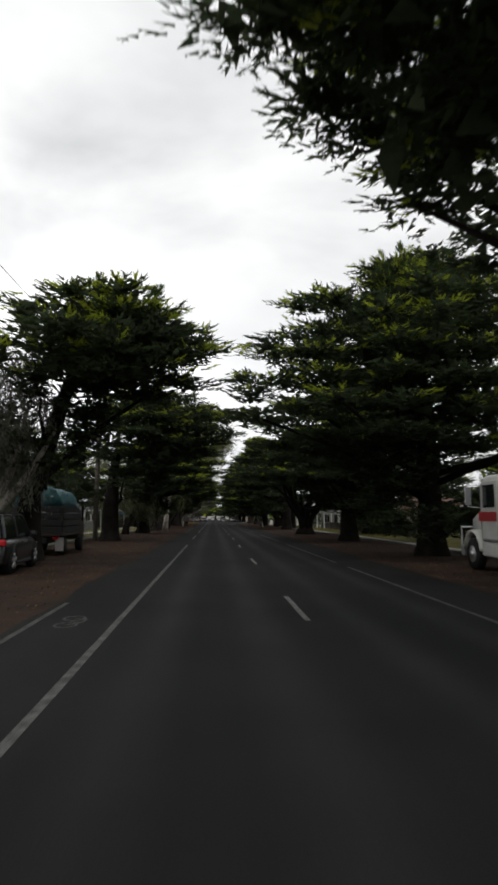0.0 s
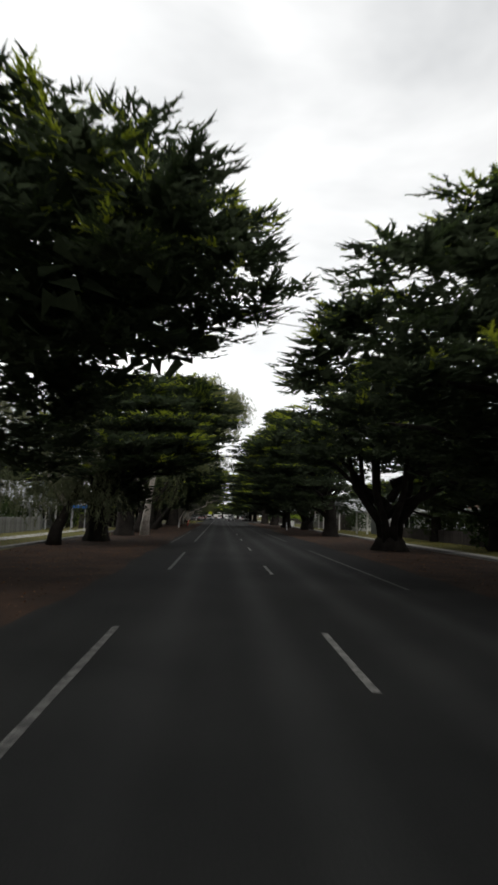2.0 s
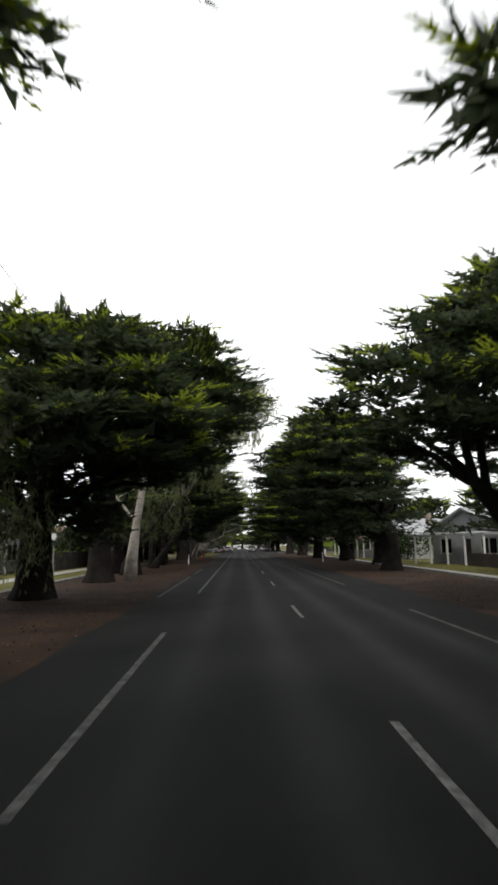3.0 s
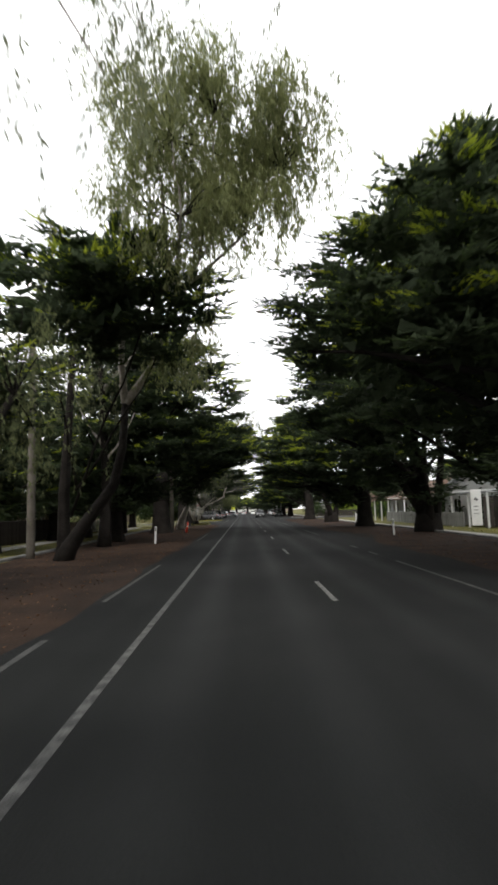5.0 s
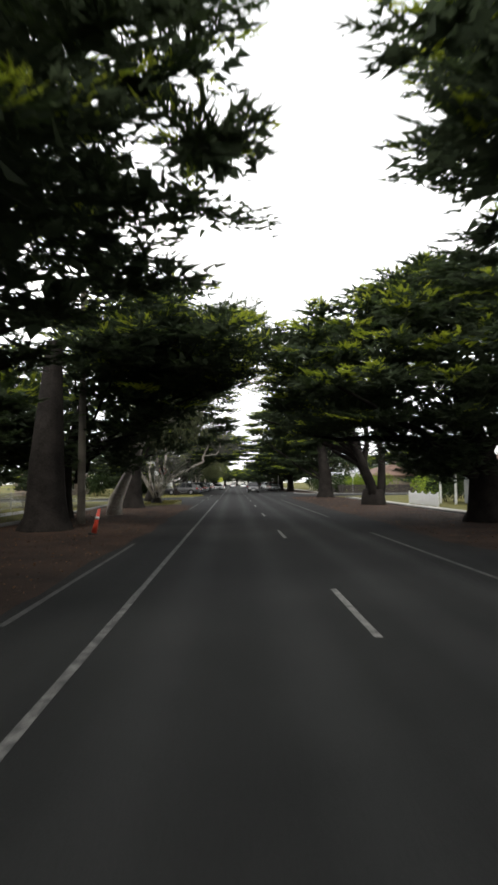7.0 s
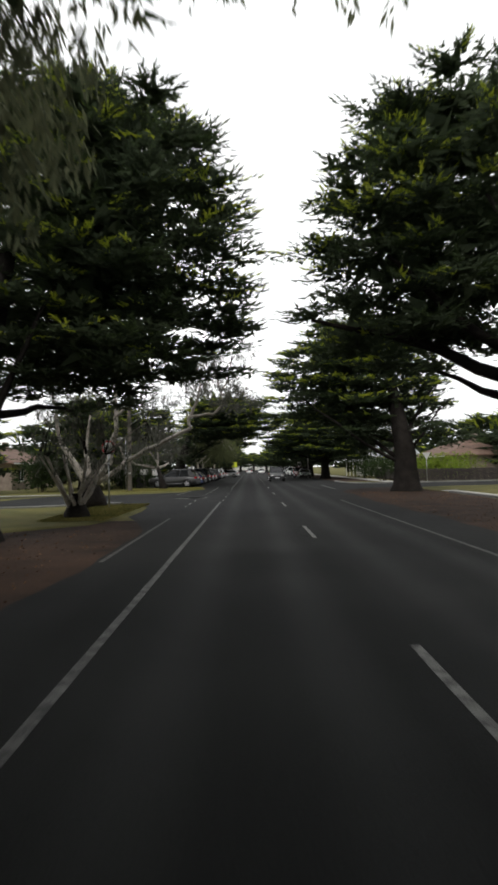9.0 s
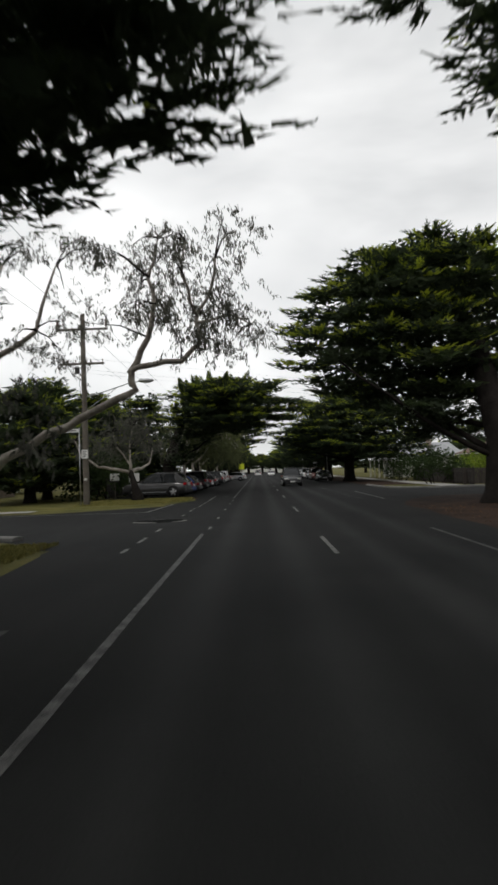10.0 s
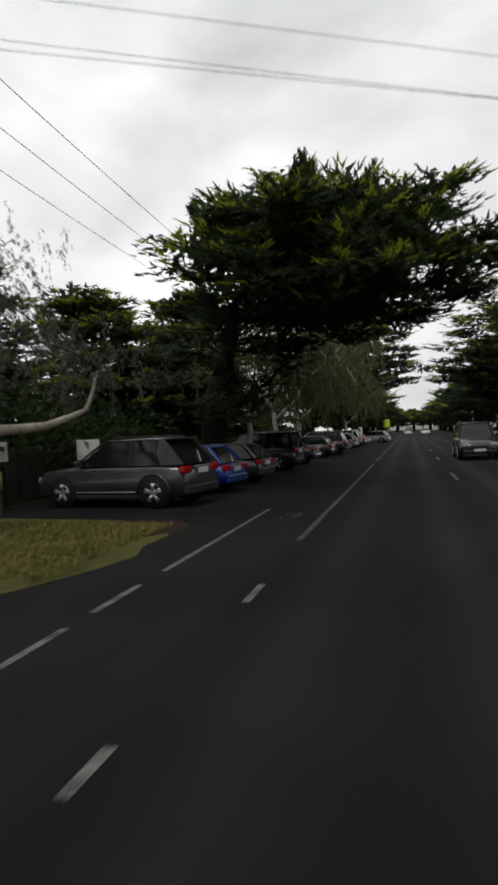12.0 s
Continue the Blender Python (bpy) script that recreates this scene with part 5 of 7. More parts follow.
# a dark, drooping gum between the cypresses
gum(-8.8, 84.4, 230, [(0, 0, -0.1), (0, 0, 0.5), (0.1, 0, 1.4), (0.2, 0, 2.2)],
    [([(0.1, 0, 1.8), (1.2, 0.1, 3.0), (2.2, 0.2, 4.4)], 0.3), ([(0.1, 0, 1.8), (-1.0, 0.1, 3.0), (-1.8, 0.2, 4.6)], 0.26), ([(0.2, 0, 2.2), (0.4, 0.2, 4.0), (0.3, 0.2, 5.6)], 0.2)],
    tassels(41, 40, (-2.6, -1.6, 3.4), (3.0, 1.8, 6.6)), "dark forked gum with drooping grey-green leaves", r0=0.6, hang=1.8, per=200, dark_base=2, pale="olive")
gum(-9.7, 23.2, 231, [(0, 0, -0.1), (0, 0, 0.5), (0.1, 0, 1.4), (0.2, 0, 2.6)],
    [([(0.1, 0, 1.8), (1.4, 0.1, 3.4), (2.2, 0.2, 5.0)], 0.2), ([(0.1, 0, 1.8), (-1.0, 0.1, 3.0), (-1.8, 0.2, 4.6)], 0.2), ([(0.2, 0, 2.2), (0.8, 0.2, 4.0), (1.2, 0.2, 6.2)], 0.2)],
    tassels(42, 54, (-3.0, -1.6, 3.2), (1.7, 1.8, 8.6)), "grey-green drooping tree behind the parked vehicles", r0=0.35, hang=2.0, per=420, size=1.2, pale=True, dark_base=1)
# trees and hedges of the gardens behind the avenue
gr = random.Random(77)
back = [cypress(-40, -60 - 20 * i, 400 + i, R=5.4, zb=1.5, zt=7.6, density=0.05, size=2.8, layers=3, spikes=3, limbs=3, r0=0.35, lit_growth=0.3, barbs=3, group="garden trees", label="dark green garden tree behind the avenue") for i in range(3)]
for side in (-1, 1):
    for y in range(-14, 300, 13):
        if (side < 0 and 146 < y < 200) or (side > 0 and 172 < y < 192) or (side > 0 and 84 < y < 104):
            continue
        copy_thing(gr.choice(back), pose(side * gr.uniform(26, 33), y + gr.uniform(-4, 4), -0.03, 0, 0, gr.uniform(0, 360)))


# ---- poles, wires, signs ----
def insulator(s, x, y, z, h=0.34, r=0.07):
    s.tube([(x, y, z), (x, y, z + 0.08), (x, y, z + 0.12), (x, y, z + h * 0.6), (x, y, z + h * 0.7), (x, y, z + h)], [r * 0.35, r * 0.4, r, r * 0.8, r, r * 0.4], 8)
    return s


def power_pole(x, y, h, label, lamp=False, arms=((0.9, 3.0), (2.9, 2.5)), notices=False):
    t = thing("power_pole", label, "pole", pose(x, y, 0), "power poles")
    part("post", smooth(Shape().tube([(0, 0, -0.2), (0, 0, 0.4), (0.01, 0, h * 0.5), (0, 0, h - 0.02), (0, 0, h)], [0.19, 0.18, 0.155, 0.13, 0.1], 14)), M["pole"], t)
    for i, (down, w) in enumerate(arms):
        z = h - down
        part("crossarm", Shape().rbox((-w / 2, -0.19, z - 0.06), (w / 2, -0.08, z + 0.06), 0.015), M["pole"], t)
        for sx in (-1, 1):
            part("brace", Shape().tube([(0.1 * sx, -0.13, z - 0.65), (0.62 * sx, -0.13, z - 0.05)], [0.018, 0.018], 6), M["steel"], t)
        ends = (-w / 2 + 0.1, 0.12, w / 2 - 0.1) if i == 0 else (-w / 2 + 0.1, -0.4, 0.45, w / 2 - 0.1)
        for ex in ends:
            part("insulator", smooth(insulator(Shape(), ex, -0.13, z + 0.05, 0.55 if i == 0 else 0.2, 0.09 if i == 0 else 0.05)), M["ceramic"], t)
    if lamp:
        z = 6.3
        part("lamp_arm", smooth(Shape().tube([(0.14, 0, z), (1.2, -0.1, z + 0.25), (2.6, -0.2, z + 0.65), (3.3, -0.25, z + 0.75)], [0.035] * 4, 8)), M["steel"], t)
        part("lamp_stay", smooth(Shape().tube([(0.14, 0, z - 0.75), (0.9, -0.08, z - 0.25), (1.9, -0.16, z + 0.4)], [0.022] * 3, 6)), M["steel"], t)
        head = part("lantern", smooth(Shape().loft([[(3.2 + d, -0.25 + r * math.cos(a), z + 0.78 + hgt * math.sin(a)) for a in [2 * math.pi * k / 12 for k in range(12)]] for d, r, hgt in ((0, 0.06, 0.06), (0.12, 0.15, 0.11), (0.5, 0.17, 0.12), (0.8, 0.13, 0.09), (0.88, 0.06, 0.04))])), M["steel"], t, "grey street lamp head")
        part("lamp_lens", smooth(Shape().loft([[(3.45 + d, -0.25 + r * math.cos(a), z + 0.7 - dz + 0.04 * math.sin(a)) for a in [2 * math.pi * k / 10 for k in range(10)]] for d, r, dz in ((0, 0.06, 0), (0.1, 0.12, 0.02), (0.4, 0.11, 0.02), (0.5, 0.05, 0))])), M["lens"], head)
        part("cable_box", Shape().rbox((-0.42, -0.3, h - 3.5), (-0.16, -0.16, h - 3.1), 0.02), M["black_steel"], t)
        for k in range(4):
            part("drop_cable", smooth(Shape().tube([(-0.9 + 0.16 * k, -0.15, h - 2.95), (-0.55 + 0.06 * k, -0.25, h - 3.6 - 0.1 * k), (-0.2, -0.18, h - 3.7), (-0.17, -0.14, h - 5.0)], [0.014] * 4, 5)), M["black"], t)
    if notices:
        sg = part("notice_plate", Shape().rbox((-0.16, -0.235, 2.75), (0.2, -0.2, 3.25), 0.008), M["white"], t, "small white notice plate")
        for k in range(4):
            part("text_bar", Shape().box((-0.1, -0.24, 3.14 - 0.1 * k), (0.12 - 0.05 * (k % 2), -0.236, 3.18 - 0.1 * k)), M["black_steel"], sg)
        part("number_plate", Shape().rbox((-0.05, -0.2, 1.5), (0.1, -0.18, 1.62), 0.004), M["dull_white"], t, "small pale plate")
    return t


def wire_run(a, b, sag, label, n=14, r=0.011):
    a, b = Vector(a), Vector(b)
    pts = [a.lerp(b, i / n) - Vector((0, 0, sag * 4 * (i / n) * (1 - i / n))) for i in range(n + 1)]
    ob = part("power_line", smooth(Shape().tube(pts, [r] * (n + 1), 5)), M["wire"])
    return tagged(ob, label, "cable", "overhead wires")


power_pole(-10.2, 45.6, 13.6, "weathered timber power pole rising behind the cypress")
power_pole(-10.6, 97.0, 11.0, "weathered timber power pole on the verge")
power_pole(-8.3, 126.8, 10.8, "weathered timber power pole beside the big cypress")
power_pole(-11.4, 177.0, 11.1, "timber power pole with street lamp and two crossarms", lamp=True, notices=True)
power_pole(-12.0, 228.0, 11.5, "distant timber power pole")
for w, zz in ((1.4, 10.4), (0.1, 10.4), (-1.4, 10.4)):
    wire_run((-11.4 + w, 176.9, zz), (-12.0 + w, 228, 10.9), 0.7, "thin black overhead wire between timber poles")
    wire_run((-8.3 + w, 126.8, 10.1), (-11.4 + w, 176.9, zz), 0.7, "thin black overhead wire between timber poles")
    wire_run((-10.6 + w, 97.0, 10.3), (-8.3 + w, 126.8, 10.1), 0.4, "thin black overhead wire between timber poles")
    wire_run((-10.2 + w, 45.6, 11.5), (-10.6 + w, 97.0, 10.3), 0.7, "thin black overhead wire between timber poles")
    wire_run((-10.2 + w, 45.6, 11.5), (-10.8 + w, -6.0, 10.6), 0.7, "thin black overhead wire between timber poles")
for zz, ye, ze in ((8.55, 194.6, 6.7), (7.9, 194.7, 5.95), (7.68, 192.5, 5.2)):
    wire_run((-11.2, 177.1, zz), (26, ye, ze), 0.12, "thin black service wire across the road", r=0.0055)
wire_run((-10.0, 45.6, 8.6), (20, 50, 7.0), 0.35, "thin black service wire across the road")
wire_run((-10.4, 97.0, 8.4), (22, 103, 7.0), 0.35, "thin black service wire across the road")
wire_run((-8.2, 126.8, 8.4), (22, 131, 7.0), 0.35, "thin black service wire across the road")


def guide_post(x, y, tilt=0.0, h=1.0):
    t = thing("guide_post", "white roadside guide post with a dark reflector", "guide post", pose(x, y, -0.03, 0, tilt, 0), "guide posts")
    part("post", Shape().rbox((-0.055, -0.03, -0.1), (0.055, 0.03, h), 0.012), M["white"], t)
    part("band", Shape().box((-0.022, -0.034, h - 0.26), (0.026, 0.034, h - 0.09)), M["black_steel"], t, "dark reflector")
    return t


guide_post(-6.8, 106.3, 2.5)
guide_post(7.3, 107.8, -3.0)


def marker(x, y):
    t = thing("traffic_marker", "leaning red-orange plastic road marker on the verge", "traffic marker", pose(x, y, -0.03, 0, 12, 0))
    part("base", smooth(Shape().tube([(0, 0, 0), (0, 0, 0.05), (0, 0, 0.08)], [0.2, 0.19, 0.1], 14)), M["black"], t)
    part("body", smooth(Shape().tube([(0, 0, 0.06), (0, 0, 0.4), (0, 0, 0.92)], [0.1, 0.075, 0.045], 12)), M["orange"], t)
    part("band", smooth(Shape().tube([(0, 0, 0.55), (0, 0, 0.66)], [0.072, 0.066], 12)), M["dull_white"], t, "pale reflective band")
    return t


marker(-6.5, 121.4)


def speed_sign(x, y):
    t = thing("speed_sign", "round speed limit sign on a grey steel post", "road sign", pose(x, y, 0))
    part("post", smooth(Shape().tube([(0, 0, -0.1), (0, 0, 3.2)], [0.035, 0.035], 10)), M["steel"], t)
    plate = part("plate", smooth(Shape().disc((0, -0.05, 2.88), (0, 1, 0), 0.34, 0.02, 32)), M["dull_white"], t, "white round sign face")
    s = Shape()
    n = 40
    for r in (0.25, 0.325):
        for k in range(n):
            a = 2 * math.pi * k / n
            s.v.append((r * math.cos(a), -0.064, 2.88 + r * math.sin(a)))
    for k in range(n):
        s.f.append((k, (k + 1) % n, n + (k + 1) % n, n + k))
    part("ring", s, M["stripe"], plate, "red ring")
    text_mesh("numeral", "60", 0.3, M["black_steel"], pose(0, -0.066, 2.88, 90, 0, 0), plate)
    part("clamp", Shape().rbox((-0.05, -0.045, 2.7), (0.05, 0.045, 2.76), 0.005), M["steel"], t)
    return t


speed_sign(-8.2, 156.3)


def street_name(x, y):
    t = thing("street_name_sign", "pale street name blade fixed to a thin post", "road sign", pose(x, y, 0))
    part("post", smooth(Shape().tube([(0, 0, -0.1), (0, 0, 4.5)], [0.03, 0.03], 8)), M["steel"], t)
    b = part("blade", Shape().rbox((-1.25, -0.02, 4.25), (-0.03, 0.02, 4.45), 0.006), M["white"], t)
    part("text_bar", Shape().box((-1.15, -0.026, 4.32), (-0.15, -0.022, 4.39)), M["grey_fence"], b)
    return t


street_name(-11.65, 176.7)


def far_sign(x, y, z, w, h, mat, label, cat="road sign", legs=1, bars=0):
    t = thing("sign_board", label, cat, pose(x, y, 0))
    for k in range(legs):
        px = (k - (legs - 1) / 2) * w * 0.7
        part("post", smooth(Shape().tube([(px, 0.03, -0.1), (px, 0.03, z)], [0.035, 0.035], 8)), M["steel"], t)
    b = part("board", Shape().rbox((-w / 2, -0.03, z - h), (w / 2, 0.0, z), 0.01), mat, t)
    for k in range(bars):
        part("text_bar", Shape().box((-w * 0.36, -0.036, z - h * (0.3 + 0.16 * k)), (w * (0.3 - 0.12 * (k % 2)), -0.032, z - h * (0.25 + 0.16 * k))), M["grey_fence"], b)
    return t


far_sign(-10.95, 188.0, 1.82, 0.78, 0.62, M["white"], "small white notice board behind the parked cars", "sign")
# the white board over a ribbed panel, left
bs = thing("sign_board", "white sign board above a grey ribbed panel beyond the verge", "sign", pose(-16.2, 66.6, 0))
part("board", Shape().rbox((-0.85, -0.05, 1.6), (0.85, 0.05, 2.45), 0.015), M["white"], bs)
for k in range(5):
    part("slat", Shape().rbox((-0.8, -0.04, 0.25 + 0.26 * k), (0.8, 0.04, 0.46 + 0.26 * k), 0.015), M["grey_fence"], bs)
for sx in (-1, 1):
    part("post", Shape().rbox((sx * 0.85 - 0.05, -0.05, -0.1), (sx * 0.85 + 0.05, 0.05, 2.5), 0.01), M["grey_fence"], bs)
# the blue and white board farther on
bb = thing("sign_board", "white and blue sign board on two posts by a driveway", "sign", pose(-14.3, 83.5, 0))
part("board", Shape().rbox((-0.75, -0.04, 2.05), (0.75, 0.04, 2.75), 0.012), M["white"], bb)
part("blue_band", Shape().rbox((-0.76, -0.05, 2.05), (0.76, -0.038, 2.32), 0.004), M["signblue"], bb, "blue lower band")
for sx in (-1, 1):
    part("post", Shape().rbox((sx * 0.6 - 0.04, -0.035, -0.1), (sx * 0.6 + 0.04, 0.035, 2.06), 0.01), M["steel"], bb)
# tall white board by the brown gate, right
tb = thing("sign_board", "tall narrow white board with a dark emblem beside a gate", "sign", pose(14.6, 113.6, 0))
part("board", Shape().rbox((-0.38, -0.06, 0.2), (0.38, 0.06, 2.7), 0.02), M["white"], tb)
part("emblem", Shape().tube([(-0.12, -0.066, 2.0), (0, -0.066, 2.14), (0.04, -0.066, 1.95), (0.16, -0.066, 2.05)], [0.05, 0.06, 0.06, 0.03], 6), M["black_steel"], tb, "dark emblem")
for k in range(3):
    part("text_bar", Shape().box((-0.2, -0.066, 1.5 - 0.25 * k), (0.14, -0.061, 1.56 - 0.25 * k)), M["grey_fence"], tb)
gate = thing("timber_gate", "dark brown timber gate beside the white board", "gate", pose(16.2, 113.8, 0))
for k in range(8):
    part("board", Shape().rbox((-1.0 + 0.25 * k, -0.03, 0.06), (-0.78 + 0.25 * k, 0.03, 2.2 + 0.02 * (k % 3)), 0.01), M["dark_timber"], gate)
part("rail", Shape().rbox((-1.02, 0.03, 0.4), (1.0, 0.08, 0.52), 0.01), M["dark_timber"], gate)
part("rail", Shape().rbox((-1.02, 0.03, 1.7), (1.0, 0.08, 1.82), 0.01), M["dark_timber"], gate)
# crossing signs far down the road
far_sign(-6.2, 300, 3.6, 1.0, 1.6, M["signyellow"], "bright yellow-green crossing sign down the road")
far_sign(-5.4, 288, 3.4, 0.9, 1.4, M["signyellow"], "bright yellow-green crossing sign down the road")
far_sign(7.4, 236, 2.6, 0.6, 1.2, M["white"], "small white parking sign on a post", bars=2)
for x, y in ((7.6, 222), (7.4, 262)):
    t = thing("steel_post", "thin pale steel post beside the road", "post", pose(x, y, 0))
    part("post", smooth(Shape().tube([(0, 0, -0.1), (0, 0, 5.2)], [0.07, 0.05], 8)), M["dull_white"], t)
    part("cap", smooth(Shape().tube([(0, 0, 5.2), (0, 0, 5.28)], [0.09, 0.05], 8)), M["steel"], t)
gw = thing("give_way_sign", "small triangular sign on a thin post at the far corner", "road sign", pose(15.8, 186.8, 0))
part("post", smooth(Shape().tube([(0, 0, -0.1), (0, 0, 2.9)], [0.03, 0.03], 8)), M["steel"], gw)
part("plate", Shape().prism([(-0.4, 2.9), (0.4, 2.9), (0, 2.2)], -0.05, -0.03), M["dull_white"], gw)


# ---- vehicles ----
def section(y, hw, z0, z1, tuck=0.1, top=0.12):
    """A car body's cross-section at y: sill, bulging side, shoulder and a slightly domed top."""
    zs = z0 + (z1 - z0) * 0.45
    half = [(hw * 0.8, z0), (hw - tuck * 0.4, z0 + 0.06), (hw, zs), (hw - 0.02, z1 - 0.12), (hw - top, z1 - 0.02), (hw * 0.45, z1 + 0.015)]
    return [Vector((x, y, z)) for x, z in half] + [Vector((-x, y, z)) for x, z in reversed(half)]


CARS = {
    #           length width height belt  cabin: rear base, rear roof, front roof, front base (fractions from the tail)
    "wagon": (4.85, 1.93, 1.74, 1.06, (0.03, 0.1, 0.55, 0.72), 0.37),
    "sport_utility": (4.78, 1.93, 1.77, 1.1, (0.015, 0.15, 0.52, 0.72), 0.39),
    "hatch": (4.1, 1.74, 1.46, 0.93, (0.04, 0.16, 0.56, 0.76), 0.31),
    "sedan": (4.7, 1.8, 1.45, 0.94, (0.16, 0.3, 0.57, 0.76), 0.32),
    "four_wheel_drive": (4.7, 1.88, 1.82, 1.1, (0.02, 0.06, 0.58, 0.7), 0.38),
    "ute": (5.1, 1.85, 1.75, 1.08, (0.36, 0.4, 0.6, 0.74), 0.38),
}


def car(style, paint, x, y, yaw, label, group="parked cars", detail=True):
    ln, w, h, belt, cab, wr = CARS[style]
    hw = w / 2
    t = thing("car", label, "car", pose(x, y, 0, 0, 0, yaw), group)
    y0 = -ln / 2
    boot = 0.86 if style == "sedan" else 0.97
    st = [(0.0, 0.86, 0.42, 0.72), (0.012, 0.93, 0.34, belt * boot - 0.1), (0.05, 0.98, 0.28, belt * boot), (0.2, 1.0, 0.24, belt), (0.5, 1.0, 0.22, belt), (0.72, 1.0, 0.24, belt - 0.02), (0.8, 0.99, 0.25, belt - 0.07), (0.94, 0.94, 0.28, belt - 0.2), (0.985, 0.86, 0.34, belt - 0.32), (1.0, 0.76, 0.42, belt - 0.42)]
    if style == "sport_utility":       # a deep tail with a shelf under the window, and a blunt, high nose
        st[:3] = [(0.0, 0.84, 0.46, 0.8), (0.014, 0.93, 0.34, belt - 0.12), (0.05, 0.985, 0.28, belt - 0.02)]
        st[6:] = [(0.82, 0.99, 0.26, belt - 0.05), (0.94, 0.95, 0.3, belt - 0.12), (0.985, 0.88, 0.36, belt - 0.22), (1.0, 0.78, 0.44, belt - 0.34)]
    part("body", smooth(Shape().loft([section(y0 + ln * f, hw * k, a, b) for f, k, a, b in st])), paint, t)
    a, b, c, d = [y0 + ln * f for f in cab]
    zb, zr = belt - 0.02, h - 0.05

    def plan(ya, yb, wx, z, r=0.12):
        return [Vector(p) for p in ((-wx + r, ya, z), (wx - r, ya, z), (wx, ya + r, z), (wx, yb - r, z), (wx - r * 2, yb, z), (-wx + r * 2, yb, z), (-wx, yb - r, z), (-wx, ya + r, z))]

    part("glasshouse", Shape().loft([plan(a, d, hw - 0.07, zb), plan(a + (b - a) * 0.5, c + (d - c) * 0.52, hw - 0.15, (zb + zr) / 2 + 0.02), plan(b, c, hw - 0.25, zr)]), M["glass_dark"], t, "dark tinted glass")
    part("roof", smooth(Shape().loft([plan(b - 0.05, c + 0.04, hw - 0.23, zr - 0.01), plan(b - 0.03, c + 0.02, hw - 0.25, zr + 0.03), plan(b + 0.12, c - 0.15, hw - 0.4, zr + 0.055)])), paint, t)
    mid = (b + c) / 2
    for sx in (-1, 1):
        for (ya, yb, r) in ((a, b, 0.05), (d, c, 0.035), (mid + 0.05, mid, 0.04)) + (((b + (c - b) * 0.12, b + (c - b) * 0.1, 0.05),) if style == "wagon" else ()):
            part("pillar", Shape().tube([(sx * (hw - 0.075), ya, zb), (sx * (hw - 0.16), (ya + yb) / 2, (zb + zr) / 2 + 0.02), (sx * (hw - 0.25), yb, zr)], [r, r, r], 6), paint if r == 0.05 else M["black_steel"], t)
        if style == "sport_utility":   # the broad rear quarter, the wheel-arch lip and a bright strip along the doors
            q = Shape()
            rim_pts = ((hw - 0.065, a + 0.02, zb), (hw - 0.065, a + 0.62, zb), (hw - 0.145, (a + b) / 2 + 0.42, (zb + zr) / 2 + 0.02), (hw - 0.24, b + 0.1, zr), (hw - 0.24, b - 0.04, zr), (hw - 0.145, (a + b) / 2 - 0.02, (zb + zr) / 2 + 0.02))
            q.v += [(sx * (px + o), py, pz) for o in (-0.03, 0.014) for px, py, pz in rim_pts]
            q.f += [tuple(range(5, -1, -1)), tuple(range(6, 12))] + [(k, (k + 1) % 6, (k + 1) % 6 + 6, k + 6) for k in range(6)]
            part("quarter_panel", q, paint, t)
            lip = [(sx * (hw + 0.005), y0 + ln * 0.19 + 0.48 * math.cos(an), wr + 0.48 * math.sin(an)) for an in [math.pi * k / 12 for k in range(13)]]
            part("arch_lip", smooth(Shape().tube(lip, [0.022] * 13, 6)), paint, t)
            part("door_strip", Shape().rbox((sx * (hw - 0.005) - 0.012, y0 + ln * 0.3, 0.4), (sx * (hw - 0.005) + 0.02, y0 + ln * 0.7, 0.425), 0.005), M["alloy"], t)
        part("sill", Shape().rbox((sx * (hw - 0.04) - 0.03, y0 + ln * 0.27, 0.24), (sx * (hw - 0.04) + 0.03, y0 + ln * 0.74, 0.34), 0.02), M["black_steel"], t)
        part("mirror", Shape().rbox((sx * (hw + 0.09) - 0.1, d - 0.32, belt), (sx * (hw + 0.09) + 0.1, d - 0.2, belt + 0.15), 0.03), paint, t)
        for k in (0.4, 0.58):
            part("door_handle", Shape().rbox((sx * hw - 0.015, y0 + ln * k, belt - 0.2), (sx * hw + 0.025, y0 + ln * k + 0.2, belt - 0.16), 0.008), paint, t)
        lamp = Shape().rbox((sx * (hw - 0.22) - 0.2, y0 - 0.01, belt - 0.24), (sx * (hw - 0.22) + 0.19, y0 + 0.16, belt - 0.06), 0.03)
        part("tail_lamp", lamp, M["red"], t, "red tail lamp")
        part("headlamp", Shape().rbox((sx * (hw - 0.3) - 0.18, -y0 - 0.22, belt - 0.44), (sx * (hw - 0.3) + 0.18, -y0 - 0.03, belt - 0.28), 0.03), M["lens"], t, "clear headlamp")
        for fy in (0.19, 0.795):
            wy = y0 + ln * fy
            arch = smooth(Shape().disc((sx * (hw - 0.1), wy, wr + 0.02), (1, 0, 0), wr + 0.07, 0.215, 24))
            part("wheel_arch", arch, M["black"], t)
            wheel = part("wheel", smooth(Shape().disc((sx * (hw - 0.1), wy, wr), (1, 0, 0), wr, 0.235, 28)), M["black"], t, "black tyre")
            rim = Shape().disc((sx * (hw + 0.01), wy, wr), (1, 0, 0), wr * 0.3, 0.03, 14)
            for k in range(5):
                an = 2 * math.pi * k / 5 + 0.3
                cx, cy, cz = sx * (hw + 0.012), wy, wr
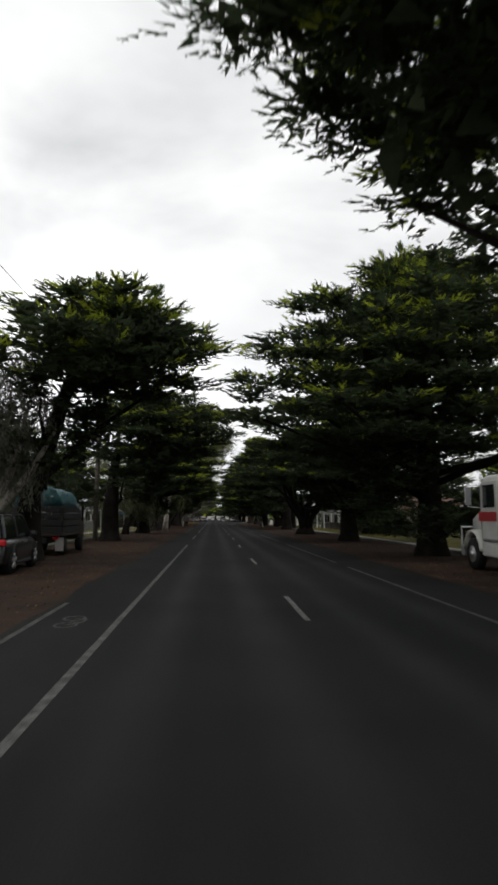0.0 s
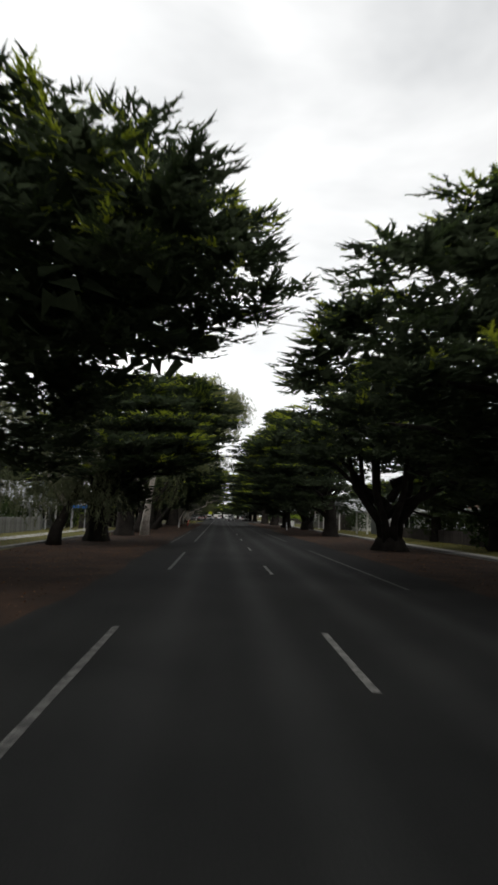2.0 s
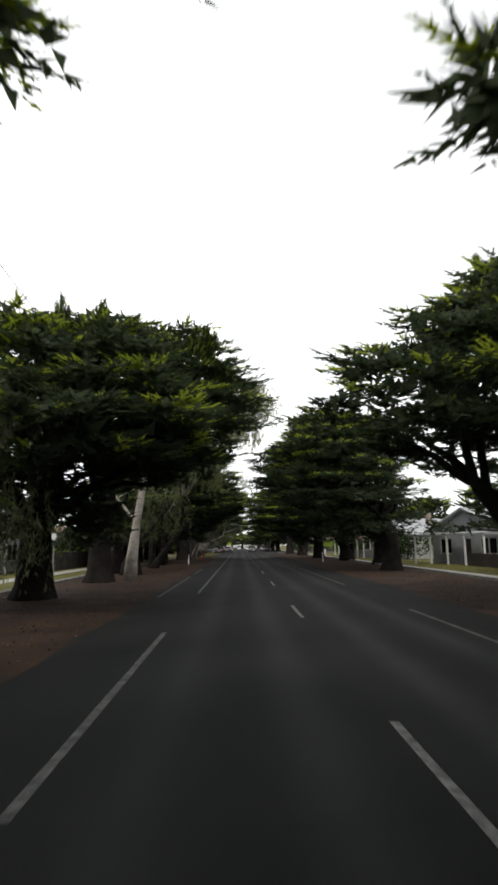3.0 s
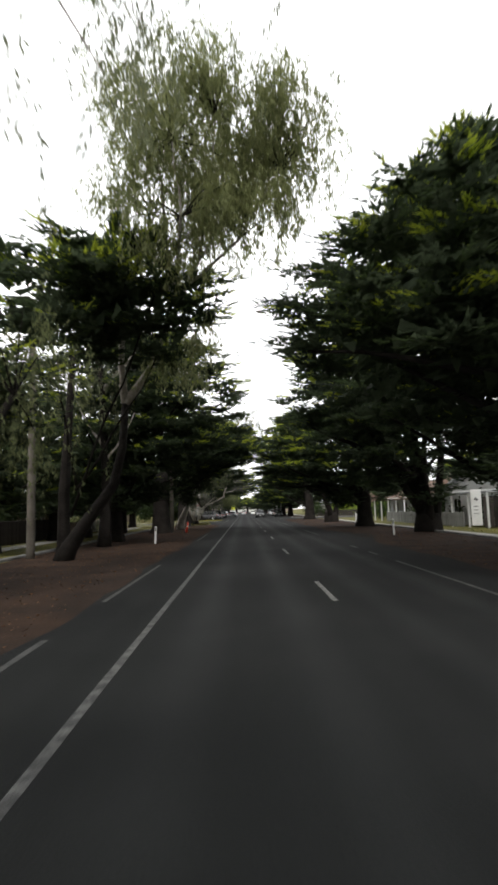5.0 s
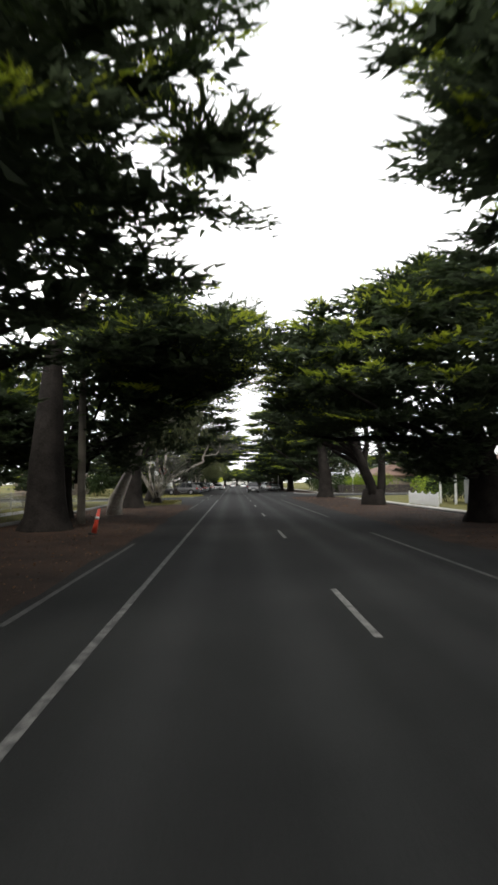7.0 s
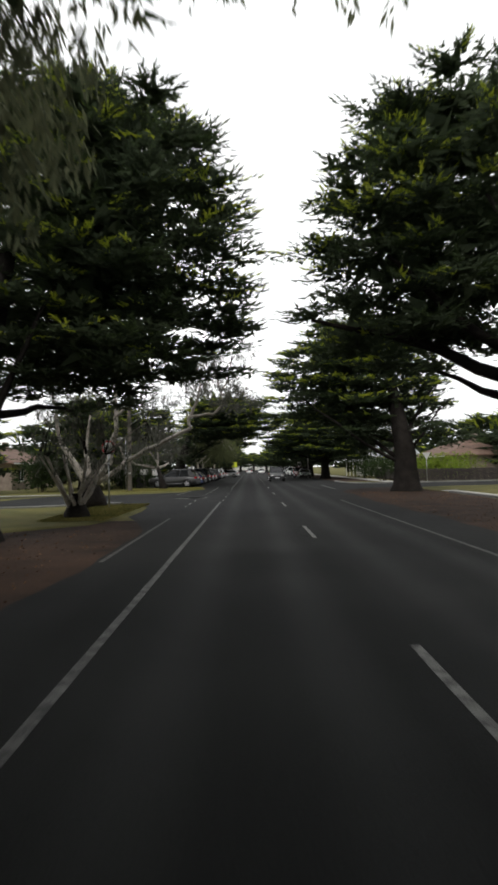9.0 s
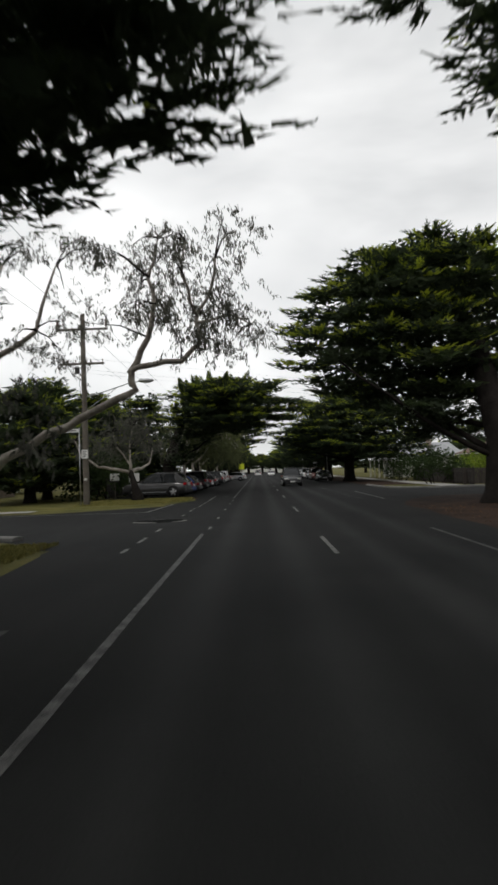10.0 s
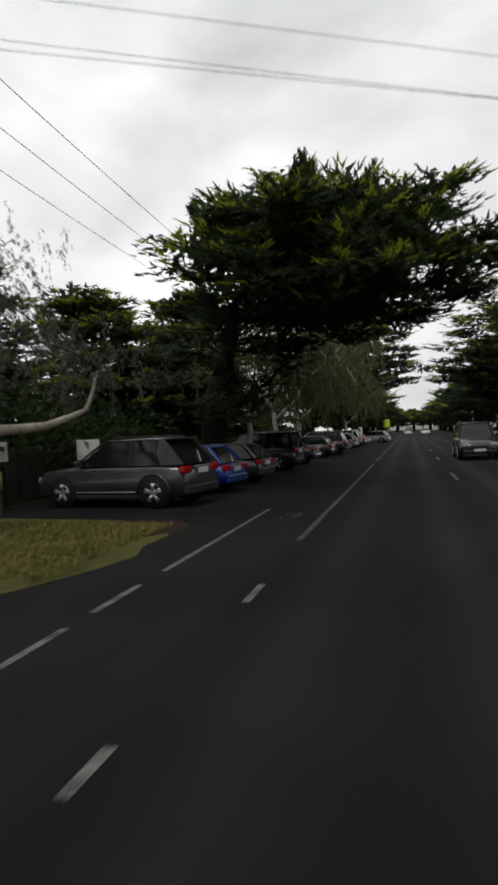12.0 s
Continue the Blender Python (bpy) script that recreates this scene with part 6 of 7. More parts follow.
                for dn in (-0.14, 0.14):
                    rim.tube([(cx, cy + wr * 0.15 * math.cos(an), cz + wr * 0.15 * math.sin(an)), (cx + 0.006 * sx, cy + wr * 0.64 * math.cos(an + dn), cz + wr * 0.64 * math.sin(an + dn))], [0.035, 0.03], 6)
            rim.tube([(sx * (hw + 0.0), wy, wr), (sx * (hw + 0.02), wy, wr)], [wr * 0.68, wr * 0.62], 24, caps=False)
            part("rim", smooth(rim), M["alloy"], wheel, "five-spoke alloy rim")
    part("rear_bumper", Shape().rbox((-hw + 0.1, y0 - 0.05, 0.32), (hw - 0.1, y0 + 0.14, 0.56), 0.05), M["black_steel"] if style in ("wagon", "four_wheel_drive", "sport_utility") else paint, t)
    part("number_plate", Shape().rbox((-0.26, y0 - 0.03, belt - 0.27), (0.26, y0 + 0.0, belt - 0.13), 0.006), M["white"], t, "pale blank number plate")
    part("tailgate_trim", Shape().rbox((-0.45, y0 - 0.02, belt - 0.11), (0.45, y0 + 0.02, belt - 0.07), 0.008), M["alloy"], t)
    part("grille", Shape().rbox((-0.42, -y0 - 0.06, 0.5), (0.42, -y0 + 0.02, belt - 0.38), 0.03), M["black_steel"], t)
    part("front_bumper", Shape().rbox((-hw + 0.18, -y0 - 0.14, 0.3), (hw - 0.18, -y0 + 0.03, 0.5), 0.05), paint, t)
    part("front_plate", Shape().rbox((-0.26, -y0 + 0.02, 0.42), (0.26, -y0 + 0.04, 0.54), 0.004), M["white"], t, "pale blank number plate")
    if style in ("wagon", "four_wheel_drive", "sport_utility"):
        for sx in (-1, 1):
            part("roof_rail", Shape().tube([(sx * (hw - 0.32), b + 0.15, zr + 0.03), (sx * (hw - 0.32), b + 0.3, zr + 0.09), (sx * (hw - 0.32), c - 0.3, zr + 0.09), (sx * (hw - 0.32), c - 0.15, zr + 0.03)], [0.018] * 4, 6), M["black_steel"], t)
        part("spoiler", Shape().rbox((-hw + 0.3, b - 0.22, zr - 0.02), (hw - 0.3, b + 0.05, zr + 0.03), 0.02), paint, t)
    part("rear_wiper", Shape().tube([(0.02, a - 0.02, zb + 0.03), (0.34, (a + b) / 2 - 0.07, (zb + zr) / 2)], [0.012, 0.01], 5), M["dull_white"], t)
    return t


car("sport_utility", M["silver"], -8.95, 186.5, 81, "grey sport utility car with alloy wheels, parked nose-in beside the gum")
car("hatch", M["blue"], -8.6, 189.4, 84, "bright blue hatchback parked nose-in")
car("hatch", M["silver"], -8.4, 192.5, 85, "silver hatchback parked nose-in")
car("four_wheel_drive", M["charcoal"], -8.7, 199.2, 86, "dark four-wheel drive parked nose-in under the gums")
car("sedan", M["charcoal"], -8.6, 203.8, 86, "charcoal sedan parked nose-in under the gums")
for i, (st, pt, lab) in enumerate((("hatch", "silver", "silver hatchback"), ("wagon", "charcoal", "charcoal estate car"), ("sedan", "silver", "silver sedan"), ("hatch", "carwhite", "white hatchback"), ("wagon", "carwhite", "white estate car"), ("sedan", "charcoal", "dark sedan"), ("hatch", "maroon", "dark red hatchback"), ("sedan", "carwhite", "white sedan"))):
    car(st, M[pt], -8.3 + 0.2 * (i % 2), 211 + 3.6 * i + (5 if i > 2 else 0), 85, lab + " in the row of nose-in parked cars", "distant parked cars")
car("hatch", M["carwhite"], -5.8, 246.5, 78, "white hatchback reversing out of the parking row", "distant parked cars")
for i, (st, pt, lab) in enumerate((("sedan", "charcoal", "dark sedan"), ("wagon", "maroon", "dark red estate car"), ("hatch", "silver", "silver hatchback"), ("wagon", "carwhite", "white estate car"), ("sedan", "carwhite", "white sedan"), ("four_wheel_drive", "charcoal", "dark four-wheel drive"))):
    car(st, M[pt], 6.9, 221 + 8.5 * i, 180, lab + " parked along the far kerb", "distant parked cars")
car("sedan", M["carwhite"], -1.7, 312, 0, "white car far down the road", "distant cars")
car("sedan", M["carwhite"], 1.7, 296, 180, "white car far down the road", "distant cars")
car("wagon", M["silver"], -1.6, 345, 0, "pale car far down the road", "distant cars")
car("four_wheel_drive", M["charcoal"], 1.8, 204.0, 180, "dark four-wheel drive coming the other way", "traffic")
car("four_wheel_drive", M["charcoal"], -8.7, 21.2, 4, "dark four-wheel drive parked on the dirt shoulder")


def flatbed_truck(x, y, yaw):
    t = thing("truck", "dark stake-bed truck loaded under a teal tarpaulin", "truck", pose(x, y, 0, 0, 0, yaw))
    part("chassis", Shape().rbox((-0.45, -3.0, 0.55), (0.45, 3.0, 0.8), 0.03), M["black_steel"], t)
    part("tray", Shape().rbox((-1.1, -3.0, 0.85), (1.1, 0.9, 1.0), 0.03), M["dark_timber"], t)
    for sx in (-1, 1):
        for k in range(4):
            part("side_board", Shape().rbox((sx * 1.08 - 0.03, -2.95, 1.02 + 0.3 * k), (sx * 1.08 + 0.03, 0.85, 1.27 + 0.3 * k), 0.01), M["black_steel"], t)
    for k in range(4):
        part("tail_board", Shape().rbox((-1.05, -3.0, 1.02 + 0.3 * k), (1.05, -2.94, 1.27 + 0.3 * k), 0.01), M["black_steel"], t)
    s = Shape()
    rings = []
    rr = random.Random(4)
    for i in range(9):
        yy = -2.9 + 3.7 * i / 8
        rings.append([Vector((math.cos(a) * (1.05 + 0.05 * rr.uniform(-1, 1)), yy, 2.15 + (0.42 + 0.12 * rr.uniform(-1, 1)) * max(-0.2, math.sin(a)) + 0.5 * max(0, math.sin(a)))) for a in [math.pi * k / 10 - 0.1 for k in range(12)]])
    s.loft(rings)
    part("tarpaulin", smooth(s), M["teal"], t, "crumpled teal tarpaulin")
    part("cab", smooth(Shape().loft([section(1.05, 1.0, 0.6, 2.3), section(1.6, 1.02, 0.6, 2.4), section(2.5, 1.02, 0.6, 2.3), section(2.95, 0.98, 0.6, 1.5)])), M["charcoal"], t)
    for sx in (-1, 1):
        for wy in (-2.0, 2.1):
            part("wheel", smooth(Shape().disc((sx * 0.9, wy, 0.42), (1, 0, 0), 0.42, 0.3, 22)), M["black"], t)
        part("tail_lamp", Shape().rbox((sx * 0.8 - 0.12, -3.04, 0.72), (sx * 0.8 + 0.12, -2.98, 0.82), 0.01), M["red"], t)
        part("mudflap", Shape().rbox((sx * 0.9 - 0.18, -2.62, 0.2), (sx * 0.9 + 0.18, -2.58, 0.8), 0.008), M["dull_white"], t, "pale mudflap")
    part("pole_load", Shape().tube([(0.6, -3.2, 2.6), (0.6, 1.4, 2.62)], [0.04, 0.04], 6), M["steel"], t)
    return t


flatbed_truck(-9.4, 30.8, 2)


def prime_mover(x, y, yaw):
    """A bonneted white truck. Its nose points along +y."""
    t = thing("truck", "white bonneted truck with a red stripe parked on the verge", "truck", pose(x, y, 0, 0, 0, yaw))
    part("chassis", Shape().rbox((-0.5, -6.5, 0.6), (0.5, 1.2, 0.9), 0.04), M["black_steel"], t)
    cab = part("cab", smooth(Shape().loft([section(-2.2, 1.12, 0.95, 2.95), section(-1.9, 1.16, 0.95, 3.1), section(-0.75, 1.16, 0.95, 3.1), section(-0.3, 1.1, 0.95, 2.95)])), M["dull_white"], t)
    part("bonnet", smooth(Shape().loft([section(-0.35, 0.95, 1.1, 2.05), section(0.5, 0.9, 1.05, 1.98), section(1.15, 0.82, 1.05, 1.8)])), M["dull_white"], t)
    part("windscreen", Shape().loft([[Vector((-0.98, -0.27, 2.05)), Vector((0.98, -0.27, 2.05)), Vector((0.9, -0.27, 2.85)), Vector((-0.9, -0.27, 2.85))], [Vector((-0.98, -0.2, 2.05)), Vector((0.98, -0.2, 2.05)), Vector((0.9, -0.3, 2.85)), Vector((-0.9, -0.3, 2.85))]]), M["glass_dark"], t)
    for sx in (-1, 1):
        door = part("door", Shape().rbox((sx * 1.15 - 0.03, -1.75, 1.05), (sx * 1.15 + 0.03, -0.62, 2.9), 0.02), M["dull_white"], t)
        part("window", Shape().rbox((sx * 1.18 - 0.02, -1.65, 2.05), (sx * 1.18 + 0.012, -0.75, 2.78), 0.02), M["glass_dark"], door)
        part("stripe", Shape().rbox((sx * 1.185 - 0.01, -1.75, 1.62), (sx * 1.185 + 0.008, -0.62, 1.92), 0.005), M["stripe"], door, "red stripe")
        part("cab_stripe", Shape().rbox((sx * 1.16 - 0.02, -0.6, 1.62), (sx * 1.16 + 0.004, -0.34, 1.92), 0.005), M["stripe"], t, "red stripe")
        # fender arched over the front wheel
        rings = []
        for k in range(9):
            a = math.pi * (0.05 + 0.9 * k / 8)
            yy, zz = 0.35 + 0.72 * math.cos(a), 0.55 + 0.72 * math.sin(a)
            rings.append([Vector((sx * 0.72, yy, zz)), Vector((sx * 1.2, yy, zz - 0.02)), Vector((sx * 1.2, yy * 1.0, zz + 0.06)), Vector((sx * 0.72, yy, zz + 0.09))])
        part("fender", smooth(Shape().loft(rings)), M["dull_white"], t)
        w = part("front_wheel", smooth(Shape().disc((sx * 1.02, 0.35, 0.52), (1, 0, 0), 0.52, 0.3, 28)), M["black"], t, "black tyre")
        rim = smooth(Shape().tube([(sx * 1.14, 0.35, 0.52), (sx * 1.18, 0.35, 0.52)], [0.3, 0.27], 24))
        rim.tube([(sx * 1.17, 0.35, 0.52), (sx * 1.24, 0.35, 0.52)], [0.12, 0.09], 14)
        part("rim", rim, M["alloy"], w)
        for wy in (-3.6, -4.9):
            part("rear_wheel", smooth(Shape().disc((sx * 0.95, wy, 0.52), (1, 0, 0), 0.52, 0.5, 24)), M["black"], t)
        part("step", Shape().rbox((sx * 0.95 - 0.2, -1.8, 0.5), (sx * 0.95 + 0.22, -0.45, 0.95), 0.04), M["dull_white"], t)
        part("fuel_tank", Shape().rbox((sx * 0.9 - 0.28, -3.0, 0.5), (sx * 0.9 + 0.28, -1.85, 0.98), 0.08), M["steel"], t)
        part("mirror", Shape().rbox((sx * 1.45 - 0.1, -0.22, 2.15), (sx * 1.45 + 0.1, -0.14, 2.75), 0.02), M["steel"], t)
        part("mirror_arm", Shape().tube([(sx * 1.1, -0.4, 2.8), (sx * 1.45, -0.18, 2.8), (sx * 1.45, -0.18, 2.1), (sx * 1.1, -0.4, 2.05)], [0.018] * 4, 6), M["steel"], t)
    part("bull_bar", Shape().tube([(-1.15, 1.3, 0.45), (-1.15, 1.35, 1.4), (1.15, 1.35, 1.4), (1.15, 1.3, 0.45)], [0.05] * 4, 8), M["steel"], t)
    part("bumper", Shape().rbox((-1.2, 1.1, 0.4), (1.2, 1.3, 0.8), 0.04), M["steel"], t)
    part("exhaust", smooth(Shape().tube([(0.95, -2.35, 0.9), (0.95, -2.35, 3.6)], [0.09, 0.08], 12)), M["steel"], t)
    part("tipper_body", Shape().rbox((-1.2, -8.2, 1.1), (1.2, -2.6, 2.6), 0.05), M["dull_white"], t)
    return t


prime_mover(8.35, 20.6, -3)
crate = thing("wire_crate", "pale wire crate standing by the kerb", "crate", pose(9.0, 30.2, 0, 0, 0, 12))
for k in range(5):
    part("bar", Shape().tube([(-0.3 + 0.15 * k, -0.28, 0), (-0.3 + 0.15 * k, -0.28, 0.72 + 0.05 * math.sin(k))], [0.014] * 2, 5), M["dull_white"], crate)
    part("bar", Shape().tube([(-0.3 + 0.15 * k, 0.28, 0), (-0.3 + 0.15 * k, 0.28, 0.72)], [0.014] * 2, 5), M["dull_white"], crate)
for z in (0.03, 0.36, 0.72):
    part("rail", Shape().tube([(-0.31, -0.28, z), (0.31, -0.28, z), (0.31, 0.28, z), (-0.31, 0.28, z), (-0.31, -0.28, z)], [0.018] * 5, 5), M["dull_white"], crate)
part("panel", Shape().rbox((-0.29, -0.25, 0.02), (0.29, 0.25, 0.5), 0.02), M["grey_fence"], crate)


# ---- gardens: fences, hedges and houses ----
def paling_fence(name, x0, y0, x1, y1, h, mat, label, board=0.11, gap=0.015, scallop=0.0, posts=2.4):
    a, b = Vector((x0, y0, 0)), Vector((x1, y1, 0))
    ln = (b - a).length
    d = (b - a) / ln
    yaw = math.degrees(math.atan2(d.y, d.x))
    t = thing(name, label, "fence", pose(x0, y0, 0, 0, 0, yaw), "garden fences")
    n = int(ln / (board + gap))
    meshes = {}
    for i in range(n):
        u = (i * (board + gap) % posts) / posts
        hh = round(h - scallop * math.sin(math.pi * u), 2)
        if hh not in meshes:
            meshes[hh] = Shape().prism([(0, 0.03), (board, 0.03), (board, hh - 0.03), (board / 2, hh), (0, hh - 0.03)], -0.01, 0.01).mesh("paling", mat)
        p = new("paling", meshes[hh])
        p.parent = t
        p.matrix_local = pose(i * (board + gap), 0, 0)
    for z in (0.2, h - 0.3):
        part("rail", Shape().rbox((0, 0.012, z), (ln, 0.06, z + 0.07), 0.008), mat, t)
    pm = Shape().rbox((-0.05, -0.02, -0.1), (0.05, 0.08, h + 0.06), 0.012).mesh("post", mat)
    for k in range(int(ln / posts) + 1):
        p = new("post", pm)
        p.parent = t
        p.matrix_local = pose(k * posts, 0, 0)
    return t


def bar_fence(x0, y0, x1, y1, h, mat, label, gap=0.13):
    a, b = Vector((x0, y0, 0)), Vector((x1, y1, 0))
    ln = (b - a).length
    yaw = math.degrees(math.atan2((b - a).y, (b - a).x))
    t = thing("steel_fence", label, "fence", pose(x0, y0, 0, 0, 0, yaw), "garden fences")
    bm = Shape().tube([(0, 0, 0.06), (0, 0, h)], [0.011, 0.011], 5).mesh("bar", mat)
    for i in range(int(ln / gap)):
        p = new("bar", bm)
        p.parent = t
        p.matrix_local = pose(i * gap, 0, 0)
    for z in (0.1, h - 0.08):
        part("rail", Shape().rbox((0, -0.015, z), (ln, 0.015, z + 0.035), 0.004), mat, t)
    pm = Shape().rbox((-0.03, -0.03, -0.1), (0.03, 0.03, h + 0.05), 0.006).mesh("post", mat)
    for k in range(int(ln / 2.4) + 1):
        p = new("post", pm)
        p.parent = t
        p.matrix_local = pose(k * 2.4, 0, 0)
    return t


def house(x, y, yaw, w, d, h, walls, roof, label, rise=1.9, porch=False, gable=True, name="house"):
    """A single-storey house; its front looks along -y before it is turned by yaw."""
    t = thing(name, label, "house", pose(x, y, 0, 0, 0, yaw), "houses")
    th = 0.2
    opens = [(-w * 0.3, 1.5, 0.9, 2.1), (w * 0.28, 1.8, 0.9, 2.1)]
    door_x = 0.0
    # front wall in pieces round its openings
    xs = sorted([(-w * 0.3 - 0.75, -w * 0.3 + 0.75, 0.9, 2.1), (-0.5, 0.5, 0.0, 2.1), (w * 0.28 - 0.9, w * 0.28 + 0.9, 0.9, 2.1)])
    cur = -w / 2
    for a, b, lo, hi in xs:
        part("front_wall", Shape().box((cur, -d / 2, -0.1), (a, -d / 2 + th, h)), walls, t)
        if lo > 0:
            part("wall_below_window", Shape().box((a, -d / 2, -0.1), (b, -d / 2 + th, lo)), walls, t)
        part("wall_above_opening", Shape().box((a, -d / 2, hi), (b, -d / 2 + th, h)), walls, t)
        cur = b
    part("front_wall", Shape().box((cur, -d / 2, -0.1), (w / 2, -d / 2 + th, h)), walls, t)
    part("side_wall", Shape().box((-w / 2, -d / 2 + th, -0.1), (-w / 2 + th, d / 2 - th, h)), walls, t)
    part("side_wall", Shape().box((w / 2 - th, -d / 2 + th, -0.1), (w / 2, d / 2 - th, h)), walls, t)
    part("back_wall", Shape().box((-w / 2, d / 2 - th, -0.1), (w / 2, d / 2, h)), walls, t)
    for a, b, lo, hi in (xs[0], xs[2]):
        win = part("window", Shape().box((a, -d / 2 + 0.09, lo), (b, -d / 2 + 0.11, hi)), M["glass_dark"], t)
        for px in (a, (a + b) / 2, b):
            part("frame", Shape().box((px - 0.04, -d / 2 + 0.05, lo), (px + 0.04, -d / 2 + 0.13, hi)), M["white"], win)
        part("sill", Shape().rbox((a - 0.08, -d / 2 - 0.06, lo - 0.09), (b + 0.08, -d / 2 + 0.12, lo), 0.01), M["white"], win)
    door = part("door", Shape().rbox((-0.46, -d / 2 + 0.06, 0.02), (0.46, -d / 2 + 0.11, 2.06), 0.01), M["dark_timber"], t)
    part("handle", Shape().tube([(0.36, -d / 2 + 0.05, 1.0), (0.36, -d / 2 + 0.0, 1.0), (0.26, -d / 2 + 0.0, 1.0)], [0.015] * 3, 6), M["steel"], door)
    o = 0.5
    if gable:
        r = Shape().prism([(-w / 2 - o, h - 0.12), (0, h + rise), (w / 2 + o, h - 0.12), (w / 2 + o, h + 0.04), (0, h + rise + 0.17), (-w / 2 - o, h + 0.04)], -d / 2 - o, d / 2 + o)
        part("gable", Shape().prism([(-w / 2, h), (w / 2, h), (0, h + rise - 0.16)], -d / 2, -d / 2 + 0.12), walls, t)
    else:
        r = Shape().loft([[Vector(p) for p in ((-w / 2 - o, -d / 2 - o, h - 0.08), (w / 2 + o, -d / 2 - o, h - 0.08), (w / 2 + o, d / 2 + o, h - 0.08), (-w / 2 - o, d / 2 + o, h - 0.08))], [Vector(p) for p in ((-w / 2 - o, -d / 2 - o, h + 0.06), (w / 2 + o, -d / 2 - o, h + 0.06), (w / 2 + o, d / 2 + o, h + 0.06), (-w / 2 - o, d / 2 + o, h + 0.06))], [Vector(p) for p in ((-w * 0.22, -0.1, h + rise), (w * 0.22, -0.1, h + rise), (w * 0.22, 0.1, h + rise), (-w * 0.22, 0.1, h + rise))]])
    roof_ob = part("roof", r, roof, t)
    part("chimney", Shape().rbox((w * 0.2, 0.3, h + rise * 0.3), (w * 0.2 + 0.6, 0.9, h + rise + 0.7), 0.03), M["brick"], roof_ob)
    part("gutter", Shape().rbox((-w / 2 - o - 0.1, -d / 2 - o - 0.08, h - 0.14), (w / 2 + o + 0.1, -d / 2 - o + 0.02, h - 0.02), 0.02), M["white"], t)
    if porch:
        part("porch_roof", Shape().prism([(-w / 2, h - 0.3), (w / 2, h - 0.3), (w / 2, h - 0.2), (-w / 2, h - 0.2)], -d / 2 - 2.2, -d / 2 - 0.55), roof, t)
        for k in range(5):
            part("porch_post", Shape().rbox((-w / 2 + 0.1 + (w - 0.35) * k / 4, -d / 2 - 2.15, -0.05), (-w / 2 + 0.24 + (w - 0.35) * k / 4, -d / 2 - 2.01, h - 0.3), 0.015), M["white"], t)
    return t


house(21.5, 96.0, -70, 9, 8, 2.7, M["weatherboard"], M["tin"], "grey weatherboard house with iron gable roof", porch=True)
house(22.0, 68.0, -88, 11, 8, 2.7, M["brick"], M["tile"], "brick house behind the cypresses", gable=False)
house(21.0, 120.0, -85, 12, 8, 2.8, M["dull_white"], M["tin"], "white weatherboard house behind the gate", porch=True)
house(21.5, 143.0, -85, 11, 8, 2.7, M["weatherboard"], M["tile"], "grey house with a verandah behind a white fence", porch=True, gable=False)
house(22.0, 40.0, -90, 11, 8, 2.7, M["brick"], M["tile"], "brick house in deep shade", gable=False)
house(-24.0, 58.0, 88, 11, 8, 2.7, M["brick"], M["tile"], "pale brick house beyond the footpath", gable=False)
house(-24.0, 90.0, 86, 11, 8, 2.7, M["weatherboard"], M["tin"], "grey house beyond the footpath", porch=True)
house(-25.0, 126.0, 88, 11, 8, 2.7, M["brick"], M["tile"], "pale brick house beyond a steel fence", gable=False)
house(-25.0, 32.0, 88, 11, 8, 2.7, M["weatherboard"], M["tin"], "grey house in shade behind the parked truck")
house(25.0, 203.0, -88, 12, 8, 2.7, M["brick"], M["tile"], "brick house behind the bright shrubs", gable=False)
house(22.5, 232.0, -88, 12, 8, 2.8, M["dull_white"], M["tin"], "white house beyond the far corner", porch=True)
house(-30.0, 196.0, 88, 12, 8, 2.8, M["brick"], M["tile"], "brick house behind the cypress hedge", gable=False)
# shops where the avenue reaches the town
for i, (x, y, w, m) in enumerate(((-17, 420, 14, "dull_white"), (17, 425, 14, "brick"), (-16, 450, 12, "brick"), (16, 455, 14, "dull_white"), (0, 640, 30, "dull_white"))):
    house(x, y, 0, w, 12, 4.2, M[m], M["tin"], "pale shop building at the far end of the avenue", rise=2.0, name="shop")

paling_fence("picket_fence", 12.5, 148.0, 12.3, 140.6, 0.95, M["white"], "low white picket fence with dipped panels", scallop=0.12, posts=1.8)
paling_fence("paling_fence", 14.6, 139.8, 14.8, 116.5, 1.1, M["grey_fence"], "weathered grey paling fence")
paling_fence("paling_fence", 16.0, 90.0, 16.0, 52.0, 1.0, M["dark_timber"], "dark timber paling fence in shade")
paling_fence("paling_fence", -17.6, 62.0, -17.6, 84.0, 1.2, M["grey_fence"], "grey paling fence beyond the footpath")
paling_fence("paling_fence", -16.2, 92.5, -16.0, 118.0, 1.5, M["dark_timber"], "dark timber fence beyond the footpath")
bar_fence(-16.4, 120.0, -16.9, 146.0, 1.15, M["grey_fence"], "grey steel bar fence along the garden")
paling_fence("paling_fence", -12.6, 186.2, -12.9, 208.0, 1.7, M["dark_timber"], "dark timber fence in front of the parked cars")
paling_fence("paling_fence", 14.8, 188.5, 15.0, 207.0, 1.3, M["dark_timber"], "dark timber fence under the far shrubs")
paling_fence("paling_fence", 14.6, 190.0, 36.0, 190.0, 1.3, M["dark_timber"], "dark timber fence along the far side street")

for x, y, sd in ((-13.4, 184.6, 81), (-13.2, 189.4, 82), (-13.4, 194.4, 83), (-20.0, 180.5, 84)):
    shrub(x, y, 1.5, 2.6, 3.4, sd, M["hedge"], "dense dark hedge behind the parked cars", name="hedge", category="hedge", n=1700, leaf=0.24, group="hedges behind the cars")
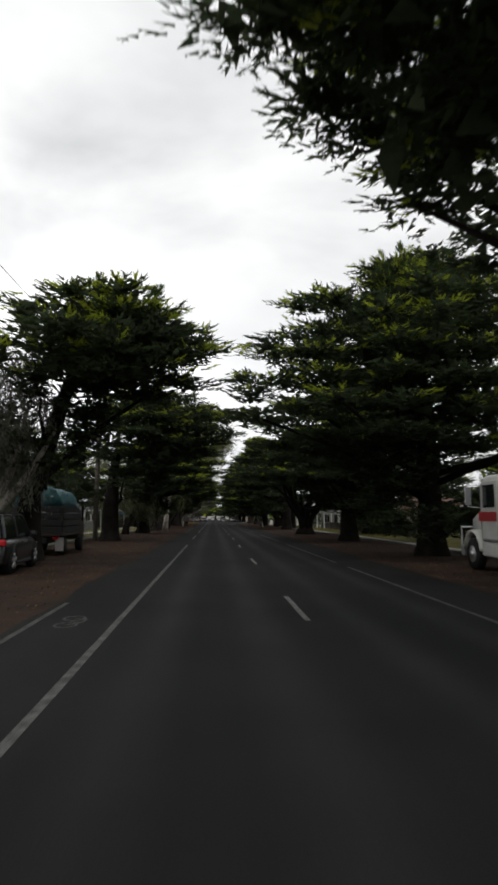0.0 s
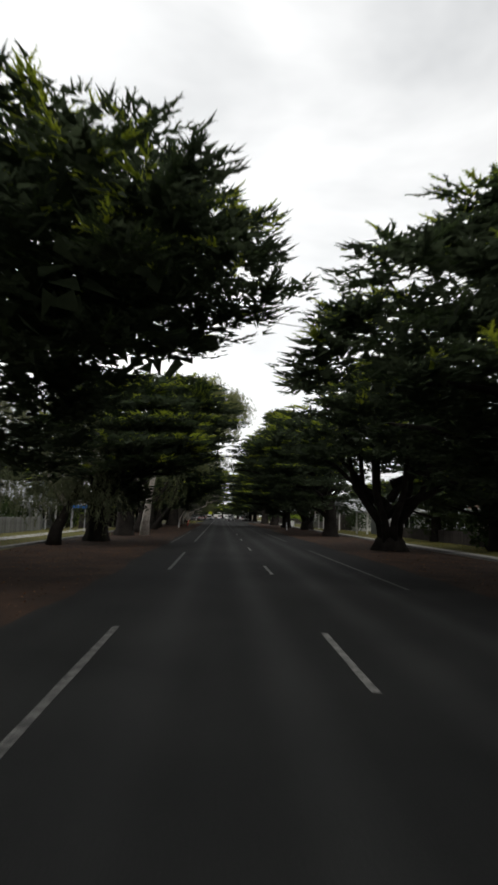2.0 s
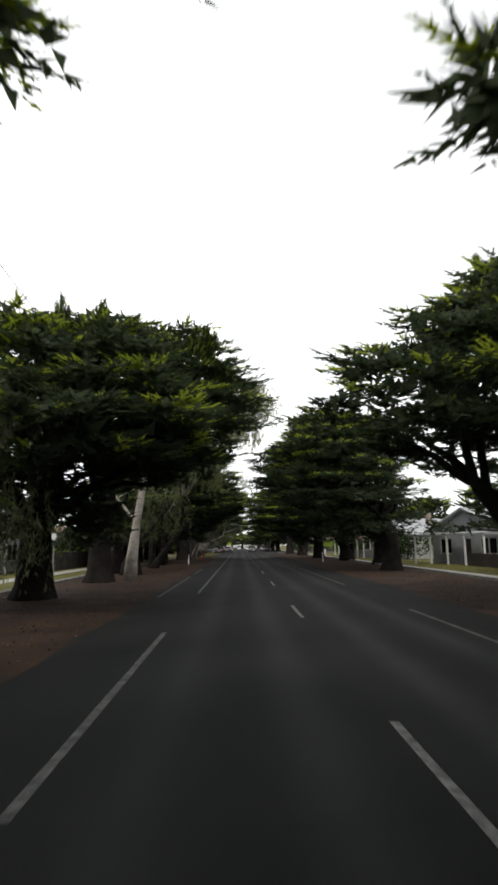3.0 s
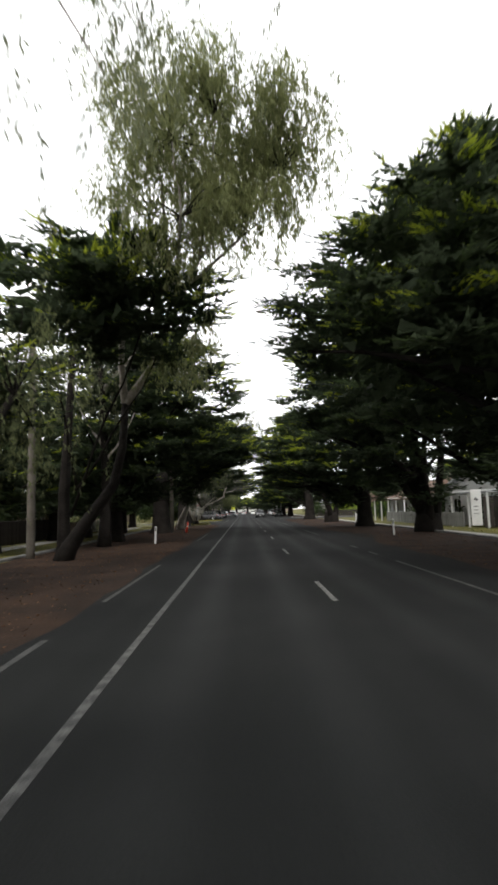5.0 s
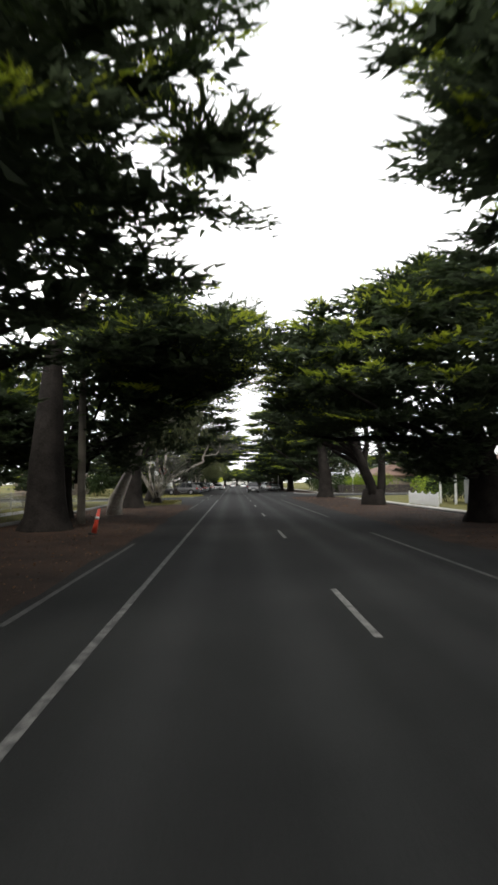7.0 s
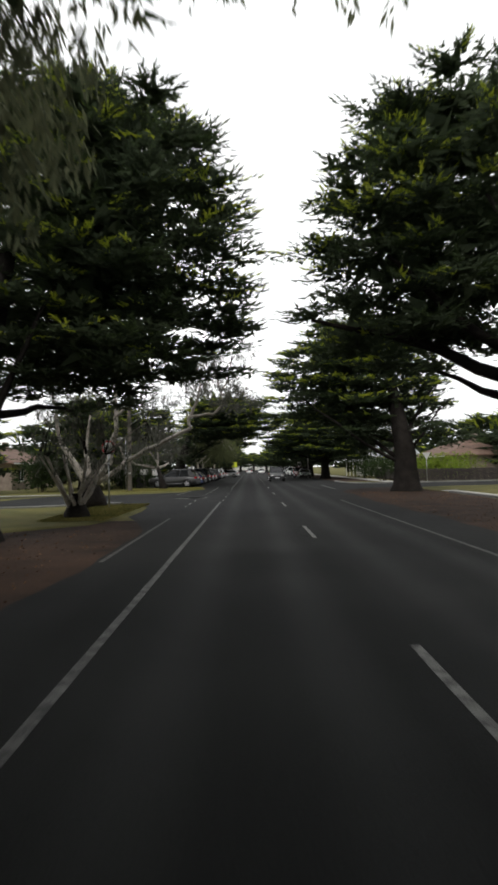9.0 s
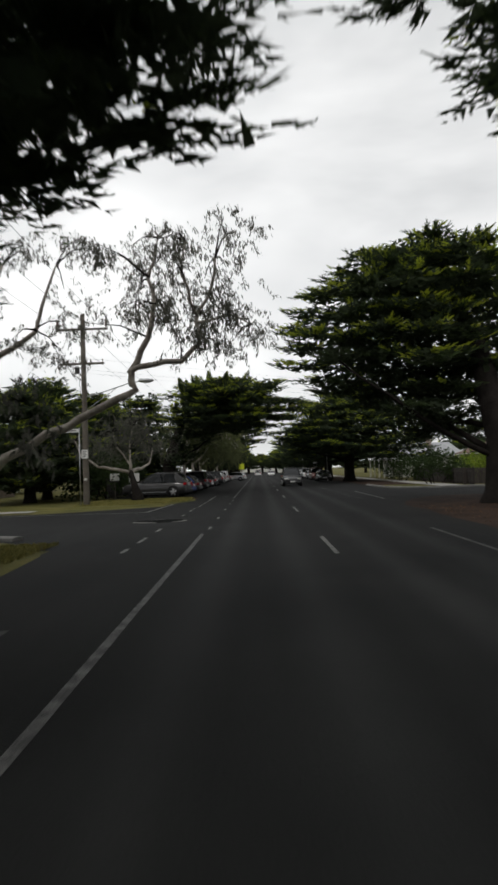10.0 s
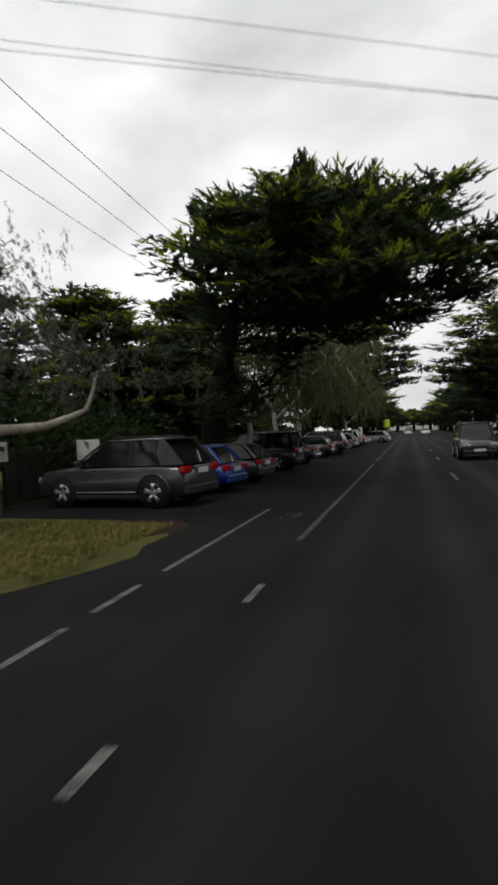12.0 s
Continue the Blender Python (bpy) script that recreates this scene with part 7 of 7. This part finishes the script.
for x, y, sd in ((17.6, 113.0, 85), (17.9, 120.5, 86), (17.4, 128.0, 87), (15.2, 58.0, 88), (15.4, 66.5, 89)):
    shrub(x, y, 1.3, 4.0, 2.7, sd, M["hedge"], "dark garden hedge behind the footpath", name="hedge", category="hedge", n=1200, leaf=0.28, group="garden hedges")
hr = random.Random(91)
screens = [shrub(-44, 40 + 14 * i, 1.7, 4.6, 2.9 + 0.5 * i, 60 + i, M["hedge"], "tall dark garden hedge behind the fences", name="hedge", category="hedge", n=900, leaf=0.36, group="garden hedges") for i in range(3)]
for side in (-1, 1):
    for y in range(2, 250, 10):
        if (side < 0 and 138 < y < 205) or (side > 0 and (168 < y < 196 or 116 < y < 138)) or hr.random() < 0.12:
            continue
        copy_thing(hr.choice(screens), pose(side * hr.uniform(20.5, 22.5), y + hr.uniform(-1.5, 1.5), 0, 0, 0, hr.uniform(-6, 6) + hr.choice((0, 180))))
for x, y, rx, ry, h, sd, lab in ((-19.5, 70, 1.6, 3.0, 1.7, 1, "rounded green hedge beyond the verge"), (-18.6, 96, 1.4, 3.2, 1.8, 2, "garden hedge behind the timber fence"), (-18.0, 112, 1.6, 3.0, 2.2, 3, "garden hedge behind the timber fence"), (16.5, 131.5, 2.0, 2.6, 1.7, 4, "rounded green bush beside the footpath"), (17.0, 80.0, 1.6, 4.0, 2.0, 5, "dark hedge behind the fence"), (13.8, 207.5, 1.8, 5.0, 2.9, 6, "dark hedge under the far cypress"), (-20, 140, 2.0, 3.0, 2.6, 7, "garden bush behind the steel fence"), (17.2, 152, 2.0, 3.0, 2.4, 8, "dark rounded garden bush behind the fence"), (15.5, 36, 1.6, 5.0, 2.8, 9, "dark tall hedge in deep shade"), (15.5, 48, 1.6, 5.0, 2.6, 10, "dark tall hedge in deep shade"), (15.5, 24, 1.6, 5.0, 2.8, 16, "dark tall hedge in deep shade"), (-16.5, 28, 1.6, 6.0, 3.0, 17, "dark tall hedge behind the parked truck"), (-16.5, 44, 1.6, 5.0, 2.6, 18, "dark tall hedge behind the parked truck")):
    shrub(x, y, rx, ry, h, sd, M["hedge"], lab, name="hedge", category="hedge", n=2100, leaf=0.18)
shrub(13.6, 194.5, 2.8, 1.4, 2.3, 19, M["hedge"], "dark clipped hedge on the far street corner", name="hedge", category="hedge", n=2100, leaf=0.18)
for x, y, h, sd in ((19.0, 197.0, 3.0, 11), (22.0, 194.5, 2.8, 12), (17.5, 158.5, 2.2, 14), (-19.8, 104, 2.4, 15)):
    shrub(x, y, 2.2, 2.2, h, sd, M["brightleaf"], "bright yellow-green garden shrub", n=2400, leaf=0.17)

# the wheelie bin and letterbox beside the left driveway
lb = thing("letterbox", "pale letterbox pillar by the fence", "letterbox", pose(-15.6, 120.6, 0))
part("pillar", Shape().rbox((-0.2, -0.2, -0.1), (0.2, 0.2, 1.1), 0.02), M["brick"], lb)
part("cap", Shape().rbox((-0.25, -0.25, 1.1), (0.25, 0.25, 1.17), 0.02), M["concrete"], lb)
nb = thing("notice_board", "white paper sign fixed among the shrubs", "sign", pose(-11.6, 184.6, 0, 0, 0, 0))
part("board", Shape().rbox((-0.32, -0.02, 1.35), (0.32, 0.02, 1.85), 0.006), M["white"], nb)
part("post", Shape().tube([(0, 0.03, -0.1), (0, 0.03, 1.8)], [0.025, 0.025], 6), M["pole"], nb)


# ---- grass and fallen leaves ----
def scatter_blades(name, label, cat, areas, n, size, mat, flat, seed):
    rng = np.random.default_rng(seed)
    out = []
    for x0, x1, y0, y1, z, share in areas:
        k = int(n * share)
        P = np.stack([rng.uniform(x0, x1, k), rng.uniform(y0, y1, k), np.full(k, z)], 1)
        th = rng.uniform(0, 6.28, k)
        if flat:
            D = np.stack([np.cos(th), np.sin(th), rng.uniform(0.02, 0.35, k)], 1)
        else:
            D = np.stack([0.4 * np.cos(th), 0.4 * np.sin(th), np.ones(k)], 1)
        D = unit(D)
        S = unit(np.cross(D, rng.normal(size=(k, 3)) + np.array([0, 0, 1.0 if flat else 0.0])))
        ln = (rng.uniform(0.6, 1.4, k) * size)[:, None]
        w = ln * (0.32 if flat else 0.12)
        out.append(np.stack([P, P + D * ln * 0.5 + S * w, P + D * ln, P + D * ln * 0.5 - S * w], 1))
    q = np.concatenate(out)
    ob = new(name, quads_mesh(name, q, np.zeros(len(q)), (mat,)))
    return tagged(ob, label, cat, kind="stuff")


scatter_blades("grass_tufts", "short green and straw grass blades on the verges", "grass", [(-12.0, -7.6, 175.9, 182.6, 0.05, 0.26), (-7.7, -5.85, 178.0, 182.3, 0.05, 0.16), (-7.6, -6.7, 176.8, 178.0, 0.04, 0.02), (-9.0, -6.6, 149, 158, 0.04, 0.3), (-16, -11.6, 60, 146, 0.0, 0.14), (12.2, 16, 52, 112, 0.0, 0.14)], 42000, 0.09, M["blade"], False, 5)
scatter_blades("fallen_leaves", "dry brown fallen leaves and twigs on the verges", "leaf litter", [(-11, -4.9, 0, 146, 0.015, 0.45), (4.9, 10.5, 0, 168, 0.015, 0.5)], 30000, 0.05, M["leaf_bits"], True, 6)
